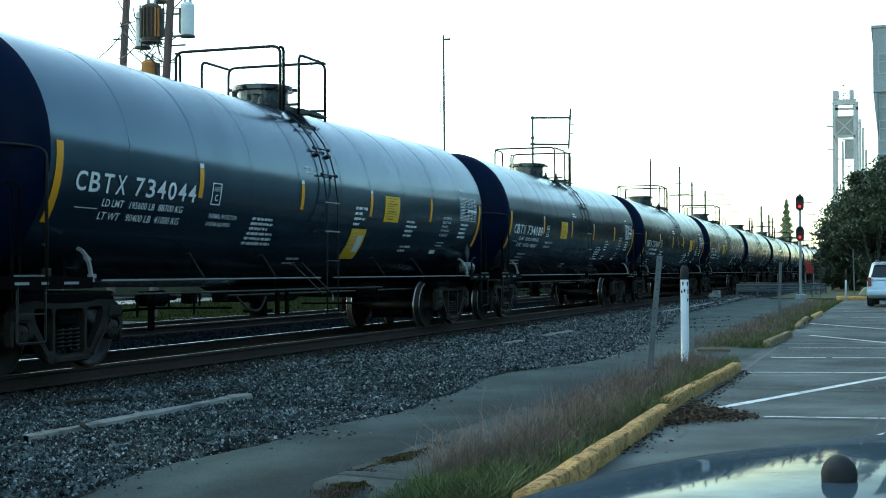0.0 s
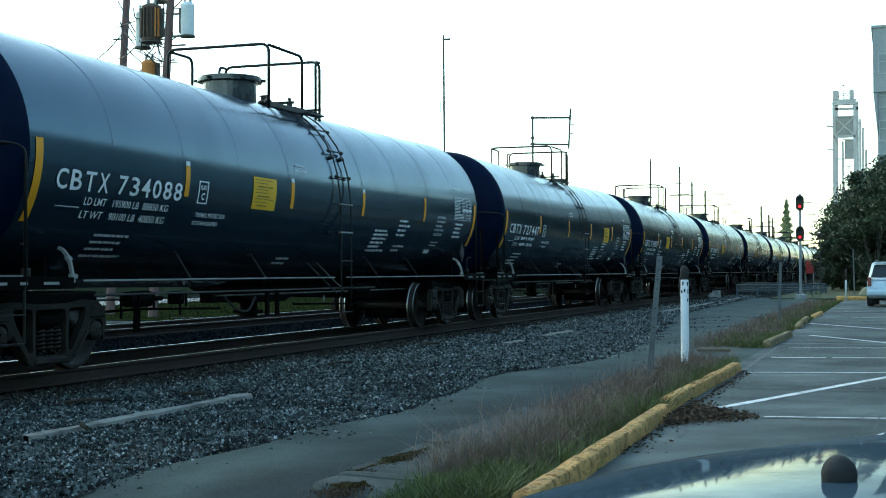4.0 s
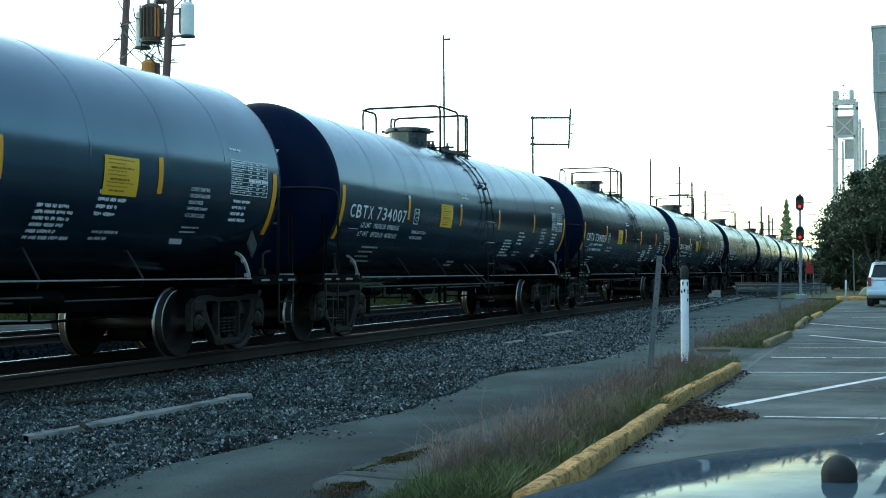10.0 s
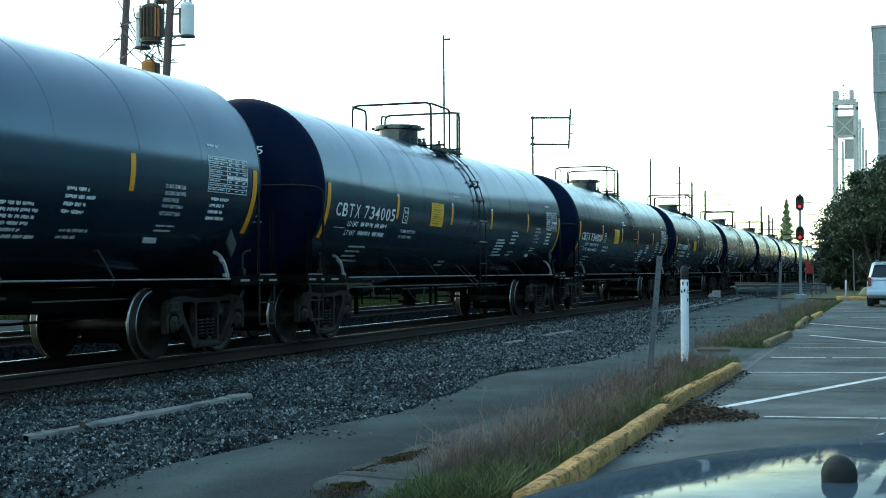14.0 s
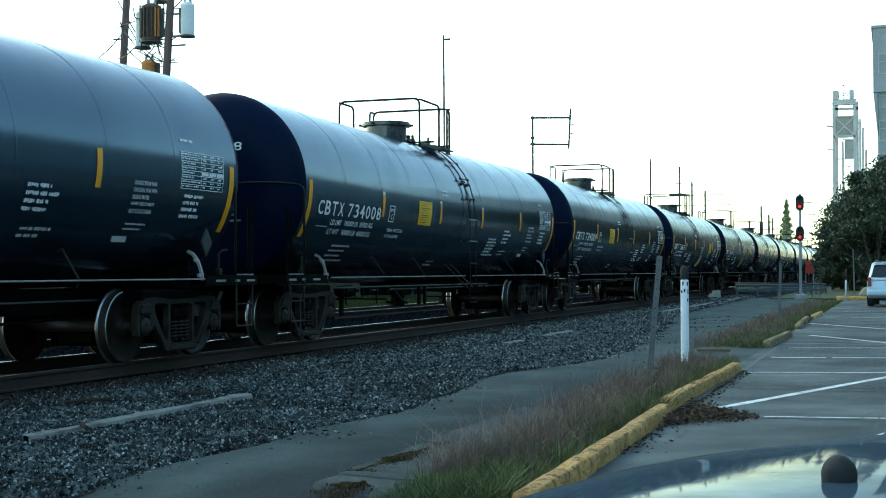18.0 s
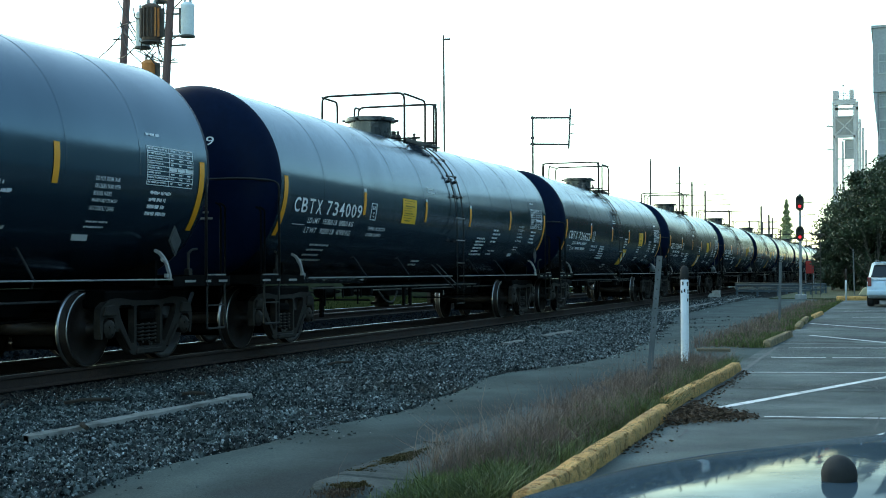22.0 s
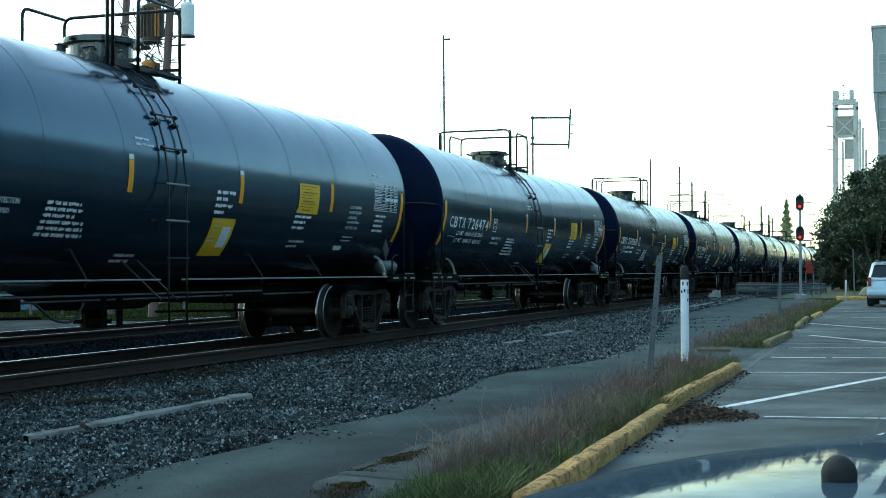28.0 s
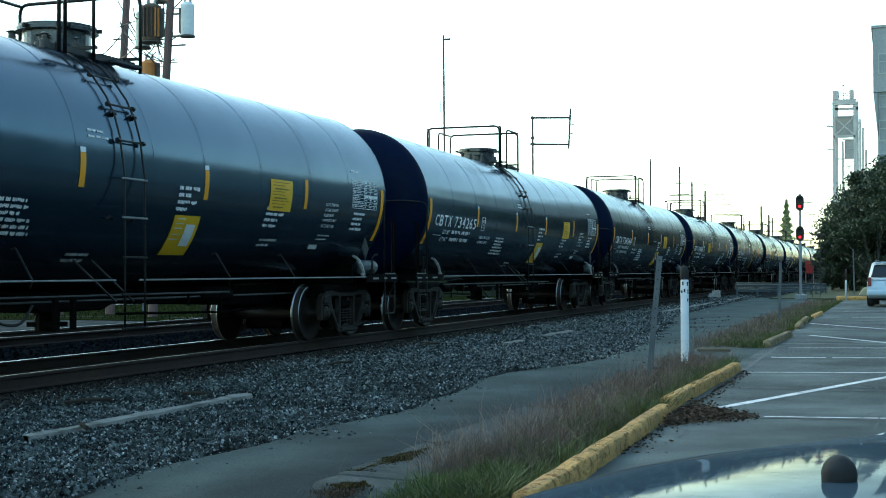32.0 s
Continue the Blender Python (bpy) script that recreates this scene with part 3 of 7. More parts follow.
def side_frame(bm, s):
    """The cast side frame of a bogie: arched top, pedestal jaws, two triangular windows and the spring opening."""
    x0, x1 = sorted((s * 1.03, s * 1.12))
    rim = outline([(0.0, 0.795), (0.34, 0.80), (0.62, 0.835), (0.90, 0.82), (1.08, 0.72), (1.10, 0.52), (1.07, 0.34), (1.035, 0.34), (1.03, 0.55), (0.99, 0.60),
                   (0.80, 0.60), (0.77, 0.55), (0.765, 0.40), (0.71, 0.44), (0.46, 0.17), (0.36, 0.11), (0.0, 0.11)])
    holes = [soften([(e * u, v) for u, v in ((0.335, 0.745), (0.69, 0.75), (0.655, 0.61), (0.40, 0.25), (0.335, 0.26))], 0.06) for e in (-1, 1)]
    holes.append(soften([(-0.285, 0.735), (0.285, 0.735), (0.285, 0.215), (-0.285, 0.215)], 0.05))
    edges = []
    for loop in (rim, *holes):
        vs = [bm.verts.new((x0, u, v)) for u, v in loop]
        edges += [bm.edges.new((vs[i - 1], vs[i])) for i in range(len(vs))]
    made = bmesh.ops.triangle_fill(bm, edges=edges, use_beauty=True)
    faces = [f for f in made["geom"] if isinstance(f, bmesh.types.BMFace)]
    up = bmesh.ops.extrude_face_region(bm, geom=faces)
    bmesh.ops.translate(bm, verts=[v for v in up["geom"] if isinstance(v, bmesh.types.BMVert)], vec=(x1 - x0, 0, 0))
    bmesh.ops.recalc_face_normals(bm, faces=bm.faces)
    for e in (-1, 1):
        # raised flanges along the struts and a boss over each jaw
        prism(bm, [(e * u, v) for u, v in ((0.425, 0.19), (0.455, 0.175), (0.705, 0.45), (0.68, 0.475))], s * 1.10, s * 1.15, "x", 0.008)
        prism(bm, [(e * u, v) for u, v in ((0.76, 0.62), (1.04, 0.62), (1.0, 0.74), (0.80, 0.76))], s * 1.10, s * 1.15, "x", 0.012)
    prism(bm, [(-0.31, 0.125), (0.31, 0.125), (0.28, 0.19), (-0.28, 0.19)], s * 1.10, s * 1.16, "x", 0.01)


def spring(bm):
    tube(bm, [(0.058 * math.cos(k * math.pi / 5), 0.058 * math.sin(k * math.pi / 5), 0.262 + k * 0.0046) for k in range(58)], 0.016, 5)


def bearing(bm, s):
    lathe(bm, [(0.115, 0.0), (0.12, s * 0.12), (0.085, s * 0.15), (0.05, s * 0.165), (0.0, s * 0.168)], axis="x", seg=16)
    for k in range(3):
        a = k * 2.094 + 0.5
        cyl(bm, (s * 0.14, 0.06 * math.cos(a), 0.06 * math.sin(a)), (s * 0.175, 0.06 * math.cos(a), 0.06 * math.sin(a)), 0.018, seg=6)


WHEELS = []


def bogie(car, y):
    # the wide boxes are added to block daylight through the bogie
    b = kept("bolster", "bogie", lambda bm: (box(bm, (0, 0, 0.62), (2.1, 0.36, 0.22), bevel=0.03), cyl(bm, (0, 0, 0.72), (0, 0, 0.86), 0.2, seg=16), box(bm, (0, 0.5, 0.4), (1.9, 0.1, 0.12)), box(bm, (0, -0.5, 0.4), (1.9, 0.1, 0.12)), box(bm, (0, 0, 0.82), (2.2, 1.9, 0.22), bevel=0.03), box(bm, (0, 0.42, 0.42), (1.2, 0.16, 0.5), bevel=0.03), box(bm, (0, -0.42, 0.42), (1.2, 0.16, 0.5), bevel=0.03), box(bm, (0, 0, 0.3), (0.5, 1.6, 0.12))), M_STEEL, car, "grimy cast-steel bogie, darkened for the shade under the car", at=pose(0, y, 0))
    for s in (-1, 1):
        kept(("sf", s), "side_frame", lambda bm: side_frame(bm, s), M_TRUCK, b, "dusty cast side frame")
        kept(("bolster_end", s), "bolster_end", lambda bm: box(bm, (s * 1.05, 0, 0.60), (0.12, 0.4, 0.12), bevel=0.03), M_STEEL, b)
        for y_ in (-0.15, 0.0, 0.15):
            kept("spring", "coil_spring", spring, M_TRUCK, b, "", True, pose(s * 1.06, y_, 0))
        for e in (-1, 1):
            kept(("bearing", s), "axle_bearing", lambda bm: bearing(bm, s), M_TRUCK, b, at=pose(s * 1.0, e * 0.889, 0.457))
    for e in (-1, 1):
        w = kept("wheelset", "wheelset", wheelset, M_WHEEL, b, "wheel pair on an axle", True, pose(0, e * 0.889, 0.457))
        WHEELS.append((w, e))
    me = MESHES["wheelset"]
    if len(me.materials) == 1:
        # bright edge faces stand for the highlights on rim and flange
        me.materials.append(M_RIMGLINT)
        for f in me.polygons:
            xs = [me.vertices[i].co.x for i in f.vertices]
            if max(xs) - min(xs) < 0.03 and all(math.hypot(me.vertices[i].co.y, me.vertices[i].co.z) > 0.444 for i in f.vertices):
                f.material_index = 1
    return b


def platform(car, kind):
    """Walkway, railings and manway on top of the tank."""
    y0, y1 = (-1.13, 0.80) if kind == "A" else (-1.25, 0.55)
    zt = 4.74
    z0 = 3.72
    p = kept(("walk", kind), "top_platform", lambda bm: box(bm, (0, y1, 3.915), (1.85, 0.05, 0.04)), M_PIPE, car, "black steel top platform")
    kept(("beam", kind, 0), "cross_beam", lambda bm: box(bm, (0, y0 + 0.85, 3.915), (1.85, 0.05, 0.04)), M_PIPE, p)
    for x in (-0.47, 0.47):
        kept(("beam", kind, x), "long_beam", lambda bm: box(bm, (x, (y0 + 0.85 + y1) / 2, 3.855), (0.04, y1 - y0 - 0.85, 0.08)), M_PIPE, p)
    for s in (-1, 1):
        kept(("beam", kind, s), "side_beam", lambda bm: box(bm, (s * 0.9, (y0 + y1) / 2, 3.80), (0.05, y1 - y0, 0.07)), M_PIPE, p)
        kept(("plate", kind, s), "step_plate", lambda bm: box(bm, (s * 0.97, y1 - 0.36, 3.79), (0.1, 0.6, 0.03)), M_DULLPLATE, p, "dull grey step plate")
    for y in np.linspace(y0 + 0.97, y1 - 0.1, 9):
        for s in (-1, 1):
            kept(("slat", kind, round(y, 2), s), "slat", lambda bm: box(bm, (s * 0.69, y, 3.845), (0.46, 0.04, 0.025)), M_PIPE, p)
    if kind == "A":
        loops = [[(-0.9, y0, z0), (-0.9, y0, zt), (0.9, y0, zt), (0.9, y0, z0)],
                 [(-0.9, y0, zt - 0.02), (-0.9, -0.35, zt - 0.02), (-0.9, -0.35, z0)],
                 [(0.9, y0, zt - 0.02), (0.9, 0.1, zt - 0.02), (0.9, 0.1, z0)],
                 [(-0.9, y1, z0), (-0.9, y1, zt), (0.9, y1, zt), (0.9, y1, z0)],
                 [(-0.9, y1, zt - 0.02), (-0.9, y1 - 0.22, zt - 0.02), (-0.9, y1 - 0.22, z0)],
                 [(0.9, y1, zt - 0.02), (0.9, y1 - 0.16, zt - 0.02), (0.9, y1 - 0.16, z0)]]
    else:
        loops = [[(-0.9, y0, z0), (-0.9, y0, zt), (0.98, y0, zt), (0.98, y0, z0)],
                 [(-0.9, y0, zt - 0.02), (-0.9, y0 + 0.14, zt - 0.02), (-0.9, y0 + 0.14, z0)],
                 [(0.98, y0, zt - 0.02), (0.98, y0 + 0.12, zt - 0.02), (0.98, y0 + 0.12, z0)],
                 [(-0.9, y1, z0), (-0.9, y1, zt), (0.95, y1, zt), (0.95, y1, z0)],
                 [(-0.9, y1, zt - 0.02), (-0.9, -0.4, zt - 0.02), (-0.9, -0.4, z0)],
                 [(0.95, y1, zt - 0.02), (0.95, -0.5, zt - 0.02), (0.95, -0.5, z0)]]
    for i, l in enumerate(loops):
        kept(("loop", kind, i), "guard_rail", lambda bm: tube(bm, l, 0.024, 8, 0.14), M_PIPE, p, smooth=True)
    ym = -0.72 if kind == "A" else 0.1
    d = kept(("manway", kind), "manway", lambda bm: lathe(bm, [(0.43, 3.85), (0.43, 4.21), (0.435, 4.215), (0.525, 4.22), (0.525, 4.262), (0.52, 4.266), (0.505, 4.268), (0.505, 4.30), (0.49, 4.306), (0.2, 4.318), (0.0, 4.32)], (0, ym, 0), "z", 32), M_MANWAY, car, "worn grey manway nozzle with a flat lid")
    for k in range(6):
        a = k * math.pi / 3 + 0.35
        kept(("ear", kind, k), "hinge_lug", lambda bm: box(bm, (0.535 * math.cos(a), ym + 0.535 * math.sin(a), 4.25), (0.09, 0.05, 0.05), pose(0, 0, 0, 0, 0, math.degrees(a)), 0.008), M_PIPE, d)
    yv = 0.05 if kind == "A" else -0.55
    for i, (vx, vy, vr, vh) in enumerate(((-0.2, 0, 0.09, 0.24), (0.15, 0.15, 0.11, 0.2), (0.35, -0.1, 0.06, 0.17), (0.6, 0.2, 0.05, 0.14))):
        kept(("valve", kind, i), "valve", lambda bm: lathe(bm, [(vr, 3.9), (vr, 3.9 + vh * 0.6), (vr * 0.55, 3.92 + vh * 0.62), (vr * 0.5, 3.9 + vh), (vr * 0.9, 3.91 + vh), (0, 3.94 + vh)], (vx, yv + vy, 0), "z", 12), M_DARKMETAL, p, "relief valve")


def ladder(car, y0, y1):
    """The side ladder: bowed stiles over the shoulder, straight stiles below, rungs and brackets."""
    def stile(bm, y):
        up = [(max(math.sqrt(max((R + 0.05) ** 2 - (z - 2.44) ** 2, 0)), 0.2), y, z) for z in (3.82, 3.66, 3.5, 3.25, 3.0, 2.75, 2.55)]
        tube(bm, up + [(1.595, y, 2.3), (1.6, y, 1.5), (1.6, y, 1.05), (1.6, y, 0.48)], 0.013, 7)
    lad = kept(("stile", y0), "side_ladder", lambda bm: stile(bm, y0), M_PIPE, car, "black steel side ladder", True)
    kept(("stile2", y0), "stile", lambda bm: stile(bm, y1), M_PIPE, lad, smooth=True)
    for z in (0.49, 0.89, 1.33, 1.80, 2.26, 2.71, 3.14, 3.5):
        x = 1.6 if z < 2.5 else math.sqrt((R + 0.05) ** 2 - (z - 2.44) ** 2)
        # rungs at 1.80 and 2.26 m are coloured pale for their highlight
        rung = kept(("rung", y0, z), "rung", lambda bm: cyl(bm, (x, y0 - 0.05, z), (x, y1 + 0.05, z), 0.013, seg=6), M_WORNGLINT if 1.7 < z < 2.5 else M_PIPE, lad)
        if z > 2.5:
            for y in (y0 - 0.05, y1 + 0.05):
                kept(("knob", y, z), "rung_end", lambda bm: cyl(bm, (x, y - 0.022, z), (x, y + 0.022, z), 0.03, seg=8), M_PIPE, rung)
    for y in (y0, y1):
        for z in (1.78, 3.02):
            x = math.sqrt(R * R - (z - 2.43) ** 2)
            kept(("lug", y, z), "bracket", lambda bm: [box(bm, (x + 0.02, y + dy, z + 0.02), (0.06, 0.075, 0.018), pose(0, 0, 0, tilt, -math.degrees(math.asin((z - 2.43) / R)), 0)) for dy, tilt in ((-0.034, 35), (0.034, -35))], M_PIPE, lad)


def end_gear(car, s):
    """Stub sill, end platform, saddle, railings, steps and coupler at one end."""
    D = pose(0, -0.3, 0) if s > 0 else None
    e = kept(("sill", s), "stub_sill", lambda bm: (box(bm, (0, s * 7.55, 0.88), (0.5, 2.3, 0.36), bevel=0.02), box(bm, (0, s * 7.07, 0.93), (1.3, 0.4, 0.16), bevel=0.02)), M_STEEL, car, "grimy stub sill, darkened for the shade under the tank")
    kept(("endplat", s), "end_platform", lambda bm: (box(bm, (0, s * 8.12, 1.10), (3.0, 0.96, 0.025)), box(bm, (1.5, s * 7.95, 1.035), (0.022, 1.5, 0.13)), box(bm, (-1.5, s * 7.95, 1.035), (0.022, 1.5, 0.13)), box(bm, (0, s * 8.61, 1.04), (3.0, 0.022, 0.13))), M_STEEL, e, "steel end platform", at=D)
    for k, (a, w) in enumerate(((0.05, 0.34), (0.62, 0.16), (0.95, 0.3))):
        kept(("sillmark", s, k), "stencil_bar", lambda bm: box(bm, (1.514, s * 7.4 + s * a + s * w / 2, 1.035), (0.004, w * 0.8, 0.03)), M_WORNGLINT, e, at=D)
    kept(("kick", s), "kick_edge", lambda bm: box(bm, (1.49, s * 8.35, 1.118), (0.03, 0.5, 0.02)), M_DULLMARK, e, at=D)
    for sx in (-1, 1):
        kept(("saddle", s, sx), "saddle_strap", lambda bm: (tube(bm, [(sx * 1.48, s * 7.17, 1.04), (sx * 1.462, s * 7.172, 1.15), (sx * 1.435, s * 7.165, 1.25), (sx * 1.39, s * 7.16, 1.34), (sx * 1.335, s * 7.155, 1.40), (sx * 1.27, s * 7.15, 1.43)], 0.026, 4), box(bm, (sx * 1.462, s * 7.15, 1.11), (0.035, 0.13, 0.05)), box(bm, (sx * 1.40, s * 7.15, 1.31), (0.03, 0.1, 0.045), pose(0, 0, 0, 0, sx * -35, 0))), M_WORNGLINT, e, "worn pale saddle strap", at=D)
    kept(("web", s), "saddle_web", lambda bm: prism(bm, [(-1.2, 0.98), (1.2, 0.98), (1.2, 1.3), (0.9, 1.2), (0, 0.99), (-0.9, 1.2), (-1.2, 1.3)], s * 7.3 - 0.03, s * 7.3 + 0.03, "y"), M_STEEL, e, at=D)
    kept(("endrail", s), "end_hand_rail", lambda bm: tube(bm, [(1.5, s * 8.06, 0.98), (1.5, s * 8.06, 2.5), (1.34, s * 8.28, 2.52), (1.2, s * 8.6, 2.52), (-1.2, s * 8.6, 2.52), (-1.5, s * 8.06, 2.5), (-1.5, s * 8.06, 0.98)], 0.02, 7, 0.16), M_PIPE, e, "bent end hand rail", True, at=D)
    for k, y in enumerate((8.50, 8.62)):
        kept(("grab", s, k), "grab_post", lambda bm: tube(bm, [(1.48, s * y, 0.85), (1.48, s * y, 2.06), (1.40, s * y, 2.1)], 0.015, 7, 0.05), M_STEEL, e, at=D)
    kept(("stirrup", s), "stirrup_step", lambda bm: (tube(bm, [(1.5, s * 8.08, 1.0), (1.5, s * 8.08, 0.4), (1.5, s * 8.56, 0.4), (1.5, s * 8.56, 1.0)], 0.016, 6, 0.03), box(bm, (1.5, s * 8.32, 0.71), (0.03, 0.48, 0.02))), M_PIPE, e, at=D)
    kept(("brakegear", s), "brake_gear", lambda bm: (cyl(bm, (1.35, s * 7.85, 1.1), (1.35, s * 7.85, 1.42), 0.02, seg=8), box(bm, (1.35, s * 7.85, 1.15), (0.08, 0.08, 0.1), bevel=0.01), tube(bm, [(1.35, s * 7.85, 1.4), (1.37, s * 7.9, 1.45), (1.4, s * 8.0, 1.46)], 0.016, 6, 0.03)), M_PIPE, e, at=D)
    kept(("coupler", s), "coupler", lambda bm: (box(bm, (0, s * 8.78, 0.86), (0.16, 0.36, 0.18), bevel=0.02), prism(bm, [(-0.16, s * 8.9), (0.18, s * 8.88), (0.2, s * 9.04), (0.02, s * 9.06), (-0.14, s * 9.0)], 0.72, 1.0, "z", 0.02)), M_STEEL, e)
    kept(("airhose", s), "air_hose", lambda bm: tube(bm, [(0.35, s * 8.6, 0.85), (0.36, s * 8.8, 0.6), (0.3, s * 9.0, 0.42)], 0.03, 6, 0.15), M_RUBBER, e)


def running_gear(car, kind):
    """Side rail with struts, brake pipe, reservoir, outlet valve and skid under the tank."""
    cut = (0.06, 0.56) if kind == "A" else (-0.87, -0.35)
    for k, (a, b) in enumerate(((-7.0, cut[0]), (cut[1], 7.05))):
        # the rail's pale colour stands for sky glint along its top
        rail = kept(("siderail", kind, k), "side_rail", lambda bm: tube(bm, [(1.5, a, 1.06), (1.5, b, 1.06)], 0.0105, 7), M_WORNGLINT, car, "side rail coloured pale for the sky glint on it", True)
        kept(("siderail_back", kind, k), "side_rail", lambda bm: tube(bm, [(-1.5, a, 1.06), (-1.5, b, 1.06)], 0.0105, 7), M_WORNGLINT, rail, smooth=True)
    for k, y in enumerate((-4.6, -2.45, 1.98, 4.05)):
        for sx in (1, -1):
            kept(("strut", k, sx), "strut", lambda bm: tube(bm, [(sx * 1.14, y + 0.12, 1.40), (sx * 1.2, y + 0.1, 1.42), (sx * 1.5, y, 1.06), (sx * 1.46, y, 0.98)], 0.014, 6), M_PIPE, car)
    for k, y in enumerate((cut[0] - 0.25, cut[0] + 0.12)):
        kept(("lstrut", kind, k), "strut", lambda bm: box(bm, (1.38, y, 1.05), (0.02, 0.02, 0.7), pose(0, 0, 0, 22, -40, 0)), M_PIPE, car)
    pipe = kept("trainpipe", "brake_pipe", lambda bm: (tube(bm, [(1.3, -6.5, 0.885), (1.3, 2.3, 0.875)], 0.016, 6), tube(bm, [(0.6, -6.6, 0.8), (0.6, 6.6, 0.8)], 0.017, 6)), M_PIPE, car)
    for k, y in enumerate((-5.9, -5.5, -5.15, -4.5, -4.35, 1.2, 2.1)):
        kept(("hang", k), "pipe_hanger", lambda bm: box(bm, (1.28, y, 0.8 if k % 3 else 0.74), (0.02, 0.028, 0.2 if k % 3 else 0.3)), M_STEEL, pipe)
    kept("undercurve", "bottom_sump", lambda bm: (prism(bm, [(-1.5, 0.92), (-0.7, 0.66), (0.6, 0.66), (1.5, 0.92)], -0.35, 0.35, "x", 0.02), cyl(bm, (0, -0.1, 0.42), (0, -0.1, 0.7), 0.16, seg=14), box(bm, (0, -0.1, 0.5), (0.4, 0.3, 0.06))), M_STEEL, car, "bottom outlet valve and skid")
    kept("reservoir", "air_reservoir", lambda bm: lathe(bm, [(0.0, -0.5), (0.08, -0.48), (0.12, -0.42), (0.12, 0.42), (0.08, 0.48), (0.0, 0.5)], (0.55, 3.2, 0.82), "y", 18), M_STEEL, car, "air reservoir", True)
    # added slab that blocks the view under the tank, keeping it dark
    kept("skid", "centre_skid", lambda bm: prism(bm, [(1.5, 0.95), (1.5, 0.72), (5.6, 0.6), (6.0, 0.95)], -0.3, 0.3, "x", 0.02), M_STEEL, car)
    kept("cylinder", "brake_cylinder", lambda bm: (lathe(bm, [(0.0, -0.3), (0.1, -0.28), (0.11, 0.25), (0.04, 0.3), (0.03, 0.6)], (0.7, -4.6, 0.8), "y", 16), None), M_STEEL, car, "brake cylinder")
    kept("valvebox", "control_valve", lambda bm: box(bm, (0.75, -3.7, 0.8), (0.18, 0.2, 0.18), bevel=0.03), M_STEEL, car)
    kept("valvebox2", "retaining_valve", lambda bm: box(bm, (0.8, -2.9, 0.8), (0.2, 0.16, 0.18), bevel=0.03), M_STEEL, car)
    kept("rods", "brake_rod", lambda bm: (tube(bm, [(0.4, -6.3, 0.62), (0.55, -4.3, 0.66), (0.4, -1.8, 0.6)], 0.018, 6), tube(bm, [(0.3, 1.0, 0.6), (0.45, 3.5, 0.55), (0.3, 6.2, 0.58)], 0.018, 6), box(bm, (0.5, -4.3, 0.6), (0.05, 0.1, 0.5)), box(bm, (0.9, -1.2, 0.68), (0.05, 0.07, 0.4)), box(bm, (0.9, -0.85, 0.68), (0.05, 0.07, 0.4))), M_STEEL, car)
    kept("hose", "looped_hose", lambda bm: tube(bm, [(0.9, -2.6, 0.8), (0.95, -2.3, 0.58), (0.95, -1.9, 0.56), (0.95, -1.7, 0.78)], 0.018, 6, 0.2), M_RUBBER, car)
    kept("tag", "white_tag", lambda bm: box(bm, (1.32, 0.02, 0.72), (0.006, 0.05, 0.1)), M_DULLMARK, car)


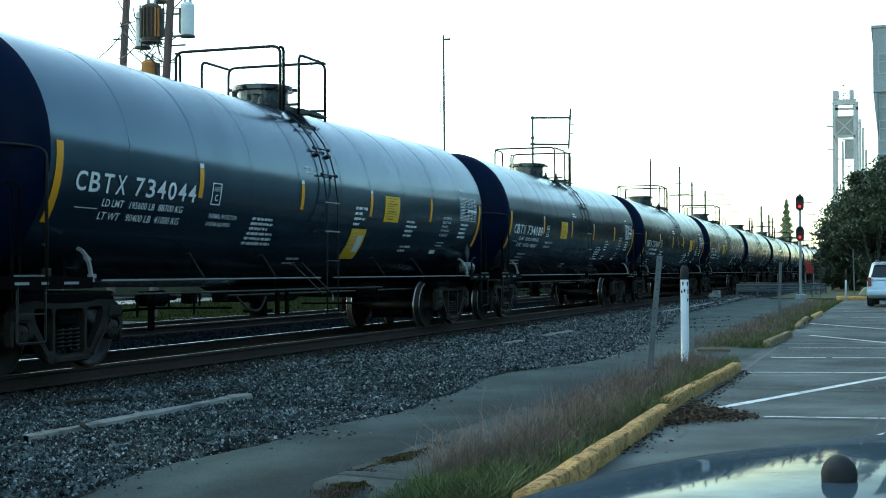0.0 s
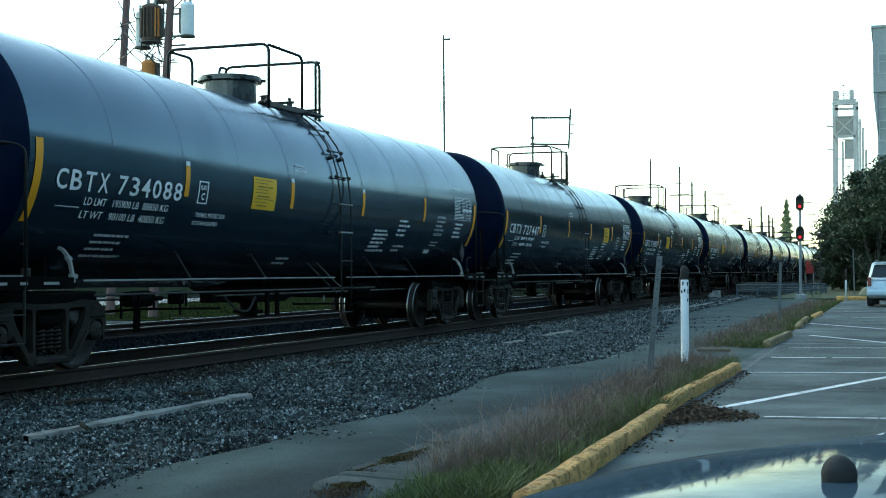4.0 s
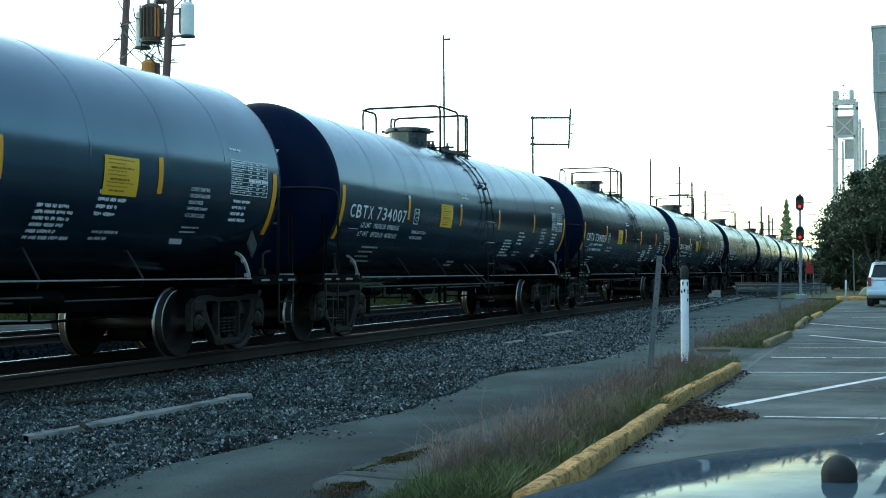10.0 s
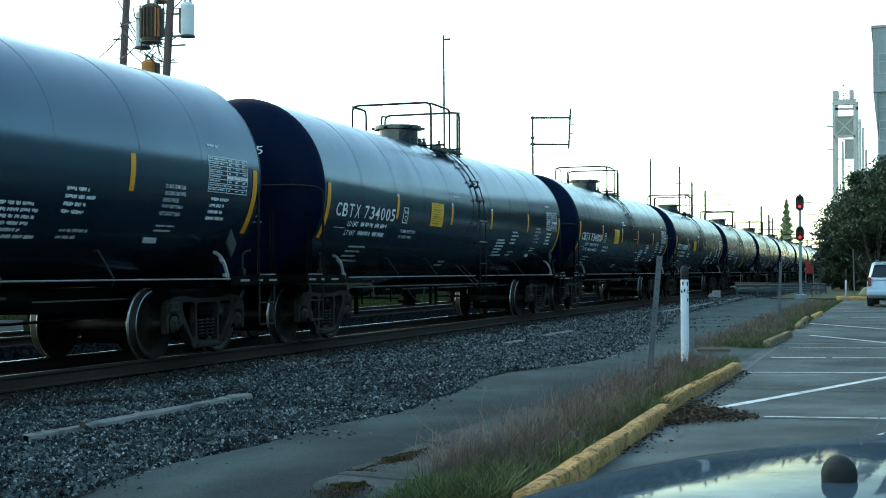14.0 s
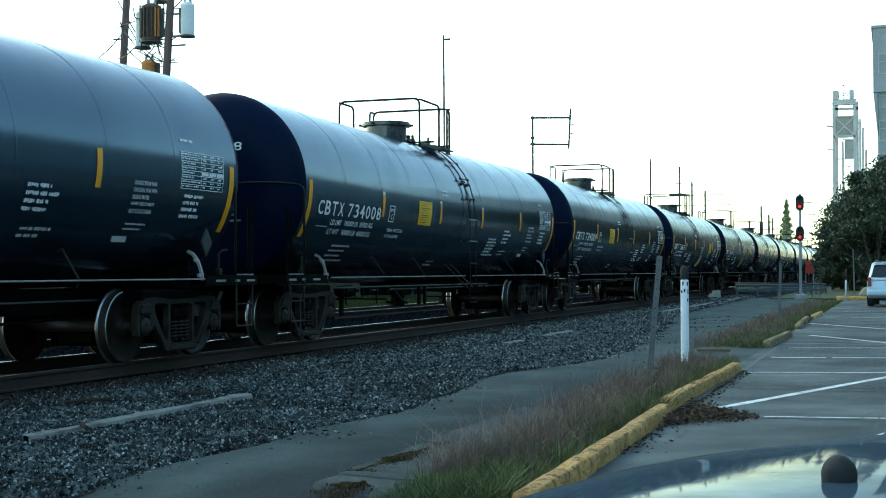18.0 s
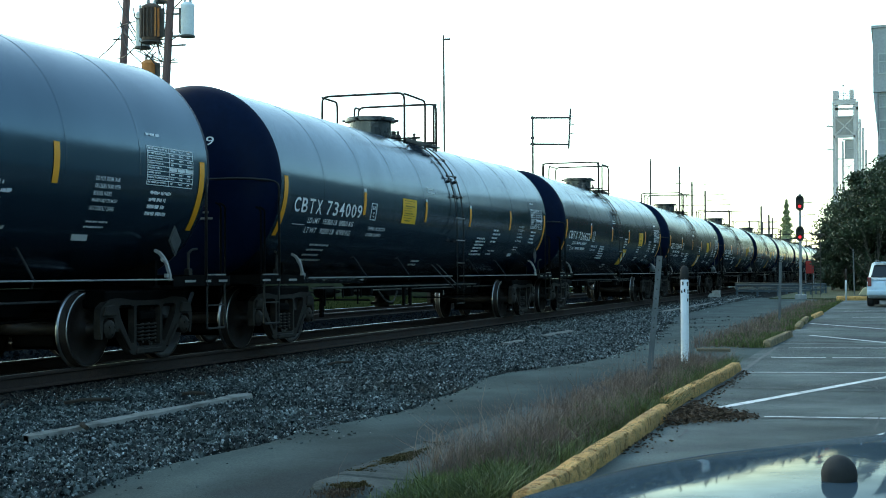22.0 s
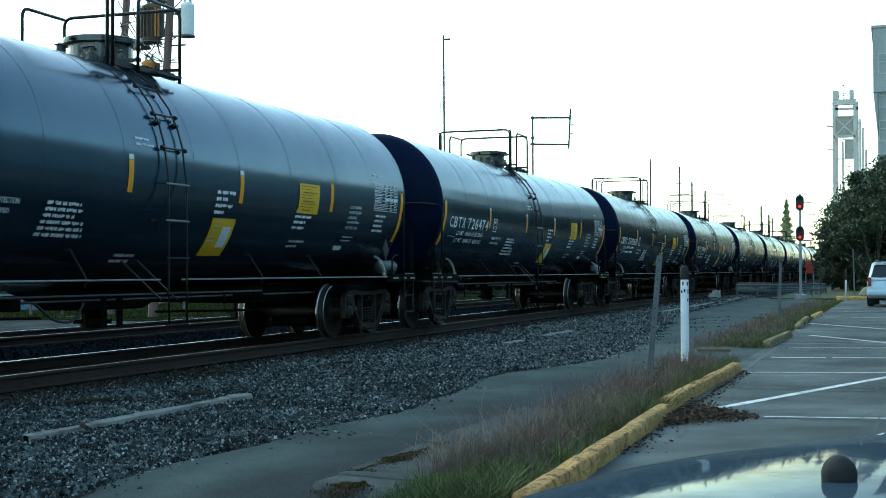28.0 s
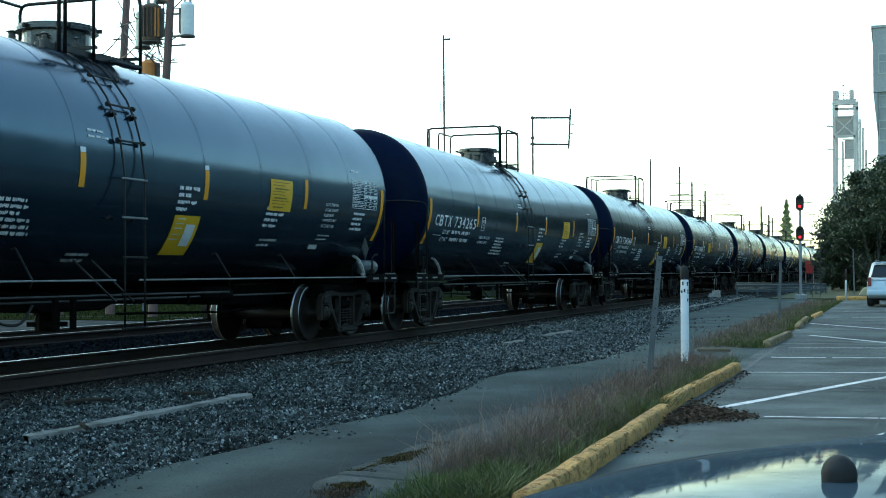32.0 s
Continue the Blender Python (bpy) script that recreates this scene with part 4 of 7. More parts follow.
def markings(car, kind, number, left_sign, seed):
    """Stripes, stencils, placards on the near flank."""
    def mk(key, name, build, mat, label=""):
        return kept(("mark", key), name, build, mat, car, label)
    for k, y in enumerate((-4.7, -1.55, 1.29, 4.43)):
        capped = k < 3 and number != "727447"
        mk(("stripe", k, capped), "reflective_stripe", lambda bm: patch(bm, y - 0.055, y + 0.055, 2.13, 2.52 if capped else 2.585, 0.007), M_STRIPE, "yellow reflective stripe")
        if capped:
            mk(("stripecap", k), "stripe_cap", lambda bm: patch(bm, y - 0.055, y + 0.055, 2.524, 2.585, 0.007), M_WHITE)
    for s in (-1, 1):
        mk(("endstripe", s), "reflective_stripe", lambda bm: patch(bm, (7.62 if s > 0 else -7.84) - 0.065, (7.62 if s > 0 else -7.84) + 0.065, 1.69, 2.585, 0.007), M_STRIPE, "tall yellow reflective end stripe")
    mk("letters", "reporting_mark", lambda bm: spaced(bm, "CBTX", -7.5, -6.48, 2.065, 2.29), M_WHITE, "large white stencilled letters")
    mk(("no", number), "car_number", lambda bm: spaced(bm, number, -6.28, -4.82, 2.065, 2.29), M_WHITE, "large white stencilled number")
    def weights(bm):
        for z, a, v, w in ((2.0, "LD LMT", *LOADS.get(number, (("", ""), ("", "")))[0]), (1.85, "LT WT", *LOADS.get(number, (("", ""), ("", "")))[1])):
            lettering(bm, a, -6.89, -6.45, z - 0.085, z)
            if v:
                lettering(bm, v, -6.31, -5.75, z - 0.085, z)
                lettering(bm, w, -5.66, -5.07, z - 0.085, z)
            else:
                words(bm, -6.31, -5.75, z, 1, 0.08, seed=int(z * 100), ragged=False)
                words(bm, -5.66, -5.07, z, 1, 0.08, seed=int(z * 90), ragged=False)
    tagged(mk(("weights", number if number in LOADS else "plain"), "weight_stencil", weights, M_WHITE), kind="stuff")
    mk("underline", "stencil_line", lambda bm: patch(bm, -7.4, -6.95, 1.875, 1.885, 0.007), M_RAILING)
    def plate(bm):
        for a, b, c, d in ((-4.40, -4.14, 2.34, 2.355), (-4.40, -4.14, 2.06, 2.075), (-4.40, -4.375, 2.06, 2.355), (-4.165, -4.14, 2.06, 2.355)):
            patch(bm, a, b, c, d, 0.007)
        lettering(bm, "PLATE", -4.35, -4.19, 2.24, 2.3)
        lettering(bm, "C", -4.31, -4.23, 2.11, 2.2)
    mk("plate", "clearance_plate_stencil", plate, M_WHITE)
    tagged(mk("thermal", "thermal_stencil", lambda bm: (lettering(bm, "THERMAL PROTECTION", -4.36, -3.56, 1.885, 1.945), lettering(bm, "SYSTEM EQUIPPED", -4.36, -3.68, 1.775, 1.835)), M_WHITE), kind="stuff")
    tagged(mk("lining", "lining_stencil", lambda bm: [lettering(bm, x, 5.2, 5.2 + w, 2.21 - i * 0.085, 2.26 - i * 0.085) for i, (x, w) in enumerate((("DO NOT STEAM TANK", 0.5), ("OR CLEAN TANK WITH", 0.52), ("BOILING WATER", 0.37), ("SHARP OBJECTS MUST", 0.52), ("NOT CONTACT LINING", 0.5)))], M_WHITE), kind="stuff")
    blocks = [("corner", -6.4, -5.5, 1.60, 4, 0.034, 0.08, 5), ("mid_low", -1.25, -0.75, 1.40, 2, 0.04, 0.07, 6), ("rows_f", 3.15, 3.85, 2.12, 4, 0.05, 0.085, 8), ("rows_g", 3.28, 4.0, 1.655, 2, 0.04, 0.075, 9),
              ("rows_i", 6.4, 7.1, 2.15, 4, 0.05, 0.085, 11), ("line_j", 5.24, 5.84, 1.75, 2, 0.025, 0.06, 12), ("top_note", -1.42, -0.92, 2.81, 2, 0.035, 0.07, 13), ("top_note2", 6.3, 6.85, 2.86, 1, 0.04, 0.07, 14)]
    if kind == "A":
        blocks.append(("rows_e", 2.05, 2.95, 1.92, 6, 0.045, 0.07, 7))
    else:
        blocks.append(("rows_e2", -3.08, -2.12, 1.95, 6, 0.045, 0.07, 7))
        blocks.append(("rows_k", 0.6, 1.15, 2.28, 4, 0.055, 0.09, 15))
        blocks.remove(blocks[0])
    for n, a, b, z, lines, high, gap, sd in blocks:
        tagged(mk(n, "stencil_block", lambda bm: words(bm, a, b, z, lines, high, gap, sd), M_RAILING if n in ("corner", "line_j", "mid_low", "rows_g") else M_WHITE), kind="stuff")
    mk("swatch", "stencil_swatch", lambda bm: patch(bm, 5.1, 5.42, 1.52, 1.59, 0.007, lean=0.05), M_WHITE)
    def grid(bm):
        for i in range(9):
            z = 2.70 - i * 0.059
            patch(bm, 6.28, 7.38, z - 0.009, z, 0.007, n=1)
            if i < 8:
                for y0, y1 in ((6.29, 6.77), (6.82, 6.95), (7.02, 7.15), (7.22, 7.37)):
                    if i == 4 and y0 > 6.5:
                        patch(bm, y0 - 0.03, y1 + 0.02, z - 0.052, z - 0.012, 0.007, n=1)
                    else:
                        words(bm, y0 + 0.01, y1, z - 0.02, 1, 0.024, seed=i * 7 + int(y0 * 10))
        for y in (6.28, 6.79, 7.38):
            patch(bm, y - 0.006, y + 0.006, 2.22, 2.70, 0.007)
    mk("grid", "data_table_stencil", grid, M_WHITE)
    sign_y = -2.49 if left_sign else ((3.55 if number in FAR_SIGN else 2.3) if kind == "B" else 3.55)
    sg = mk(("sign", sign_y), "yellow_notice", lambda bm: patch(bm, sign_y - 0.37, sign_y + 0.37, 2.065, 2.525, 0.009), M_PLACARD, "yellow printed notice")
    def ink(bm):
        for i in range(9):
            z = 2.49 - i * 0.045
            bold = i in (2, 5, 8)
            words(bm, sign_y - (0.24 if bold else 0.3), sign_y + (0.26 if bold else 0.32), z, 1, 0.026 if bold else 0.014, seed=i, off=0.013)
    tagged(kept(("mark", "ink", sign_y), "printed_text", ink, M_BROWNINK, sg), kind="stuff")
    if kind == "B":
        def slanted(bm):
            patch(bm, 0.62, 1.28, 1.40, 1.91, 0.009, lean=0.1)
        pg = mk("slanted", "slanted_notice", slanted, M_PLACARD, "yellow and white slanted notice")
        kept(("mark", "slanted_white"), "white_field", lambda bm: patch(bm, 0.98, 1.22, 1.52, 1.80, 0.013, lean=0.06), M_WHITE, pg)
        tagged(kept(("mark", "slanted_line"), "printed_text", lambda bm: [patch(bm, 0.72, 0.92, z, z + 0.012, 0.013, lean=0.0, n=1) for z in (1.86, 1.80, 1.74, 1.66, 1.6)], M_RAILING, pg), kind="stuff")
    def diamond(bm, grow, x):
        prism(bm, [(7.18 - 0.155 * grow, 1.555), (7.18, 1.555 + 0.2 * grow), (7.18 + 0.155 * grow, 1.555), (7.18, 1.555 - 0.2 * grow)], x - 0.012, x, "x")
    dm = mk("diamond", "placard_holder", lambda bm: diamond(bm, 1.0, 1.37), M_DARKMETAL, "diamond placard holder")
    kept(("mark", "diamond_in"), "diamond_plate", lambda bm: diamond(bm, 0.88, 1.379), M_DULLPLATE, dm)


def head_number(car, number):
    """The number on the leading head."""
    def build(bm):
        for text, x0, x1, z0, z1 in ((number, -0.25, 0.62, 3.04, 3.17),):
            cu = bpy.data.curves.new("letters", "FONT")
            cu.body, cu.resolution_u = text, 3
            tmp = new("letters", cu)
            me = bpy.data.meshes.new_from_object(tmp)
            bpy.data.objects.remove(tmp)
            xs = [v.co.x for v in me.vertices]
            ys = [v.co.y for v in me.vertices]
            lx, hx, ly, hy = min(xs), max(xs), min(ys), max(ys)
            vs = []
            for v in me.vertices:
                x = x0 + (v.co.x - lx) / (hx - lx) * (x1 - x0)
                z = z0 + (v.co.y - ly) / (hy - ly) * (z1 - z0)
                rr = min(0.999, math.hypot(x, z - axis_z(8)) / R)
                a = math.acos(min(1, rr ** 1.25))
                vs.append(bm.verts.new((x, -(HALF + 0.50 * math.sin(a)) - 0.012, z)))
            for p in me.polygons:
                bm.faces.new([vs[i] for i in p.vertices])

    def rows(bm):
        rnd = random.Random(6)
        for i, (w, z) in enumerate(((0.3, 2.93), (0.34, 2.4), (0.45, 2.31), (0.5, 2.22), (0.38, 2.13), (0.46, 2.04), (0.5, 1.95))):
            rr = min(0.999, abs(z - axis_z(8)) / R)
            y = -(HALF + 0.50 * math.sin(math.acos(rr ** 1.25))) - 0.014
            x = 0.05 + (0.0 if i else -0.05)
            while x < 0.05 + w:
                k = rnd.uniform(0.05, 0.14)
                box(bm, (x + k / 2, y + 0.004, z), (k, 0.004, 0.03))
                x += k + 0.025
    part("end_number", _made(build), M_WHITE, car, "faint white number on the head")
    tagged(kept("head_rows", "end_stencil", rows, M_DULLMARK, car), kind="stuff")


def _made(build):
    bm = bmesh.new()
    build(bm)
    return bm


LOADS = {"734007": (("196300 LB", "89000 KG"), ("89700 LB", "40700 KG")), "734008": (("196000 LB", "88900 KG"), ("90000 LB", "40800 KG")), "734088": (("195900 LB", "88850 KG"), ("90100 LB", "40850 KG")), "726474": (("196600 LB", "89150 KG"), ("89400 LB", "40550 KG")), "734044": (("195600 LB", "88700 KG"), ("90400 LB", "41000 KG")), "734009": (("195800 LB", "88800 KG"), ("90200 LB", "40900 KG"))}
SEAMS = (-6.42, -4.8, -3.25, -1.68, -0.03, 1.24, 2.9, 4.6, 6.12)
CARS = []
# play in the couplings, by which a car runs ahead of or behind its even spacing
FAR_SIGN = ("726622", "726474", "734265")
SLACK = {2: -0.02, 3: -0.02, 4: 0.02, 5: 0.05, 6: 0.02, 7: -0.02, 8: -0.05}


def tank_car(index, kind, number, left_sign):
    label = "black tank car with white stencils and yellow stripes, rolling on rails"
    if kind == "B":
        label = "black tank car with a slanted yellow notice, rolling on rails"
    elif not left_sign:
        label = "black tank car with one yellow notice, rolling on rails"
    car = thing("tank_car", label, "tank car", "tank train")
    kept("shell", "tank", tank_shell, M_TANK, car, "glossy dusty black welded barrel", True)
    for s in (-1, 1):
        kept(("head", s), "tank_head", lambda bm: tank_head(bm, s), M_HEAD, car, "matt black dished tank end", True)
    for y in SEAMS:
        kept(("seam", y), "weld_seam", lambda bm: seam(bm, y), M_TANK, car, smooth=True)
    platform(car, kind)
    ladder(car, *((0.1, 0.52) if kind == "A" else (-0.83, -0.39)))
    running_gear(car, kind)
    for s in (-1, 1):
        end_gear(car, s)
        if kind == "B" and s > 0:
            kept("endres", "end_reservoir", lambda bm: lathe(bm, [(0.0, -0.34), (0.085, -0.32), (0.125, -0.26), (0.125, 0.26), (0.085, 0.32), (0.0, 0.34)], (1.2, 7.62, 1.237), "y", 20), M_RESERVOIR, car, "grey air reservoir on the end platform", True)
        bogie(car, 6.95 if s > 0 else -7.075)
    if number:
        markings(car, kind, number, left_sign, index)
        head_number(car, number)
    CARS.append((car, index))
    return car


TRAIN = [(-1, "A", "734088", True), (0, "B", "734044", False), (1, "A", "734088", True), (2, "A", "727447", False), (3, "A", "734007", True), (4, "A", "734005", True), (5, "A", "734008", True), (6, "A", "734009", True),
         (7, "B", "726622", False), (8, "B", "726474", False), (9, "B", "734265", False)]
for row in TRAIN:
    tank_car(*row)
# the cars behind, whose numbers stay too far off to read
for i in range(10, 19):
    src = CARS[1 + (i * 5) % 10][0]
    CARS.append((copy_thing(src, pose(0, 0, 0)), i))
    for o in CARS[-1][0].children_recursive:
        if o.name.startswith("wheelset"):
            WHEELS.append((o, 1 if o.matrix_basis.translation.y > 0 else -1))


# ---- scattered stuff: stones, blades, leaves ----
def scatter_stones(name, spots, sizes, material, label, category, zed=-0.2):
    rng = np.random.default_rng(7)
    base = np.array([(-1, -1, -1), (1, -1, -1), (1, 1, -1), (-1, 1, -1), (-0.55, 0.1, 1), (0.6, -0.15, 0.8)], float) * 0.5
    n = len(spots)
    v = base[None] * (1 + rng.uniform(-0.4, 0.4, (n, 6, 3)))
    v *= sizes[:, None, None] * rng.uniform(0.65, 1.25, (n, 1, 3))
    a, b = rng.uniform(0, 6.28, n), rng.uniform(-0.7, 0.7, n)
    ca, sa, cb, sb = np.cos(a), np.sin(a), np.cos(b), np.sin(b)
    x, y, z = v[..., 0], v[..., 1], v[..., 2]
    y, z = y * cb[:, None] - z * sb[:, None], y * sb[:, None] + z * cb[:, None]
    x, y = x * ca[:, None] - y * sa[:, None], x * sa[:, None] + y * ca[:, None]
    co = np.stack([x + spots[:, :1], y + spots[:, 1:2], z + zed + sizes[:, None] * 0.15], -1).reshape(-1, 3)
    tris = np.array([(0, 1, 5), (0, 5, 4), (1, 2, 5), (2, 3, 4), (2, 4, 5), (3, 0, 4)])
    faces = (tris[None] + 6 * np.arange(n)[:, None, None]).reshape(-1, 3)
    me = bpy.data.meshes.new(name)
    me.from_pydata(co.tolist(), [], faces.tolist())
    me.materials.append(material)
    return tagged(new(name, me), label, category, "", "stuff")


def blades(name, spots, heights, material, label, category, width=0.006, lean=0.35, zed=-0.24, seed=3, curl=0.5):
    rng = np.random.default_rng(seed)
    n = len(spots)
    t = rng.uniform(0, 6.28, n)
    side = np.stack([np.cos(t), np.sin(t), np.zeros(n)], -1)
    k = rng.uniform(0, 6.28, n)
    tilt = np.stack([np.cos(k), np.sin(k), np.zeros(n)], -1) * (rng.uniform(0, lean, n) * heights)[:, None]
    up = np.array([0, 0, 1.0])
    base = np.stack([spots[:, 0], spots[:, 1], np.full(n, zed)], -1)
    w = width * rng.uniform(0.6, 1.4, n)[:, None]
    mid = base + tilt * 0.35 + up * (heights * 0.55)[:, None]
    tip = base + tilt * (1 + curl) + up * (heights * rng.uniform(0.85, 1.0, n))[:, None]
    co = np.stack([base - side * w, base + side * w, mid - side * w * 0.8, mid + side * w * 0.8, tip], 1).reshape(-1, 3)
    i = 5 * np.arange(n)
    faces = np.stack([i, i + 1, i + 3, i + 2], -1).tolist() + np.stack([i + 2, i + 3, i + 4], -1).tolist()
    me = bpy.data.meshes.new(name)
    me.from_pydata(co.tolist(), [], faces)
    me.materials.append(material)
    return tagged(new(name, me), label, category, "", "stuff")


def lumpy(x, y, scale):
    return np.array([noise.noise((a * scale, b * scale, 0.3)) for a, b in zip(x, y)])


rng = np.random.default_rng(11)
# ballast: dense near the camera, thinner far off; its edge wanders over the lane
n = 230000
yy = np.exp(rng.uniform(math.log(6.0), math.log(75.0), n))
xx = rng.uniform(0.86, 6.2, n)
edge = np.interp(yy, EDGE_Y, EDGE_X) + 0.12 * lumpy(0 * yy + 1, yy, 0.5)
keep = xx < edge + rng.exponential(0.13, n) * (0.5 + 2 * np.clip(lumpy(xx, yy, 0.8), 0, 1))
xx, yy = xx[keep], yy[keep]
size = rng.gamma(5, 0.0043, len(xx)).clip(0.011, 0.06) * (0.88 + 0.014 * (yy - 8))
keep = np.ones(len(xx), bool)
for ex, e0, e1 in ((3.52, 9.0, 12.9), (3.36, 23.3, 24.6), (3.3, 26.4, 28.9), (2.94, 43, 56), (3.0, 61, 66)):
    keep &= ~((abs(xx - ex) < 0.1 + 0.06 * rng.normal(size=len(xx))) & (yy > e0 - 0.1) & (yy < e1 + 0.1))
xx, yy, size = xx[keep], yy[keep], size[keep]
near = xx < 1.55 + 0.5 * lumpy(xx, yy, 0.5) + 0.25 * rng.normal(size=len(xx))
pale = ~near & (rng.random(len(xx)) < np.interp(yy, (8, 14, 24, 40), (0.12, 0.12, 0.24, 0.3)))
near_pale = near & (rng.random(len(xx)) < 0.03)
pale |= near_pale
near &= ~pale
scatter_stones("pale_ballast_stones", np.stack([xx, yy], -1)[pale], size[pale] * 0.65, M_PALESTONE, "pale stones scattered among the ballast", "gravel", -0.198)
scatter_stones("ballast_stones", np.stack([xx, yy], -1)[~near & ~pale], size[~near & ~pale], M_STONE, "loose grey crushed ballast stones beside the track", "gravel", -0.205)
scatter_stones("stained_ballast_stones", np.stack([xx, yy], -1)[near], size[near], M_RUSTSTONE, "rust-stained ballast stones along the rail", "gravel", -0.2)
# stones under and behind the train, coloured dark for the shade there
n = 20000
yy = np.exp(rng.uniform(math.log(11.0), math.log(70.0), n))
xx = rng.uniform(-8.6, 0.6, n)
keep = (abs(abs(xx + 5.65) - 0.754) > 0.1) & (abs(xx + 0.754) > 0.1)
scatter_stones("ballast_stones_between_tracks", np.stack([xx[keep], yy[keep]], -1), rng.gamma(6, 0.0055, keep.sum()), M_SHADESTONE, "ballast stones between the two tracks, darkened for the shade there", "gravel", -0.2)
n = 9000
sy = np.concatenate([np.exp(rng.uniform(math.log(7), math.log(35), 500)), rng.uniform(18.5, 44, n)])
sx = np.concatenate([rng.normal(5.5, 0.35, 500), rng.uniform(4.6, 6.9, n)])
keep = np.concatenate([np.ones(500, bool), lumpy(sx[500:], sy[500:] * 0.5, 1.1) > 0.1 + 0.25 * rng.random(n)])
sx, sy = sx[keep], sy[keep]
n = len(sx)
scatter_stones("stray_stones", np.stack([sx, sy], -1), rng.gamma(4, 0.0058, n) * (1 + 0.012 * (sy - 8)), M_STONE, "stray stones lying on the lane", "gravel", -0.215)

# old concrete edging showing through the ballast
for i, (x, y0, y1, w) in enumerate(((3.52, 9.0, 12.9, 0.095), (3.36, 23.3, 24.6, 0.10), (3.3, 26.4, 28.9, 0.10), (2.94, 43, 56, 0.12), (3.0, 61, 66, 0.12))):
    bm = bmesh.new()
    k = 34
    ring = []
    for j in range(k + 1):
        y = y0 + (y1 - y0) * j / k
        ww = w * (0.35 if j in (0, k) else 1) * (0.85 + 0.6 * noise.noise((y * 1.7, i, 4)) + random.uniform(-0.12, 0.12))
        dx = 0.03 * noise.noise((y * 0.7, i, 0))
        ring.append([bm.verts.new((x + dx + s * ww, y, z)) for s, z in ((-1, -0.24), (-0.8, -0.166 + 0.01 * noise.noise((y, 1, 1))), (0.8, -0.17), (1, -0.24))])
    for a, b in zip(ring, ring[1:]):
        for c in range(3):
            bm.faces.new((a[c], a[c + 1], b[c + 1], b[c]))
    tagged(part("edging_strip", bm, M_PALECONC), "weathered concrete edging half buried in ballast", "edging", "buried edging strips")


# ---- kerbs, verge, parking bay marks ----
def kerb(x0, y0, x1, y1, seed, high=0.125, wide=0.135, material=M_KERB, label="yellow-painted chipped concrete kerb block beside the verge"):
    bm = bmesh.new()
    step = 0.016 if 6.9 < y0 < 18 else 0.09
    n = max(6, int(abs(y1 - y0) / step))
    prof = [(0.0, -0.06), (0.0, high * 0.15), (0.001, high * 0.32), (0.003, high * 0.5), (0.006, high * 0.66), (0.01, high * 0.82), (0.018, high * 0.94), (0.034, high * 0.99), (0.06, high), (wide * 0.7, high), (wide - 0.02, high * 0.97), (wide - 0.004, high * 0.88), (wide, high * 0.5), (wide, -0.06)]
    rings = []
    for j in range(n + 1):
        f = j / n
        y, x = y0 + (y1 - y0) * f, x0 + (x1 - x0) * f
        ends = min(1.0, (min(j, n - j) * step + 0.05) / 0.13) ** 0.6
        gap = noise.noise((y * 2.3, seed * 3.7, 1.5))
        worn = 1 - 0.3 * max(0.0, gap - 0.3)
        row = []
        for u, v in prof:
            chip = noise.noise((y * 1.1, seed, 4)) * 0.008 + noise.noise((y * 4, u * 9, v * 9 + seed)) * 0.003 + noise.noise((y * 24, u * 50, v * 50 + seed)) * 0.003
            chip -= 0.05 * max(0.0, noise.noise((y * 17, u * 20 + 7, v * 34 + seed)) - 0.22) * (1.0 if u < 0.05 else 0.3)
            row.append(bm.verts.new((x - u + chip, y, -0.2 + v * (ends * worn if v > 0 else 1) + (chip * 0.5 if v > 0.05 else 0))))
        rings.append(row)
    for a, b in zip(rings, rings[1:]):
        for c in range(len(prof) - 1):
            bm.faces.new((a[c], b[c], b[c + 1], a[c + 1]))
    bm.faces.new(rings[0])
    bm.faces.new(rings[-1][::-1])
    bmesh.ops.recalc_face_normals(bm, faces=bm.faces)
    return tagged(part("kerb_block", bm, material, smooth=False), label, "kerb", "kerb blocks")


kerb(8.28, 7.0, 8.215, 12.2, 1)
kerb(8.13, 12.72, 8.22, 18.0, 2)
kerb(8.1, 23.7, 8.2, 27.7, 3, material=M_STUB)
kerb(8.12, 31.2, 8.06, 33.4, 4, material=M_STUB, label="broken yellow kerb stub half sunk in the verge")
kerb(8.04, 34.4, 8.0, 36.6, 14, material=M_STUB, label="broken yellow kerb stub half sunk in the verge")
kerb(8.05, 38.6, 8.1, 42.0, 5, 0.1, label="yellow-painted kerb block overgrown with grass")
kerb(8.15, -22, 8.2, 6.6, 6)

bm = bmesh.new()
rows = []
for j in range(150):
    y = 7.36 + j * 0.033
    snub = max(0.0, 1 - j / 6) ** 2
    joint = 0.02 if j == 15 else 0.0
    row = []
    for u, z in ((6.72, -0.24), (6.722, -0.185), (6.735, -0.166), (6.80, -0.157), (6.9, -0.162), (7.28, -0.18), (7.3, -0.25)):
        row.append(bm.verts.new((u + (7.0 - u) * 0.5 * snub + 0.02 * noise.noise((y * 1.3, u * 5, 2)) + 0.012 * noise.noise((y * 9, u * 3, 6)) + (0.1 * noise.noise((y * 0.5, 3, 2)) if u > 7 else 0), y,
                                 z - 0.07 * snub - joint + 0.008 * noise.noise((y * 2, u * 4, 5)) + 0.006 * noise.noise((y * 11, u * 9, 1)))))
    rows.append(row)
for a, b in zip(rows, rows[1:]):
    for c in range(6):
        bm.faces.new((a[c], a[c + 1], b[c + 1], b[c]))
bm.faces.new(rows[0]), bm.faces.new(rows[-1])
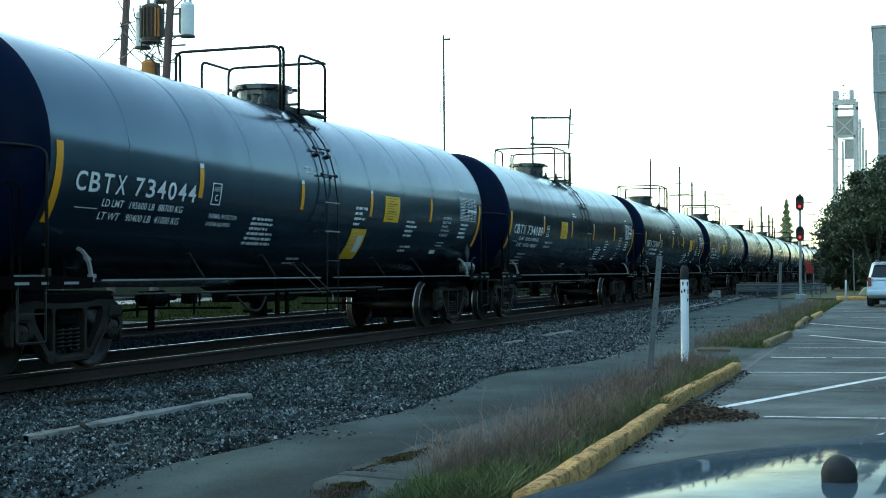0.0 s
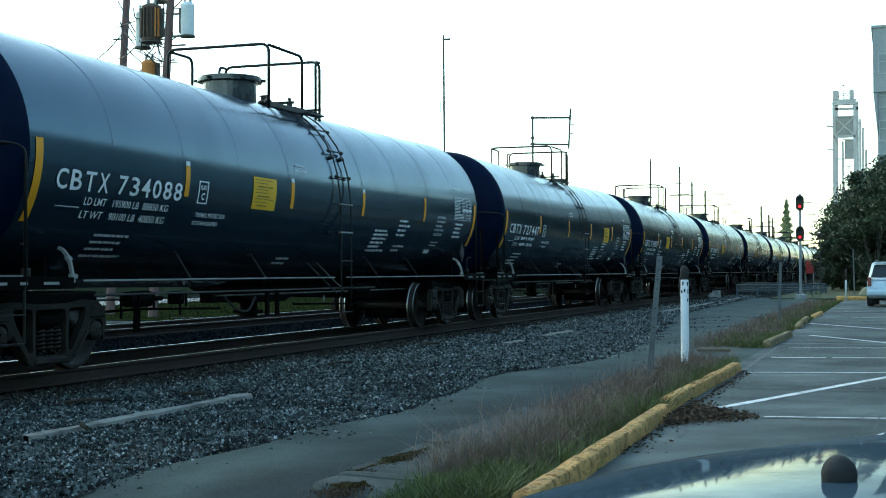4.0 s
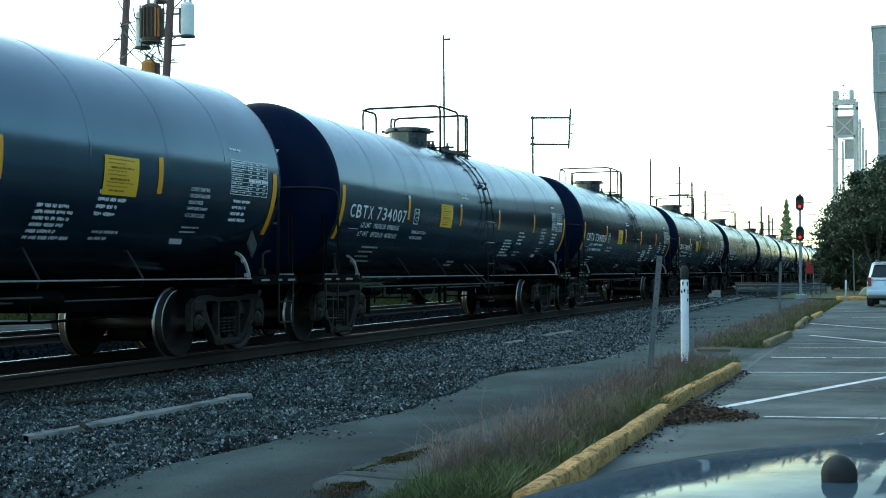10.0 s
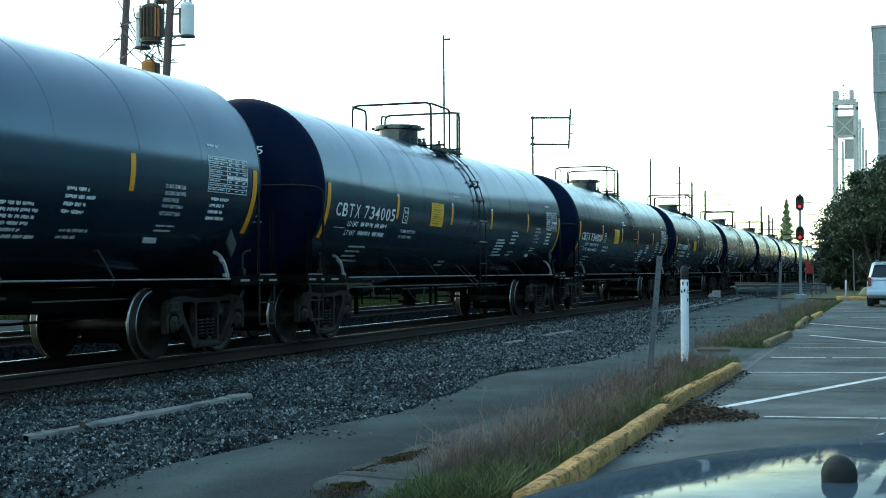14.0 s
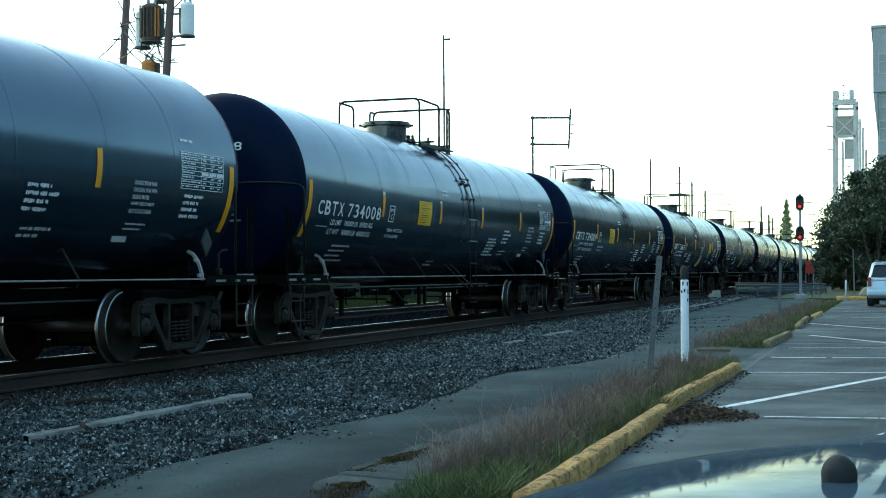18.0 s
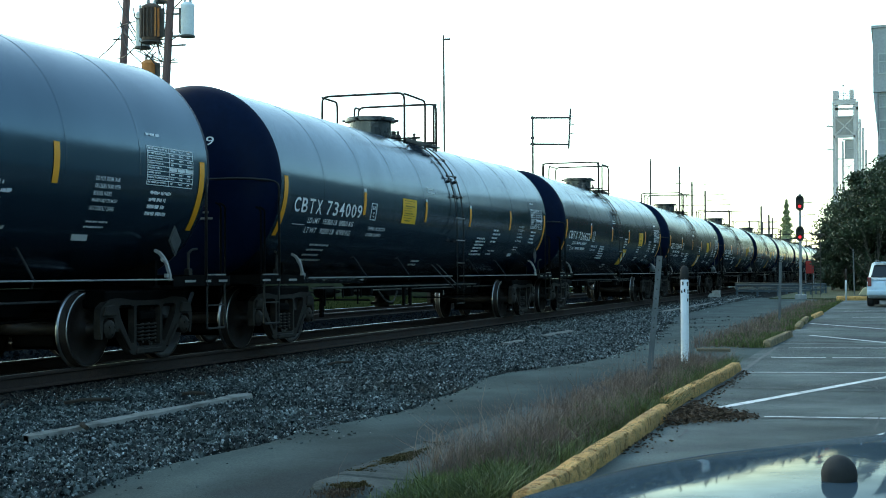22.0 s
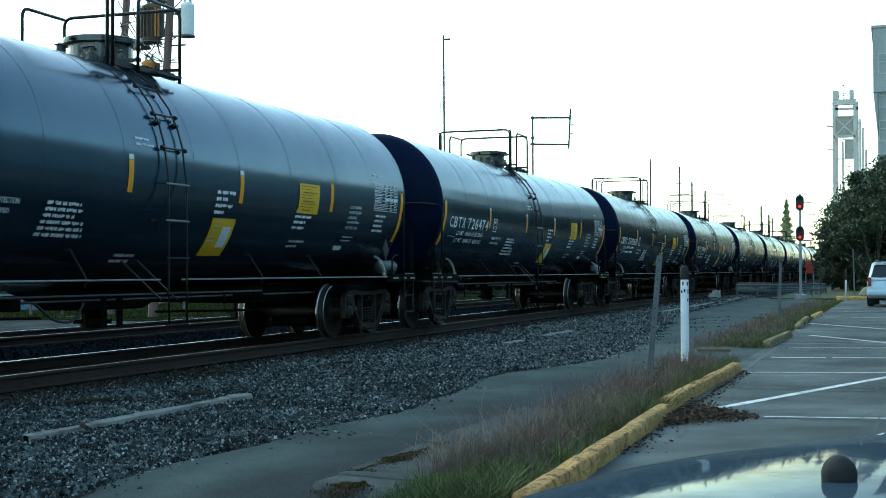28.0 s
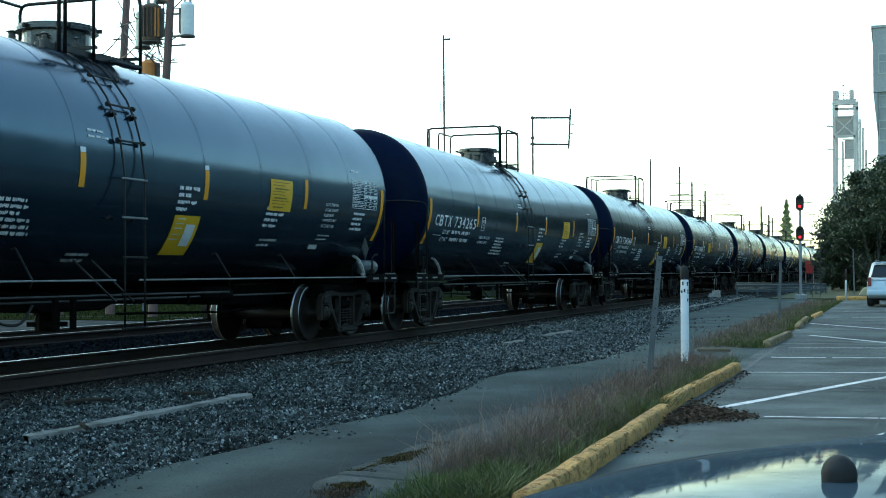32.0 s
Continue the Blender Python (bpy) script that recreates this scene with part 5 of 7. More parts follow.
tagged(part("concrete_gutter", bm, M_GUTTER), "low weathered concrete gutter edge along the lane", "edging", "", "structure")
sheet("concrete_apron", 6.9, 8.16, 18.6, 24.0, -0.205, M_ROAD, "worn concrete apron between kerb blocks", "pavement", 3, 12, 0.06, 0.01)
bm = bmesh.new()
box(bm, (7.28, 22.4, -0.18), (0.56, 0.16, 0.06), pose(0, 0, 0, 0, 0, 10), 0.02)
tagged(part("timber_baulk", bm, M_TAN), "weathered tan timber baulk on the apron", "timber")

n = 52000
yy = np.exp(rng.uniform(math.log(6.8), math.log(19.0), n))
xx = 8.08 - rng.beta(1.0, 2.0, n) * 0.9
keep = (0.5 + 1.1 * lumpy(xx, yy, 1.2)) > rng.uniform(0, 0.8, n)
xx, yy = xx[keep], yy[keep]
tuft = 0.75 + 0.6 * lumpy(xx, yy, 2.3)
blades("verge_grass", np.stack([xx, yy], -1), rng.uniform(0.06, 0.3, len(xx)) * (0.5 + 0.5 * (xx - 7.0)) * tuft, M_GRASS, "rough green grass behind the kerb", "grass", 0.0032, 0.75)
n = 24000
yy = np.exp(rng.uniform(math.log(7.2), math.log(19.5), n))
xx = 7.14 + rng.beta(1.3, 1.3, n) * 0.86 + (rng.random(n) < 0.05) * -0.2
keep = (0.4 + 1.6 * lumpy(xx, yy, 1.4)) > rng.uniform(0, 0.8, n)
xx, yy = xx[keep], yy[keep]
blades("dry_weeds", np.stack([xx, yy], -1), rng.gamma(4, 0.05, len(xx)).clip(0.05, 0.5), M_DRY, "dry brown weed stalks in the verge", "weeds", 0.0017, 0.8, seed=5)
n = 110
blades("tall_stalks", np.stack([rng.uniform(7.0, 7.95, n), rng.uniform(7.6, 17.5, n)], -1), rng.uniform(0.35, 0.66, n), M_DRY, "tall wispy dry stalks in the verge", "weeds", 0.0022, 0.5, seed=31)
n = 7000
yy = rng.uniform(11.5, 20.5, n)
xx = 6.74 + rng.beta(2.0, 1.6, n) * 0.62
keep = (0.45 + 1.4 * lumpy(xx, yy, 1.9)) > rng.uniform(0, 0.8, n)
blades("edge_weeds", np.stack([xx, yy], -1)[keep], rng.gamma(3, 0.022, keep.sum()).clip(0.02, 0.16), M_DRY, "low dry weeds creeping over the lane's edge", "weeds", 0.0024, 0.9, -0.215, seed=43)
n = 260
yy = np.exp(rng.uniform(math.log(7.2), math.log(17.5), n))
blades("kerb_tufts", np.stack([8.1 - rng.exponential(0.03, n), yy], -1), rng.uniform(0.16, 0.36, n), M_GRASS, "blades flopping over the kerb", "grass", 0.0028, 1.3, seed=41)
n = 26000
yy = np.exp(rng.uniform(math.log(23.5), math.log(62.0), n))
xx = 8.02 - rng.beta(1.0, 1.7, n) * 1.15
keep = (0.35 + 1.3 * lumpy(xx, yy, 0.6)) > rng.uniform(0, 0.7, n)
blades("far_verge_grass", np.stack([xx[keep], yy[keep]], -1), rng.uniform(0.04, 0.18, keep.sum()), M_GRASS, "rough grass on the farther verge", "grass", 0.009, 0.5, seed=9)
n = 7500
yy = np.exp(rng.uniform(math.log(23.5), math.log(60.0), n))
xx = 7.8 - rng.beta(1.3, 1.4, n) * 1.3
blades("far_dry_weeds", np.stack([xx, yy], -1), rng.gamma(4, 0.035, n).clip(0.04, 0.3), M_DRY, "dry weeds on the farther verge", "weeds", 0.0055, 0.6, seed=10)


def leaf_cards(name, spots, size, material, label, category, parent=None, seed=1, flat=False):
    """Many small folded leaves, as one mesh."""
    r = np.random.default_rng(seed)
    n = len(spots)
    a = r.normal(size=(n, 3))
    if flat:
        a[:, 2] *= 0.25
    a /= np.linalg.norm(a, axis=1)[:, None]
    b = np.cross(a, r.normal(size=(n, 3)))
    b /= np.linalg.norm(b, axis=1)[:, None] + 1e-9
    s = (size * r.uniform(0.6, 1.4, n))[:, None]
    c = np.cross(a, b) * s * 0.18
    co = np.stack([spots - a * s, spots - b * s * 0.45 + c, spots + a * s, spots + b * s * 0.45 + c], 1).reshape(-1, 3)
    i = 4 * np.arange(n)
    faces = np.concatenate([np.stack([i, i + 1, i + 2], -1), np.stack([i, i + 2, i + 3], -1)]).tolist()
    me = bpy.data.meshes.new(name)
    me.from_pydata(co.tolist(), [], faces)
    me.materials.append(material)
    ob = new(name, me)
    if parent is not None:
        ob.parent = parent
        return tagged(ob, label)
    return tagged(ob, label, category, "", "stuff")


n = 3200
u = rng.beta(1.0, 2.2, n)
sp = np.stack([8.24 + u * 0.75, 12.45 + rng.normal(0, 1, n) * (0.42 - 0.3 * u) - 0.15, np.full(n, -0.195) + rng.uniform(0, 0.07, n) * (1 - u)], -1)
sp2 = np.stack([8.25 + rng.exponential(0.05, 500), rng.uniform(9.5, 18, 500), np.full(500, -0.188)], -1)
leaf_cards("leaf_litter", np.concatenate([sp, sp2]), 0.019, M_LITTER, "brown dead leaves heaped against the kerb", "leaves", seed=4, flat=True)


def mark(pts, w, label="worn white parking bay line on asphalt"):
    """A painted line on the lot from one point to another."""
    (x0, y0), (x1, y1) = pts
    d = Vector((x1 - x0, y1 - y0, 0))
    s = Vector((-d.y, d.x, 0)).normalized() * w / 2
    bm = bmesh.new()
    m = max(2, int(d.length / 0.4))
    rows = []
    for j in range(m + 1):
        p = Vector((x0, y0, -0.1955)) + d * (j / m)
        q = s * random.uniform(0.85, 1.08)
        rows.append((bm.verts.new(p - q), bm.verts.new(p + q)))
    for a, b in zip(rows, rows[1:]):
        bm.faces.new((a[0], a[1], b[1], b[0]))
    return tagged(part("bay_line", bm, M_LINE), label, "road marking", "bay lines")


mark(((8.24, 17.78), (14.2, 19.1)), 0.09)
mark(((9.02, 12.42), (14.2, 13.25)), 0.07)
mark(((8.42, 12.78), (11.9, 22.7)), 0.11)
mark(((9.74, 10.2), (13.0, 21.0)), 0.11)
mark(((8.35, 20.96), (9.16, 21.06)), 0.13)
mark(((9.25, 21.1), (14.2, 22.2)), 0.11)
mark(((8.4, 23.6), (14.2, 25.0)), 0.09)
mark(((8.14, 34.66), (13.4, 26.2)), 0.12)
mark(((8.51, 28.31), (12.4, 21.7)), 0.12)
mark(((9.0, 39.5), (14.2, 41.5)), 0.14)
mark(((8.6, 45.5), (14.2, 47.5)), 0.16)
for a, b in (((8.23, 17.4), (8.2, 24.2)), ((8.3, 23.0), (13, 24.1)), ((8.6, 30.1), (14.0, 30.6)), ((9.2, 6.6), (13, 9.0)), ((8.3, 12.2), (14, 13.1)), ((8.3, 17.62), (14, 18.9)), ((8.3, 20.75), (14, 22.0)), ((8.3, 36), (14, 37.2)), ((8.3, 43), (14, 44)), ((11.5, 8), (11.6, 60))):
    bm = bmesh.new()
    d = Vector((b[0] - a[0], b[1] - a[1], 0))
    s = Vector((-d.y, d.x, 0)).normalized()
    prev = None
    for j in range(31):
        p = Vector((a[0], a[1], -0.1952)) + d * (j / 30) + s * 0.02 * noise.noise((j * 0.6, a[0], 0))
        w = 0.032 * random.uniform(0.3, 1.6)
        cur = (bm.verts.new(p - s * w), bm.verts.new(p + s * w))
        if prev:
            bm.faces.new((prev[0], prev[1], cur[1], cur[0]))
        prev = cur
    tagged(part("tarred_crack", bm, M_INK), "dark tarred crack in the asphalt", "crack", "pavement cracks", "structure")
rnd = random.Random(23)
for i in range(34):
    y = math.exp(rnd.uniform(math.log(10.0), math.log(34.0)))
    p = Vector((rnd.uniform(8.4, 10.6), y, -0.1953))
    way = rnd.uniform(-0.35, 0.35) + (math.pi / 2 if i % 4 == 0 else 0)
    bm = bmesh.new()
    prev = None
    for j in range(rnd.randint(10, 26)):
        way += rnd.uniform(-0.45, 0.45)
        p = p + Vector((math.cos(way), math.sin(way), 0)) * 0.09
        s = Vector((-math.sin(way), math.cos(way), 0)) * rnd.uniform(0.003, 0.013)
        cur = (bm.verts.new(p - s), bm.verts.new(p + s))
        if prev:
            bm.faces.new((prev[0], prev[1], cur[1], cur[0]))
        prev = cur
    tagged(part("hair_crack", bm, M_INK), "fine dark crack wandering over the asphalt", "crack", "pavement cracks", "structure")
for i in range(11):
    y = math.exp(rnd.uniform(math.log(10.5), math.log(36.0)))
    c, a, b = Vector((rnd.uniform(8.7, 11.5), y, -0.1958)), rnd.uniform(0.3, 1.1), rnd.uniform(0.12, 0.4) * y / 14
    bm = bmesh.new()
    rim = []
    for k in range(28):
        f = 2 * math.pi * k / 28
        q = 1 + 0.45 * noise.noise((math.cos(f) * 1.4 + i, math.sin(f) * 1.4, i * 2.3)) + 0.2 * noise.noise((math.cos(f) * 4 + i, math.sin(f) * 4, i))
        rim.append(bm.verts.new(c + Vector((a * q * math.cos(f), b * q * math.sin(f), 0))))
    bm.faces.new(rim)
    tagged(part("oil_stain", bm, M_SEAL), "dark oily stain soaked into the asphalt", "stain", "oil stains", "structure")

# moss on the gutter's edge
for count, x_mid, y_mid, half in ((5200, 6.86, 8.62, 0.62), (700, 7.0, 7.48, 0.14)):
    yy = rng.normal(0, 0.45, count).clip(-1, 1) * half
    xx = x_mid + 0.035 * yy / half + rng.normal(0, 0.038, count) * (1.05 - np.abs(yy) / half) * (1.6 if half < 0.3 else 1)
    blades("moss_mat", np.stack([xx, yy + y_mid], -1), rng.uniform(0.004, 0.022, count), M_MOSSMAT, "brown moss growing on the gutter's edge", "moss", 0.006, 0.9, -0.168, seed=count)


# bits of wood and moss along the lane
for i, (x, y, l, a) in enumerate(((2.35, 11.6, 0.5, 60), (3.0, 12.6, 0.25, 20), (2.6, 17.5, 0.55, 75), (2.2, 22.5, 0.7, 80), (1.9, 27.5, 0.5, 70), (3.6, 9.7, 0.3, 130))):
    bm = bmesh.new()
    tube(bm, [(-l / 2, 0, -0.165), (-l * 0.1, 0.03, -0.15), (l / 2, 0, -0.16)], 0.02, 6)
    tagged(part("wood_splinter", bm, M_TIE, at=pose(x, y, 0, 0, 0, a)), "dark splintered stick lying on the ballast", "stick", "stray sticks")
n = 1500
yy = rng.uniform(8.0, 9.6, n)
xx = 6.86 + 0.05 * rng.normal(size=n) + 0.03 * np.sin(yy * 3)
M_MOSS = surface("olive_moss", (0.045, 0.043, 0.02), (0.075, 0.066, 0.032), 0.95, 1.0, coarse=5, fine=30, bump=0, vary=0.4, island=True)
blades("gutter_moss", np.stack([xx, yy], -1), rng.uniform(0.002, 0.009, n), M_MOSS, "low olive moss along the gutter", "moss", 0.006, 0.9, -0.162, 21)
n = 420
yy = 7.3 + rng.normal(0, 0.1, n)
xx = 7.0 + rng.normal(0, 0.07, n)
blades("gutter_weeds", np.stack([xx, yy], -1), rng.uniform(0.01, 0.04, n), M_LITTER, "short dark dead weeds at the gutter's end", "weeds", 0.003, 1.2, -0.185, 22)

# ---- posts and trackside things ----
t = thing("marker_post", "white marker post with black bands and dark cap", "post", at=pose(7.345, 18.8, -0.24))
bm = bmesh.new()
lathe(bm, [(0.062, 0.0), (0.06, 0.02), (0.058, 1.25), (0.05, 1.262), (0.0, 1.263)], seg=20)
part("post_shaft", bm, M_CARWHITE, t, "white plastic tube", True)
bm = bmesh.new()
lathe(bm, [(0.055, 1.262), (0.060, 1.28), (0.060, 1.38), (0.05, 1.43), (0.025, 1.455), (0.0, 1.46)], seg=20)
part("post_cap", bm, M_RUBBER, t, "domed black cap", True)
for i, (a, z, h) in enumerate(((-2.0, 1.18, 0.05), (-0.9, 1.17, 0.06), (-1.6, 1.08, 0.05), (-0.7, 1.06, 0.06), (-2.3, 1.07, 0.04), (-0.8, 0.95, 0.045))):
    bm = bmesh.new()
    vs = []
    for k in range(4):
        b = a + k * 0.12
        vs.append((bm.verts.new((0.0605 * math.cos(b), 0.0605 * math.sin(b), z)), bm.verts.new((0.0605 * math.cos(b), 0.0605 * math.sin(b), z + h))))
    for p, q in zip(vs, vs[1:]):
        bm.faces.new((p[0], q[0], q[1], p[1]))
    part("dark_patch", bm, M_INK, t)


def steel_post(x, y, h, lean_x, lean_y, label):
    t = thing("steel_post", label, "post", "steel posts", at=pose(x, y, -0.26, lean_y, lean_x, 12))
    bm = bmesh.new()
    prism(bm, [(-0.035, -0.02), (0.035, -0.02), (0.035, -0.012), (0.008, -0.006), (0.006, 0.03), (-0.006, 0.03), (-0.008, -0.006), (-0.035, -0.012)], 0, h, "z")
    s = part("post_shaft", bm, M_POSTGREY, t)
    for k in range(8):
        bm = bmesh.new()
        cyl(bm, (0, -0.0205, h - 0.06 - k * 0.12), (0, -0.0235, h - 0.06 - k * 0.12), 0.009, seg=8)
        part("bolt_hole", bm, M_INK, s)


steel_post(7.235, 16.5, 1.60, 5.2, 0, "leaning galvanised steel channel post in the grass")
steel_post(7.29, 35.6, 1.62, 1.5, 0, "galvanised steel channel post in the far verge")
for x, y, w, h, turn in ((1.52, 67.6, 0.56, 0.2, 8), (1.6, 67.75, 0.4, 0.36, -14)):
    bm = bmesh.new()
    bmesh.ops.create_cube(bm, size=1, matrix=Matrix.Diagonal((w, w * 0.7, h, 1)))
    bmesh.ops.subdivide_edges(bm, edges=list(bm.edges), cuts=3, use_grid_fill=True)
    for v in bm.verts:
        v.co += v.co.normalized() * 0.07 * noise.noise(v.co * 5 + Vector((x * 9, 0, 0)))
        v.co.x *= 1 - 0.25 * v.co.z / h
    tagged(part("pale_boulder", bm, M_PALEROCK, at=pose(x, y, -0.2 + h / 2, 0, 0, turn)), "pale broken concrete lump lying on the ballast", "rock", "pale lumps")


def signal(x, y):
    t = thing("railway_signal", "railway signal mast with two heads showing red", "railway signal", at=pose(x, y, -0.25))
    bm = bmesh.new()
    cyl(bm, (0, 0, 0), (0, 0, 5.0), 0.07, 0.06, 12)
    box(bm, (0, 0, 0.1), (0.5, 0.5, 0.35), None, 0.03)
    mast = part("mast", bm, M_GREY, t)
    for z, h in ((4.57, 0.74), (3.13, 0.70)):
        bm = bmesh.new()
        out = []
        for k in range(24):
            a = k * math.pi / 12
            out.append((0.19 * math.cos(a), (h / 2 - 0.19) * (1 if math.sin(a) >= 0 else -1) + 0.19 * math.sin(a) + z))
        prism(bm, out, -0.16, -0.12, "y")
        box(bm, (0, 0.0, z), (0.2, 0.22, h * 0.7), None, 0.02)
        head = part("signal_head", bm, M_INK, t, "oval black backboard with hooded lamps")
        for k, dz in enumerate((0.16, -0.16)):
            bm = bmesh.new()
            cyl(bm, (0, -0.165, z + dz), (0, -0.18, z + dz), 0.068 if k else 0.08, seg=18)
            part("lens", bm, M_LAMP if k else M_RUBBER, head, "lit red lens" if k else "dark lens")
            bm = bmesh.new()
            for j in range(9):
                a0, a1 = math.pi * (j / 9 * 1.1 - 0.05), math.pi * ((j + 1) / 9 * 1.1 - 0.05)
                q = [(0.12 * math.cos(b), yy_, z + dz + 0.12 * math.sin(b)) for b, yy_ in ((a0, -0.16), (a1, -0.16), (a1, -0.33), (a0, -0.33))]
                bm.faces.new([bm.verts.new(p) for p in q])
            part("hood", bm, M_INK, head)
        for dz in (0.02, -0.33):
            bm = bmesh.new()
            box(bm, (0.32, 0.05, z + dz), (0.55, 0.05, 0.035))
            part("step_arm", bm, M_DARKMETAL, mast)
    bm = bmesh.new()
    tube(bm, [(0.03, 0.1, 3.9), (0.25, 0.1, 4.02), (0.7, 0.1, 4.02)], 0.02, 6, 0.1)
    part("bracket_arm", bm, M_DARKMETAL, mast)
    lad = thing("signal_ladder", "dark maintenance ladder behind the signal", "ladder", at=pose(x + 0.55, y + 3, -0.25))
    for dx in (-0.2, 0.2):
        bm = bmesh.new()
        tube(bm, [(dx, 0, 0), (dx, 0, 3.4)], 0.016, 6)
        part("stile", bm, M_DARKMETAL, lad)
    for k in range(11):
        bm = bmesh.new()
        cyl(bm, (-0.2, 0, 0.3 + k * 0.3), (0.2, 0, 0.3 + k * 0.3), 0.014, seg=6)
        part("rung", bm, M_DARKMETAL, lad)
    bm = bmesh.new()
    box(bm, (0, 1.5, 3.2), (0.6, 3.0, 0.04))
    part("walkway", bm, M_DARKMETAL, lad)


signal(5.99, 64.0)


def guard_rail(x0, y0, x1, y1, posts):
    t = thing("guard_rail", "blue-grey steel guard rail beside the crossing", "guard rail", "guard rails", at=pose(x0, y0, -0.26))
    d = Vector((x1 - x0, y1 - y0, 0))
    for z in (0.62, 0.34):
        bm = bmesh.new()
        rot = pose(0, 0, 0, 0, 0, math.degrees(math.atan2(d.y, d.x)))
        for dz, off in ((0.032, 0), (0, 0.02), (-0.032, 0)):
            box(bm, d / 2 + Vector((0, off, z + dz)), (d.length, 0.03, 0.042), rot)
        part("beam", bm, M_BLUESTEEL, t)
        # pale strip along the top of each beam
        bm = bmesh.new()
        box(bm, d / 2 + Vector((0, 0.005, z + 0.062)), (d.length, 0.07, 0.012), rot)
        part("beam_lip", bm, M_CAN, t, "pale upper lip")
    for k in range(posts):
        bm = bmesh.new()
        p = d * (k / (posts - 1))
        box(bm, p + Vector((0, 0.06, 0.32)), (0.1, 0.12, 0.72), None, 0.01)
        part("rail_post", bm, M_BLUESTEEL, t)


guard_rail(0.75, 84, 6.2, 80, 6)
guard_rail(2.16, 72, 5.4, 71.6, 4)
guard_rail(5.45, 71.6, 6.4, 79, 6)
t = thing("red_signboard", "red enamel signboard on a post by the crossing", "sign", at=pose(3.7, 110, -0.3))
bm = bmesh.new()
box(bm, (0, 0, 1.72), (0.62, 0.04, 1.0), None, 0.03)
part("board", bm, M_RED, t)
for dx in (-0.3, 0.3):
    bm = bmesh.new()
    cyl(bm, (dx, 0.04, 0), (dx, 0.04, 1.3), 0.04, seg=8)
    part("board_post", bm, M_GREY, t)
kerb(9.5, 63.9, 9.5, 64.35, 21, 0.16, 1.9, M_KERB, "yellow-painted end island kerb of the lot")
sheet("island_lawn", 4.5, 14, 64.5, 110, -0.16, M_GROUND, "green lawn beyond the parking lot", "lawn", 2, 6, 0.1)
sheet("cross_street", -60, 6.6, 112, 122, -0.19, M_ROAD, "asphalt street crossing the tracks", "road", 1, 1, 0.06)
t = thing("bollard", "slim white bollard with a rusty brown top", "bollard", at=pose(8.08, 62.3, -0.24))
bm = bmesh.new()
lathe(bm, [(0.045, 0), (0.045, 0.9), (0.035, 0.95), (0, 0.95)], seg=14)
part("bollard_tube", bm, M_CARWHITE, t, "", True)
bm = bmesh.new()
lathe(bm, [(0.05, 0.95), (0.05, 1.38), (0.03, 1.46), (0, 1.46)], seg=14)
part("bollard_top", bm, M_RUSTY, t, "", True)
bm = bmesh.new()
cyl(bm, (8.1, 75, -0.3), (8.05, 75, 2.3), 0.04, 0.032, 10)
tagged(part("sign_pole", bm, M_POSTGREY), "plain grey steel pole on the lawn", "pole")
# sunlit bit of lawn, modelled as a wedge with the sun in its colour
bm = bmesh.new()
prism(bm, [(8.3, -0.2), (9.3, -0.2), (9.0, 0.2), (8.6, 0.25)], 74, 75.2, "y", 0.05)
tagged(part("sand_heap", bm, M_SUNPATCH), "pale wedge of lawn with sunlight in its colour", "heap")


# ---- vehicles ----
def wheel(parent, x, y, r, w):
    s = 1 if x > 0 else -1
    bm = bmesh.new()
    lathe(bm, [(r * 0.62, -w / 2), (r * 0.93, -w / 2), (r, -w * 0.3), (r, w * 0.3), (r * 0.93, w / 2), (r * 0.62, w / 2), (r * 0.62, -w / 2)], axis="x", seg=24)
    wh = part("wheel", bm, M_RUBBER, parent, "black tyre", True, pose(x, y, r))
    bm = bmesh.new()
    lathe(bm, [(r * 0.62, s * w * 0.42), (r * 0.55, s * w * 0.36), (r * 0.2, s * w * 0.44), (0, s * w * 0.46)], axis="x", seg=20)
    part("rim", bm, M_GREY, wh, "alloy rim", True)


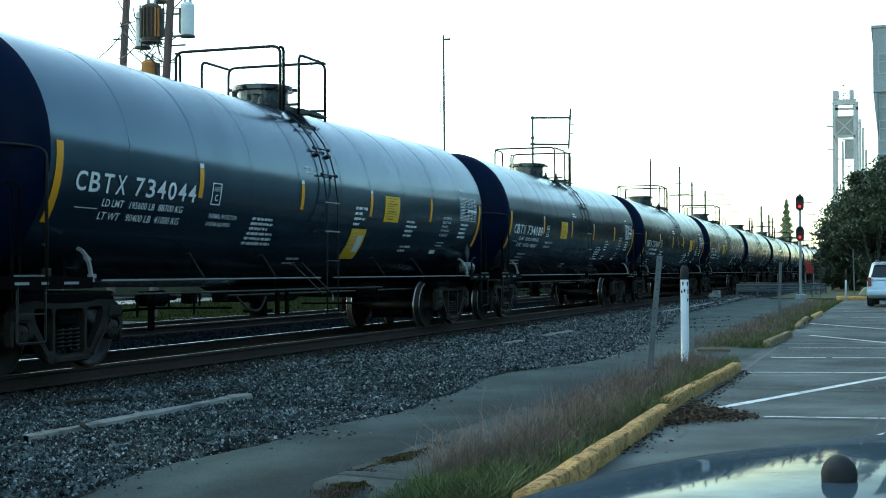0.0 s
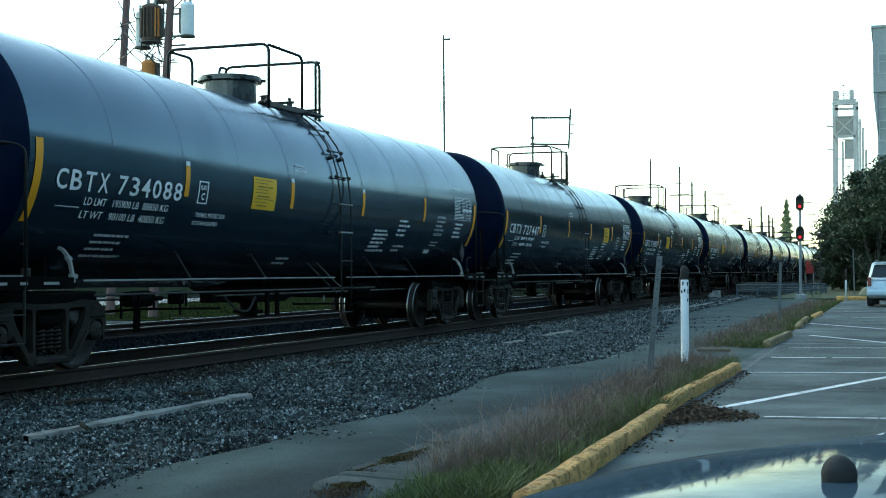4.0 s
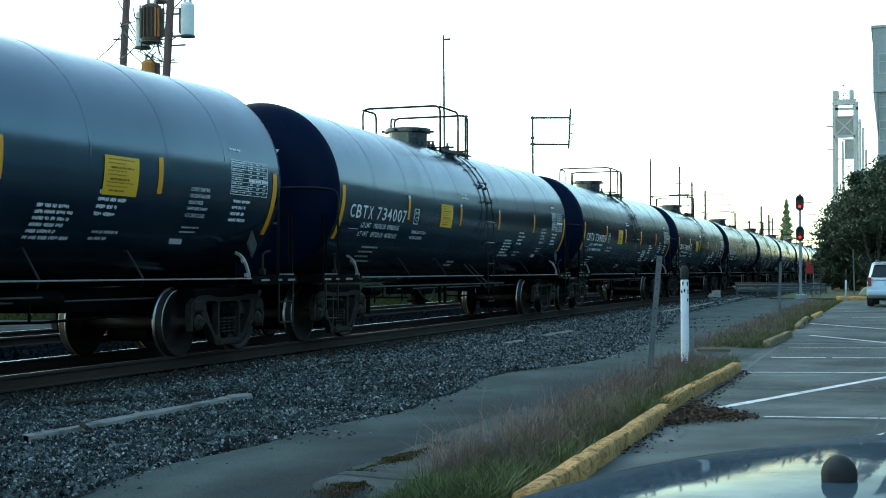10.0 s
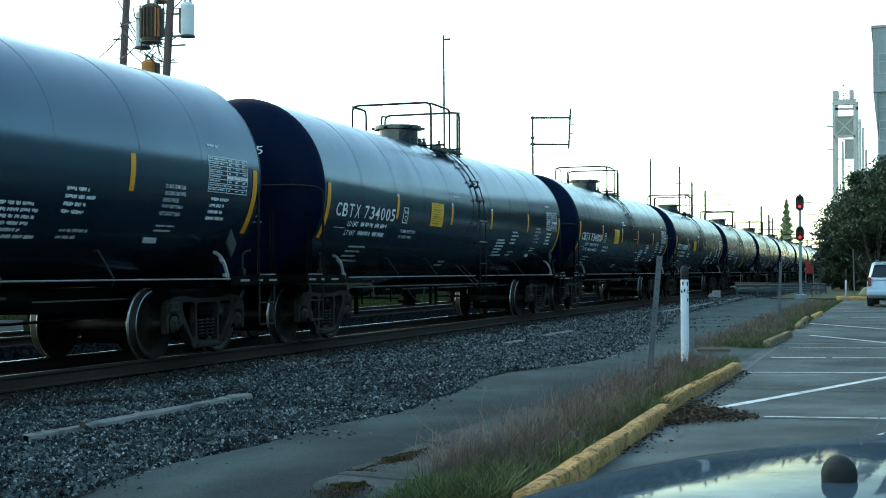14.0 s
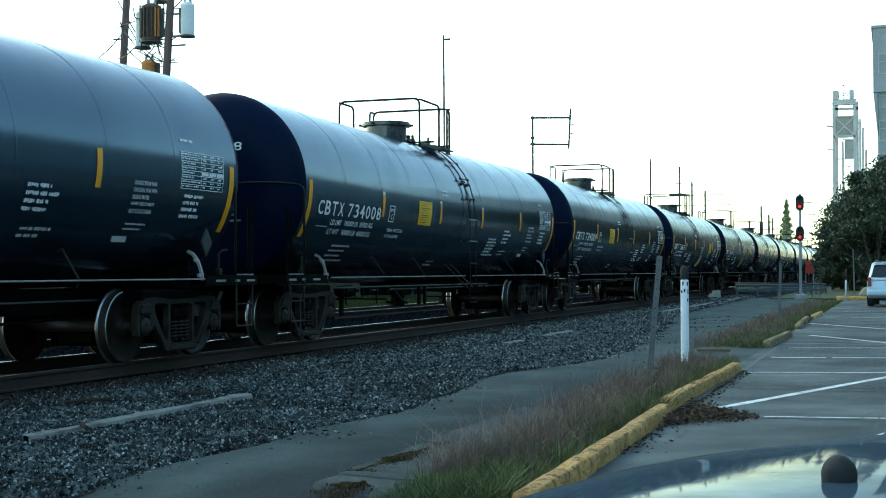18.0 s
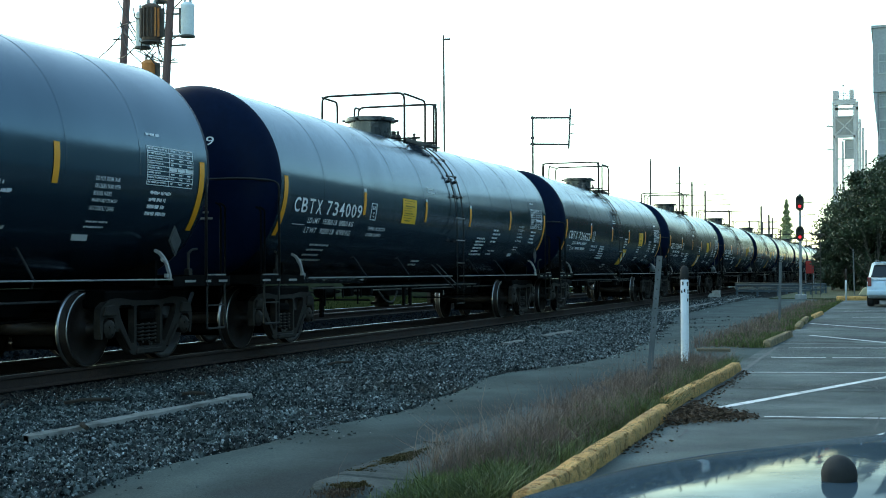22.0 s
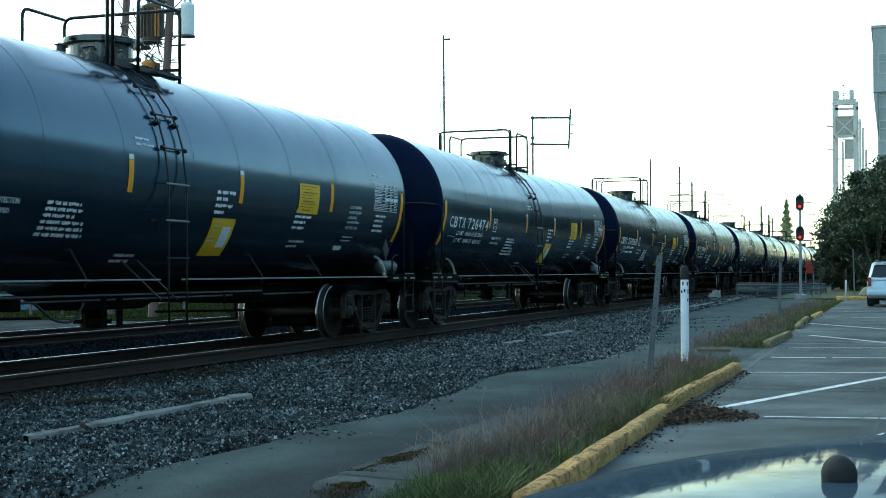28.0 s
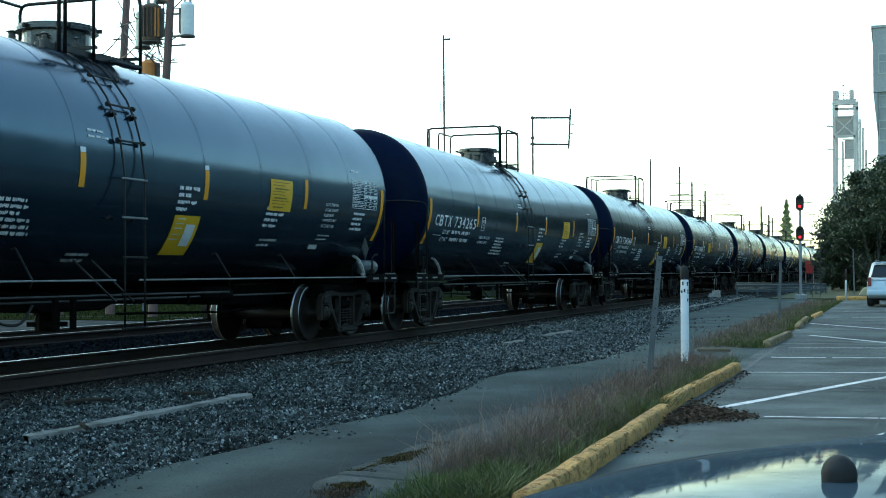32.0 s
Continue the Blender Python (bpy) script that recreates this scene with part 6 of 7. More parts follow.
def suv(x, y):
    t = thing("suv", "white sport utility car parked with its tail to the tracks' lot", "car", at=pose(x, y, -0.2, 0, 0, -3))
    W, L = 0.92, 4.6
    bm = bmesh.new()
    prism(bm, [(0.02, 0.42), (0.0, 0.62), (0.05, 0.98), (1.1, 1.02), (3.3, 1.0), (4.4, 0.9), (4.6, 0.7), (4.58, 0.34), (4.1, 0.30), (0.4, 0.30)], -W, W, "x", 0.05)
    part("body", bm, M_SUV, t, "white lower body", True)
    bm = bmesh.new()
    bot = [(-W + 0.03, 0.06), (W - 0.03, 0.06), (W - 0.03, 3.2), (-W + 0.03, 3.2)]
    top = [(-W + 0.17, 0.32), (W - 0.17, 0.32), (W - 0.17, 2.3), (-W + 0.17, 2.3)]
    a = [bm.verts.new((u, v, 1.0)) for u, v in bot]
    b = [bm.verts.new((u, v, 1.66)) for u, v in top]
    bm.faces.new(b)
    for k in range(4):
        bm.faces.new((a[k], a[(k + 1) % 4], b[(k + 1) % 4], b[k]))
    bmesh.ops.bevel(bm, geom=list(bm.edges), offset=0.05, segments=2, affect="EDGES")
    part("cabin", bm, M_SUV, t, "white cabin", True)
    bm = bmesh.new()
    f = lambda u, k: (u * (1 - k) + u * 0.82 * k, 0.06 + 0.26 * k - 0.02, 1.0 + 0.66 * k)
    bm.faces.new([bm.verts.new(p) for p in (f(-0.8, 0.12), f(0.8, 0.12), f(0.78, 0.82), f(-0.78, 0.82))])
    part("rear_window", bm, M_GLASS, t, "dark tinted rear window")
    for s in (-1, 1):
        bm = bmesh.new()
        bm.faces.new([bm.verts.new((s * (0.905 - 0.14 * k), v, 1.0 + 0.66 * k)) for v, k in ((0.35, 0.1), (3.0, 0.1), (2.3, 0.85), (0.5, 0.85))])
        part("side_window", bm, M_GLASS, t, "dark tinted side window")
        bm = bmesh.new()
        box(bm, (s * 0.83, 0.03, 0.92), (0.14, 0.1, 0.34), None, 0.02)
        part("tail_light", bm, M_TAIL, t, "red tail light")
        bm = bmesh.new()
        tube(bm, [(s * 0.62, 0.5, 1.66), (s * 0.62, 0.6, 1.72), (s * 0.62, 2.1, 1.72), (s * 0.62, 2.2, 1.66)], 0.018, 6)
        part("roof_rail", bm, M_DARKMETAL, t)
        for yy_ in (0.85, 3.7):
            wheel(t, s * 0.84, yy_, 0.36, 0.24)
    bm = bmesh.new()
    box(bm, (0, -0.02, 0.52), (1.84, 0.16, 0.22), None, 0.05)
    part("bumper", bm, M_SUV, t, "", True)
    bm = bmesh.new()
    box(bm, (0, 0.0, 0.84), (0.52, 0.03, 0.15), None, 0.01)
    part("plate_recess", bm, M_GREY, t)
    bm = bmesh.new()
    box(bm, (0, 0.2, 1.64), (1.3, 0.22, 0.04), None, 0.015)
    part("spoiler", bm, M_SUV, t)
    bm = bmesh.new()
    box(bm, (0, 2.3, 0.27), (1.6, 3.2, 0.1))
    part("underbody", bm, M_RUBBER, t)


suv(10.11, 51.2)


def dark_car():
    """A dark saloon parked nose to the camera, its bonnet's far flank in view; u runs across, v away from the nose."""
    t = thing("saloon_car", "dark glossy saloon car with a gently crowned bonnet", "car", at=pose(EYE[0], EYE[1], -0.2, 0, 0, -36))
    C, W = -1.2, 0.92
    vs = (0.95, 1.05, 1.2, 1.5, 1.85, 2.1, 2.4, 2.75, 4.6, 5.0, 5.3)
    ws = (0.45, 0.52, 0.62, 0.80, 0.95, 1.0, 0.995, 0.985, 0.985, 0.95, 0.84)

    def top(s, v):
        e = (1 - abs(s)) * W
        return 0.92 + 0.105 * (1 - s * s) - 0.03 * math.exp(-e / 0.03)

    def deck(name, v0, v1, nv, drop0, drop1, label):
        bm = bmesh.new()
        rows = []
        for j in range(nv + 1):
            v = v0 + (v1 - v0) * j / nv
            w = W * float(np.interp(v, vs, ws))
            dz = drop0 * math.exp(-(v - v0) / 0.12) + drop1 * math.exp(-(v1 - v) / 0.12)
            rows.append([bm.verts.new((C + s * w, v, top(s, v) - dz)) for s in [math.sin(i / 24 * math.pi / 2) for i in range(-24, 25)]])
        for p, q in zip(rows, rows[1:]):
            for i in range(48):
                bm.faces.new((p[i], p[i + 1], q[i + 1], q[i]))
        return part(name, bm, M_CARDARK, t, label, True)

    deck("bonnet", 0.95, 2.62, 40, 0.10, 0.0, "dark glossy crowned bonnet")
    deck("boot_lid", 4.45, 5.3, 16, 0.0, 0.08, "dark glossy boot lid")
    bm = bmesh.new()
    loop = [(C - W * w, v) for v, w in zip(vs, ws)] + [(C + W * w, v) for v, w in zip(reversed(vs), reversed(ws))]
    rings = []
    for z, k in ((0.24, 0.96), (0.34, 0.99), (0.55, 1.012), (0.74, 1.008), (None, 1.0)):
        ring = []
        for u, v in loop:
            zz = z
            if z is None:
                zz = 0.86 - 0.10 * math.exp(-(v - 0.95) / 0.12) - (0.08 * math.exp(-(5.3 - v) / 0.12) if v > 4.45 else 0)
            ring.append(bm.verts.new((C + (u - C) * k, 3.1 + (v - 3.1) * (1 + (k - 1) * 0.5), zz)))
        rings.append(ring)
    m = len(loop)
    for p, q in zip(rings, rings[1:]):
        for k in range(m):
            bm.faces.new((p[k], p[(k + 1) % m], q[(k + 1) % m], q[k]))
    bm.faces.new(rings[0])
    part("body_side", bm, M_CARDARK, t, "dark glossy flanks and bumpers", True)
    low = [(-0.84, 2.62), (0.84, 2.62), (0.84, 4.5), (-0.84, 4.5)]
    high = [(-0.6, 3.25), (0.6, 3.25), (0.6, 4.15), (-0.6, 4.15)]
    bm = bmesh.new()
    p = [bm.verts.new((C + u, v, 0.90)) for u, v in low]
    q = [bm.verts.new((C + u, v, 1.40)) for u, v in high]
    bm.faces.new(q)
    for k in range(4):
        bm.faces.new((p[k], p[(k + 1) % 4], q[(k + 1) % 4], q[k]))
    bmesh.ops.bevel(bm, geom=list(bm.edges), offset=0.04, segments=2, affect="EDGES")
    part("cabin", bm, M_CARDARK, t, "dark cabin and roof", True)
    for k, nm in enumerate(("windscreen", "side_window", "rear_window", "side_window")):
        a0, a1 = low[k], low[(k + 1) % 4]
        b0, b1 = high[k], high[(k + 1) % 4]
        n = Vector(((a0[0] + a1[0]) / 2, (a0[1] + a1[1]) / 2 - 3.56, 0)).normalized() * 0.012
        bm = bmesh.new()
        quad = []
        for f, g in ((0.1, 0.12), (0.9, 0.12), (0.88, 0.86), (0.12, 0.86)):
            x0, y0 = a0[0] + (a1[0] - a0[0]) * f, a0[1] + (a1[1] - a0[1]) * f
            x1, y1 = b0[0] + (b1[0] - b0[0]) * f, b0[1] + (b1[1] - b0[1]) * f
            quad.append(bm.verts.new((C + x0 + (x1 - x0) * g + n.x, y0 + (y1 - y0) * g + n.y, 0.90 + 0.5 * g + 0.006)))
        bm.faces.new(quad)
        part(nm, bm, M_GLASS, t, "dark tinted glass")
    for s in (-1, 1):
        for v in (1.9, 4.4):
            wheel(t, C + s * (0.77 if v < 2 else 0.83), v, 0.32, 0.2)
        bm = bmesh.new()
        box(bm, (C + s * 0.27, 0.97, 0.66), (0.24, 0.08, 0.12), None, 0.03)
        part("head_lamp", bm, M_GLASS, t)
        bm = bmesh.new()
        box(bm, (C + s * 0.96, 3.25, 0.98), (0.18, 0.1, 0.13), None, 0.04)
        part("door_mirror", bm, M_CARDARK, t)
    bm = bmesh.new()
    lathe(bm, [(0.022, 1.0), (0.0255, 1.014)] + [(0.0265 * math.cos(a), 1.032 + 0.03 * math.sin(a)) for a in [k * math.pi / 24 for k in range(13)]], (-1.285, 1.63, 0), "z", 32)
    part("rubber_knob", bm, M_RUBBER, t, "small dark rounded knob", True)


dark_car()


# ---- trees ----
def limb(bm, pts, r0, r1, seg=7):
    rings = []
    pts = [Vector(p) for p in pts]
    for i, p in enumerate(pts):
        d = (pts[min(i + 1, len(pts) - 1)] - pts[max(i - 1, 0)]).normalized()
        ref = d.orthogonal().normalized()
        s = d.cross(ref)
        r = r0 + (r1 - r0) * i / (len(pts) - 1)
        rings.append([bm.verts.new(p + r * (ref * math.cos(2 * math.pi * k / seg) + s * math.sin(2 * math.pi * k / seg))) for k in range(seg)])
    for a, b in zip(rings, rings[1:]):
        for k in range(seg):
            bm.faces.new((a[k], a[(k + 1) % seg], b[(k + 1) % seg], b[k]))


def tree(x, y, height, spread, trunk, clumps, per, size, seed, label, low=0.25, name="broadleaf_tree"):
    rnd = random.Random(seed)
    r = np.random.default_rng(seed)
    t = thing(name, label, "tree", "trees beyond the lot", at=pose(x, y, -0.3))
    bm = bmesh.new()
    limb(bm, [(0, 0, 0), (0.05, 0, height * 0.2), (0.1, 0.1, height * 0.42)], trunk, trunk * 0.6, 10)
    ends = []
    for k in range(16):
        a = k * 2.4 + rnd.uniform(-0.3, 0.3)
        f = rnd.uniform(0.35, 1.0)
        e = Vector((math.cos(a) * spread * f * 0.8, math.sin(a) * spread * f * 0.6, height * rnd.uniform(0.35, 0.9)))
        limb(bm, [(0.05, 0, height * rnd.uniform(0.15, 0.38)), e * 0.5 + Vector((0, 0, height * 0.12)), e], trunk * 0.4, trunk * 0.06, 6)
        ends.append(e)
    part("trunk", bm, M_BARK, t, "brown trunk and limbs")
    pts = []
    for k in range(clumps):
        a = rnd.uniform(0, 6.283)
        f = math.sqrt(rnd.random())
        top = height * (0.55 + 0.45 * math.sqrt(max(0, 1 - f * f)))
        bot = height * low * (0.3 + rnd.random() * 0.7)
        c = np.array((math.cos(a) * spread * f, math.sin(a) * spread * f * 0.7, bot + (top - bot) * rnd.random() ** 0.55))
        rad = rnd.uniform(0.35, 0.95) * height / 8
        q = r.normal(size=(per, 3))
        q /= np.linalg.norm(q, axis=1)[:, None]
        pts.append(c + q * rad * r.uniform(0.35, 1.0, (per, 1)) * np.array((1.15, 1.15, 0.75)))
    leaf_cards("crown", np.concatenate(pts), size, M_LEAF, "dense dark green evergreen crown", "", t, seed)
    return t


tree(13.6, 88, 9.0, 7.6, 0.35, 420, 170, 0.11, 31, "large dark evergreen oak spreading over the lot's far end", 0.12)
tree(8.3, 94, 7.0, 2.9, 0.22, 220, 150, 0.11, 32, "dark evergreen oak with a low crown", 0.05)
# two oaks hidden by the others, added to darken the far tanks' reflections
tree(8.6, 150, 12.6, 3.6, 0.35, 90, 90, 0.2, 36, "hidden evergreen oak added for the far tanks to reflect", 0.1)
tree(14.5, 152, 13.0, 4.5, 0.35, 90, 90, 0.2, 37, "hidden evergreen oak added for the far tanks to reflect", 0.1)
tree(17.0, 75, 7.0, 4.5, 0.3, 80, 80, 0.13, 33, "dark evergreen oak behind the white car", 0.2)
for i, (x, y, h, s) in enumerate(((6.2, 92, 3.6, 1.1), (7.4, 90, 3.4, 1.5), (9.5, 86, 2.4, 1.6), (6.9, 97, 5.0, 1.4))):
    tree(x, y, h, s, 0.08, 80, 130, 0.10, 50 + i, "dark rounded shrub under the oaks", 0.05, "shrub")
# bare twiggy shrub
t = thing("bare_shrub", "leafless grey shrub behind the white car", "shrub", at=pose(9.3, 72, -0.3))
bm = bmesh.new()
rnd = random.Random(8)
for k in range(34):
    a = rnd.uniform(0, 6.28)
    l = rnd.uniform(1.4, 3.4)
    o = rnd.uniform(0.2, 1.1)
    tube(bm, [(0, 0, 0), (math.cos(a) * o * 0.4, math.sin(a) * o * 0.4, l * 0.5), (math.cos(a) * o * 1.3, math.sin(a) * o, l), (math.cos(a) * o * 1.6, math.sin(a) * o * 1.3, l * 1.1)], 0.012, 4)
part("twigs", bm, M_BARK, t)

# slender conifer far down the line
t = thing("cypress", "slender yellow-green conifer far down the line", "tree", at=pose(-9.3, 260, -0.3))
bm = bmesh.new()
limb(bm, [(0, 0, 0), (0, 0, 8), (0.1, 0, 15.2)], 0.25, 0.03, 8)
part("trunk", bm, M_BARK, t)
r = np.random.default_rng(77)
h = r.uniform(2, 15, 5200)
w = np.interp(h, [2, 6, 10, 12, 15], [1.5, 1.45, 1.0, 0.6, 0.15]) * (1 + 0.35 * np.sin(h * 5.1))
a = r.uniform(0, 6.283, 5200)
f = np.sqrt(r.random(5200))
# needle colour is paled to carry the haze of the distance
M_CONIFER = surface("hazed_conifer_needles", (0.27, 0.3, 0.15), (0.44, 0.46, 0.25), 0.7, 0.85, coarse=1, fine=9, bump=0, vary=0.4, island=True)
leaf_cards("crown", np.stack([np.cos(a) * w * f, np.sin(a) * w * f, h], -1), 0.22, M_CONIFER, "sparse yellow-green needles, paled for haze", "", t, 78)


# ---- buildings ----
def office_block():
    t = thing("office_block", "tall grey concrete office block with overhanging top storeys", "building", at=pose(8.3, 140, -0.3))
    bm = bmesh.new()
    box(bm, (14.2, 9, 9.7), (27.6, 17.4, 19.4))
    part("lower_wall", bm, M_BLDG, t, "grey concrete lower storeys")
    bm = bmesh.new()
    box(bm, (14, 9, 22.7), (28, 18.4, 6.5))
    part("upper_wall", bm, M_BLDG, t, "grey overhanging upper storeys")
    bm = bmesh.new()
    prism(bm, [(0.4, 15.0), (0.0, 19.4), (0.4, 19.4)], -0.2, 18.2, "y")
    part("flared_corbel", bm, M_BLDG, t)
    bm = bmesh.new()
    box(bm, (14, 9, 26.05), (28.3, 18.7, 0.25))
    part("roof", bm, M_BLDG, t)
    for fl in range(7):
        z = 2.0 + fl * 3.35
        for k in range(9):
            x = 1.3 + k * 3.0
            yf = 0.3 if fl < 6 else -0.2
            w = kept("bwin", "window", lambda bm: [box(bm, (u, 0, v), (a, 0.14, b)) for u, v, a, b in ((-0.75, 0, 0.1, 2.0), (0.75, 0, 0.1, 2.0), (0, 1.0, 1.6, 0.12), (0, -1.0, 1.6, 0.12), (0, 0.2, 1.5, 0.06))], M_CAN, t, at=pose(x, yf - 0.04, z + 0.2))
            kept("bpane", "pane", lambda bm: box(bm, (0, 0.02, 0), (1.44, 0.06, 1.9)), M_PANE, w)


office_block()
# unseen wall, added as the skyline that the tank flanks reflect
bm = bmesh.new()
box(bm, (30.5, 200, 7.0), (1.0, 490, 14.6))
tagged(part("wall_east", bm, M_WALL), "long unseen wall added for the tanks to reflect as a skyline", "wall", "", "structure")


def lift_tower():
    """The steel tower of a lift bridge far down the line."""
    t = thing("lift_bridge_tower", "lattice steel lift-bridge tower, paled for distance haze", "tower", "lift-bridge towers", at=pose(-0.85, 330, -0.4))

    def brace(x0, z0, x1, z1, y, w=0.22, under=t):
        d = Vector((x1 - x0, 0, z1 - z0))
        bm = bmesh.new()
        box(bm, ((x0 + x1) / 2, y, (z0 + z1) / 2), (d.length, 0.18, w), pose(0, 0, 0, 0, -math.degrees(math.atan2(d.z, d.x)), 0))
        part("brace", bm, M_TOWER, under)

    def slab(name, x0, x1, z0, z1, y, deep, under, material=M_TOWER, bevel=0.0):
        bm = bmesh.new()
        box(bm, ((x0 + x1) / 2, y, (z0 + z1) / 2), (x1 - x0, deep, z1 - z0), None, bevel)
        return part(name, bm, material, under)

    for x in (-2.45, 2.35):
        for dy in (0, 5.0):
            slab("leg", x - 0.32 + dy * 0.09, x + 0.32 + dy * 0.09, 0, 42.3 if x < 0 else 42.6, dy, 0.5, t)
    slab("top_girder", -2.6, 2.6, 41.3, 42.6, 0.2, 1.4, t)
    slab("top_girder", -2.3, 3.0, 40.6, 41.2, 5.0, 0.5, t)
    slab("sheave_housing", -2.65, -1.25, 42.6, 44.8, 0.4, 1.8, t, bevel=0.15)
    slab("sheave_housing", 1.15, 2.2, 42.6, 44.9, 0.4, 1.8, t, bevel=0.15)
    slab("counterweight", -2.3, 2.2, 33.7, 38.5, 1.6, 1.2, t, M_PANELGREY)
    slab("girt", -2.5, 2.5, 38.4, 38.7, 0, 0.4, t)
    slab("girt", -2.5, 2.5, 33.4, 34.0, 0, 0.5, t)
    slab("girt", -2.5, 2.5, 28.6, 28.9, 5.0, 0.4, t)
    brace(-2.4, 33.9, 2.3, 38.5, -0.1)
    brace(2.3, 33.9, -2.4, 38.5, -0.1)
    for x0, x1 in ((-2.3, -1.9), (2.2, 1.8)):
        brace(x0, 38.9, x1, 39.5, 0.0, 0.14)
        brace(x0, 41.2, x1, 40.6, 0.0, 0.14)
    for k in range(3):
        z = 28.8 - k * 7.2
        brace(-2.4, z - 7.0, 2.3, z, 5.0, 0.16)
        brace(2.3, z - 7.0, -2.4, z, 5.0, 0.16)
    for k in range(8):
        bm = bmesh.new()
        cyl(bm, (-1.1 + k * 0.3, -0.6, 42.6), (-1.1 + k * 0.3, -0.6, 43.5), 0.045, seg=5)
        part("rail_post", bm, M_TOWER, t)
    slab("top_rail", -1.2, 1.1, 43.45, 43.55, -0.6, 0.06, t)
    bm = bmesh.new()
    cyl(bm, (-0.2, 0, 42.6), (-0.2, 0, 46.3), 0.09, 0.05, 6)
    box(bm, (-0.35, 0, 44.0), (1.5, 0.1, 0.16))
    box(bm, (-0.2, 0, 45.9), (0.5, 0.3, 0.3), None, 0.05)
    part("mast_head", bm, M_PANELGREY, t)
    for z in (36.1, 30.5):
        slab("landing", -4.2, -2.6, z, z + 0.22, 0, 1.0, t, M_PANELGREY)
        for x in (-3.7, -3.2):
            slab("landing_post", x - 0.06, x + 0.06, z, z + 0.9, 0, 0.1, t, M_PANELGREY)
    for k in range(14):
        slab("ladder_rung", -2.95, -2.6, 29.0 - k * 2.0, 29.2 - k * 2.0, -0.2, 0.12, t)
    # the second tower stands across the river
    t = thing("lift_bridge_tower", "lattice lift-bridge tower on the farther bank, paled for haze", "tower", "lift-bridge towers", at=pose(-0.6, 372, -0.4))
    for x, top in ((-2.15, 36.5), (2.35, 42.3), (2.95, 40.5), (3.75, 34.5)):
        slab("leg", x - 0.3, x + 0.3, 0, top, 0 if x < 2.5 else 5.0, 0.45, t)
    slab("counterweight", -1.7, 1.7, 32.0, 36.9, 1.0, 1.2, t, M_PANELGREY)
    slab("girt", -2.2, 3.0, 36.9, 37.2, 0, 0.4, t)
    slab("girt", -2.2, 3.0, 31.6, 31.9, 0, 0.4, t)
    slab("girt", -2.2, 3.8, 30.0, 30.25, 5.0, 0.3, t)
    for k in range(4):
        z = 31.6 - k * 7.0
        brace(-2.1, z - 6.8, 2.3, z, 0.0, 0.16, t)
        brace(2.3, z - 6.8, -2.1, z, 0.0, 0.16, t)
        slab("girt", 2.2, 3.9, z - 3.0, z - 2.8, 5.0, 0.25, t)
    brace(-1.7, 34.4, 1.7, 34.6, 0.2, 0.14, t)
    brace(0.2, 37.4, 2.3, 41.9, 0.0, 0.14, t)


lift_tower()


# ---- utility poles and wires behind the train ----
def utility_pole(x, y, top, r=0.15, lean=0.0, arms=(), steps=False, label="brown timber utility pole behind the train", material=M_POLE):
    t = thing("utility_pole", label, "utility pole", "utility poles", at=pose(x, y, -0.3, 0, lean, 0))
    bm = bmesh.new()
    cyl(bm, (0, 0, 0), (0, 0, top), r, r * 0.75, 12)
    part("pole_shaft", bm, material, t)
    for z, half, dx in arms:
        bm = bmesh.new()
        box(bm, (dx, -0.1, z), (half * 2, 0.1, 0.12))
        part("cross_arm", bm, M_DARKMETAL, t)
        for k in (-0.9, -0.3, 0.3, 0.9) if y < 100 else ():
            bm = bmesh.new()
            lathe(bm, [(0.03, 0.06), (0.05, 0.1), (0.03, 0.14), (0.05, 0.18), (0.0, 0.22)], (dx + k * half, -0.1, z), seg=8)
            part("insulator", bm, M_CAN, t)
    if steps:
        for k in range(12):
            bm = bmesh.new()
            s = 1 if k % 2 else -1
            box(bm, (s * (r + 0.1), 0, top - 0.6 - k * 0.42), (0.26, 0.03, 0.03))
            part("climbing_step", bm, M_DARKMETAL, t)
    return t


utility_pole(-14.59, 38, 12.6, 0.15, 3.5)
utility_pole(-11.74, 36, 12.4, 0.15, 3.7, steps=True, label="brown timber pole carrying transformers and climbing steps")


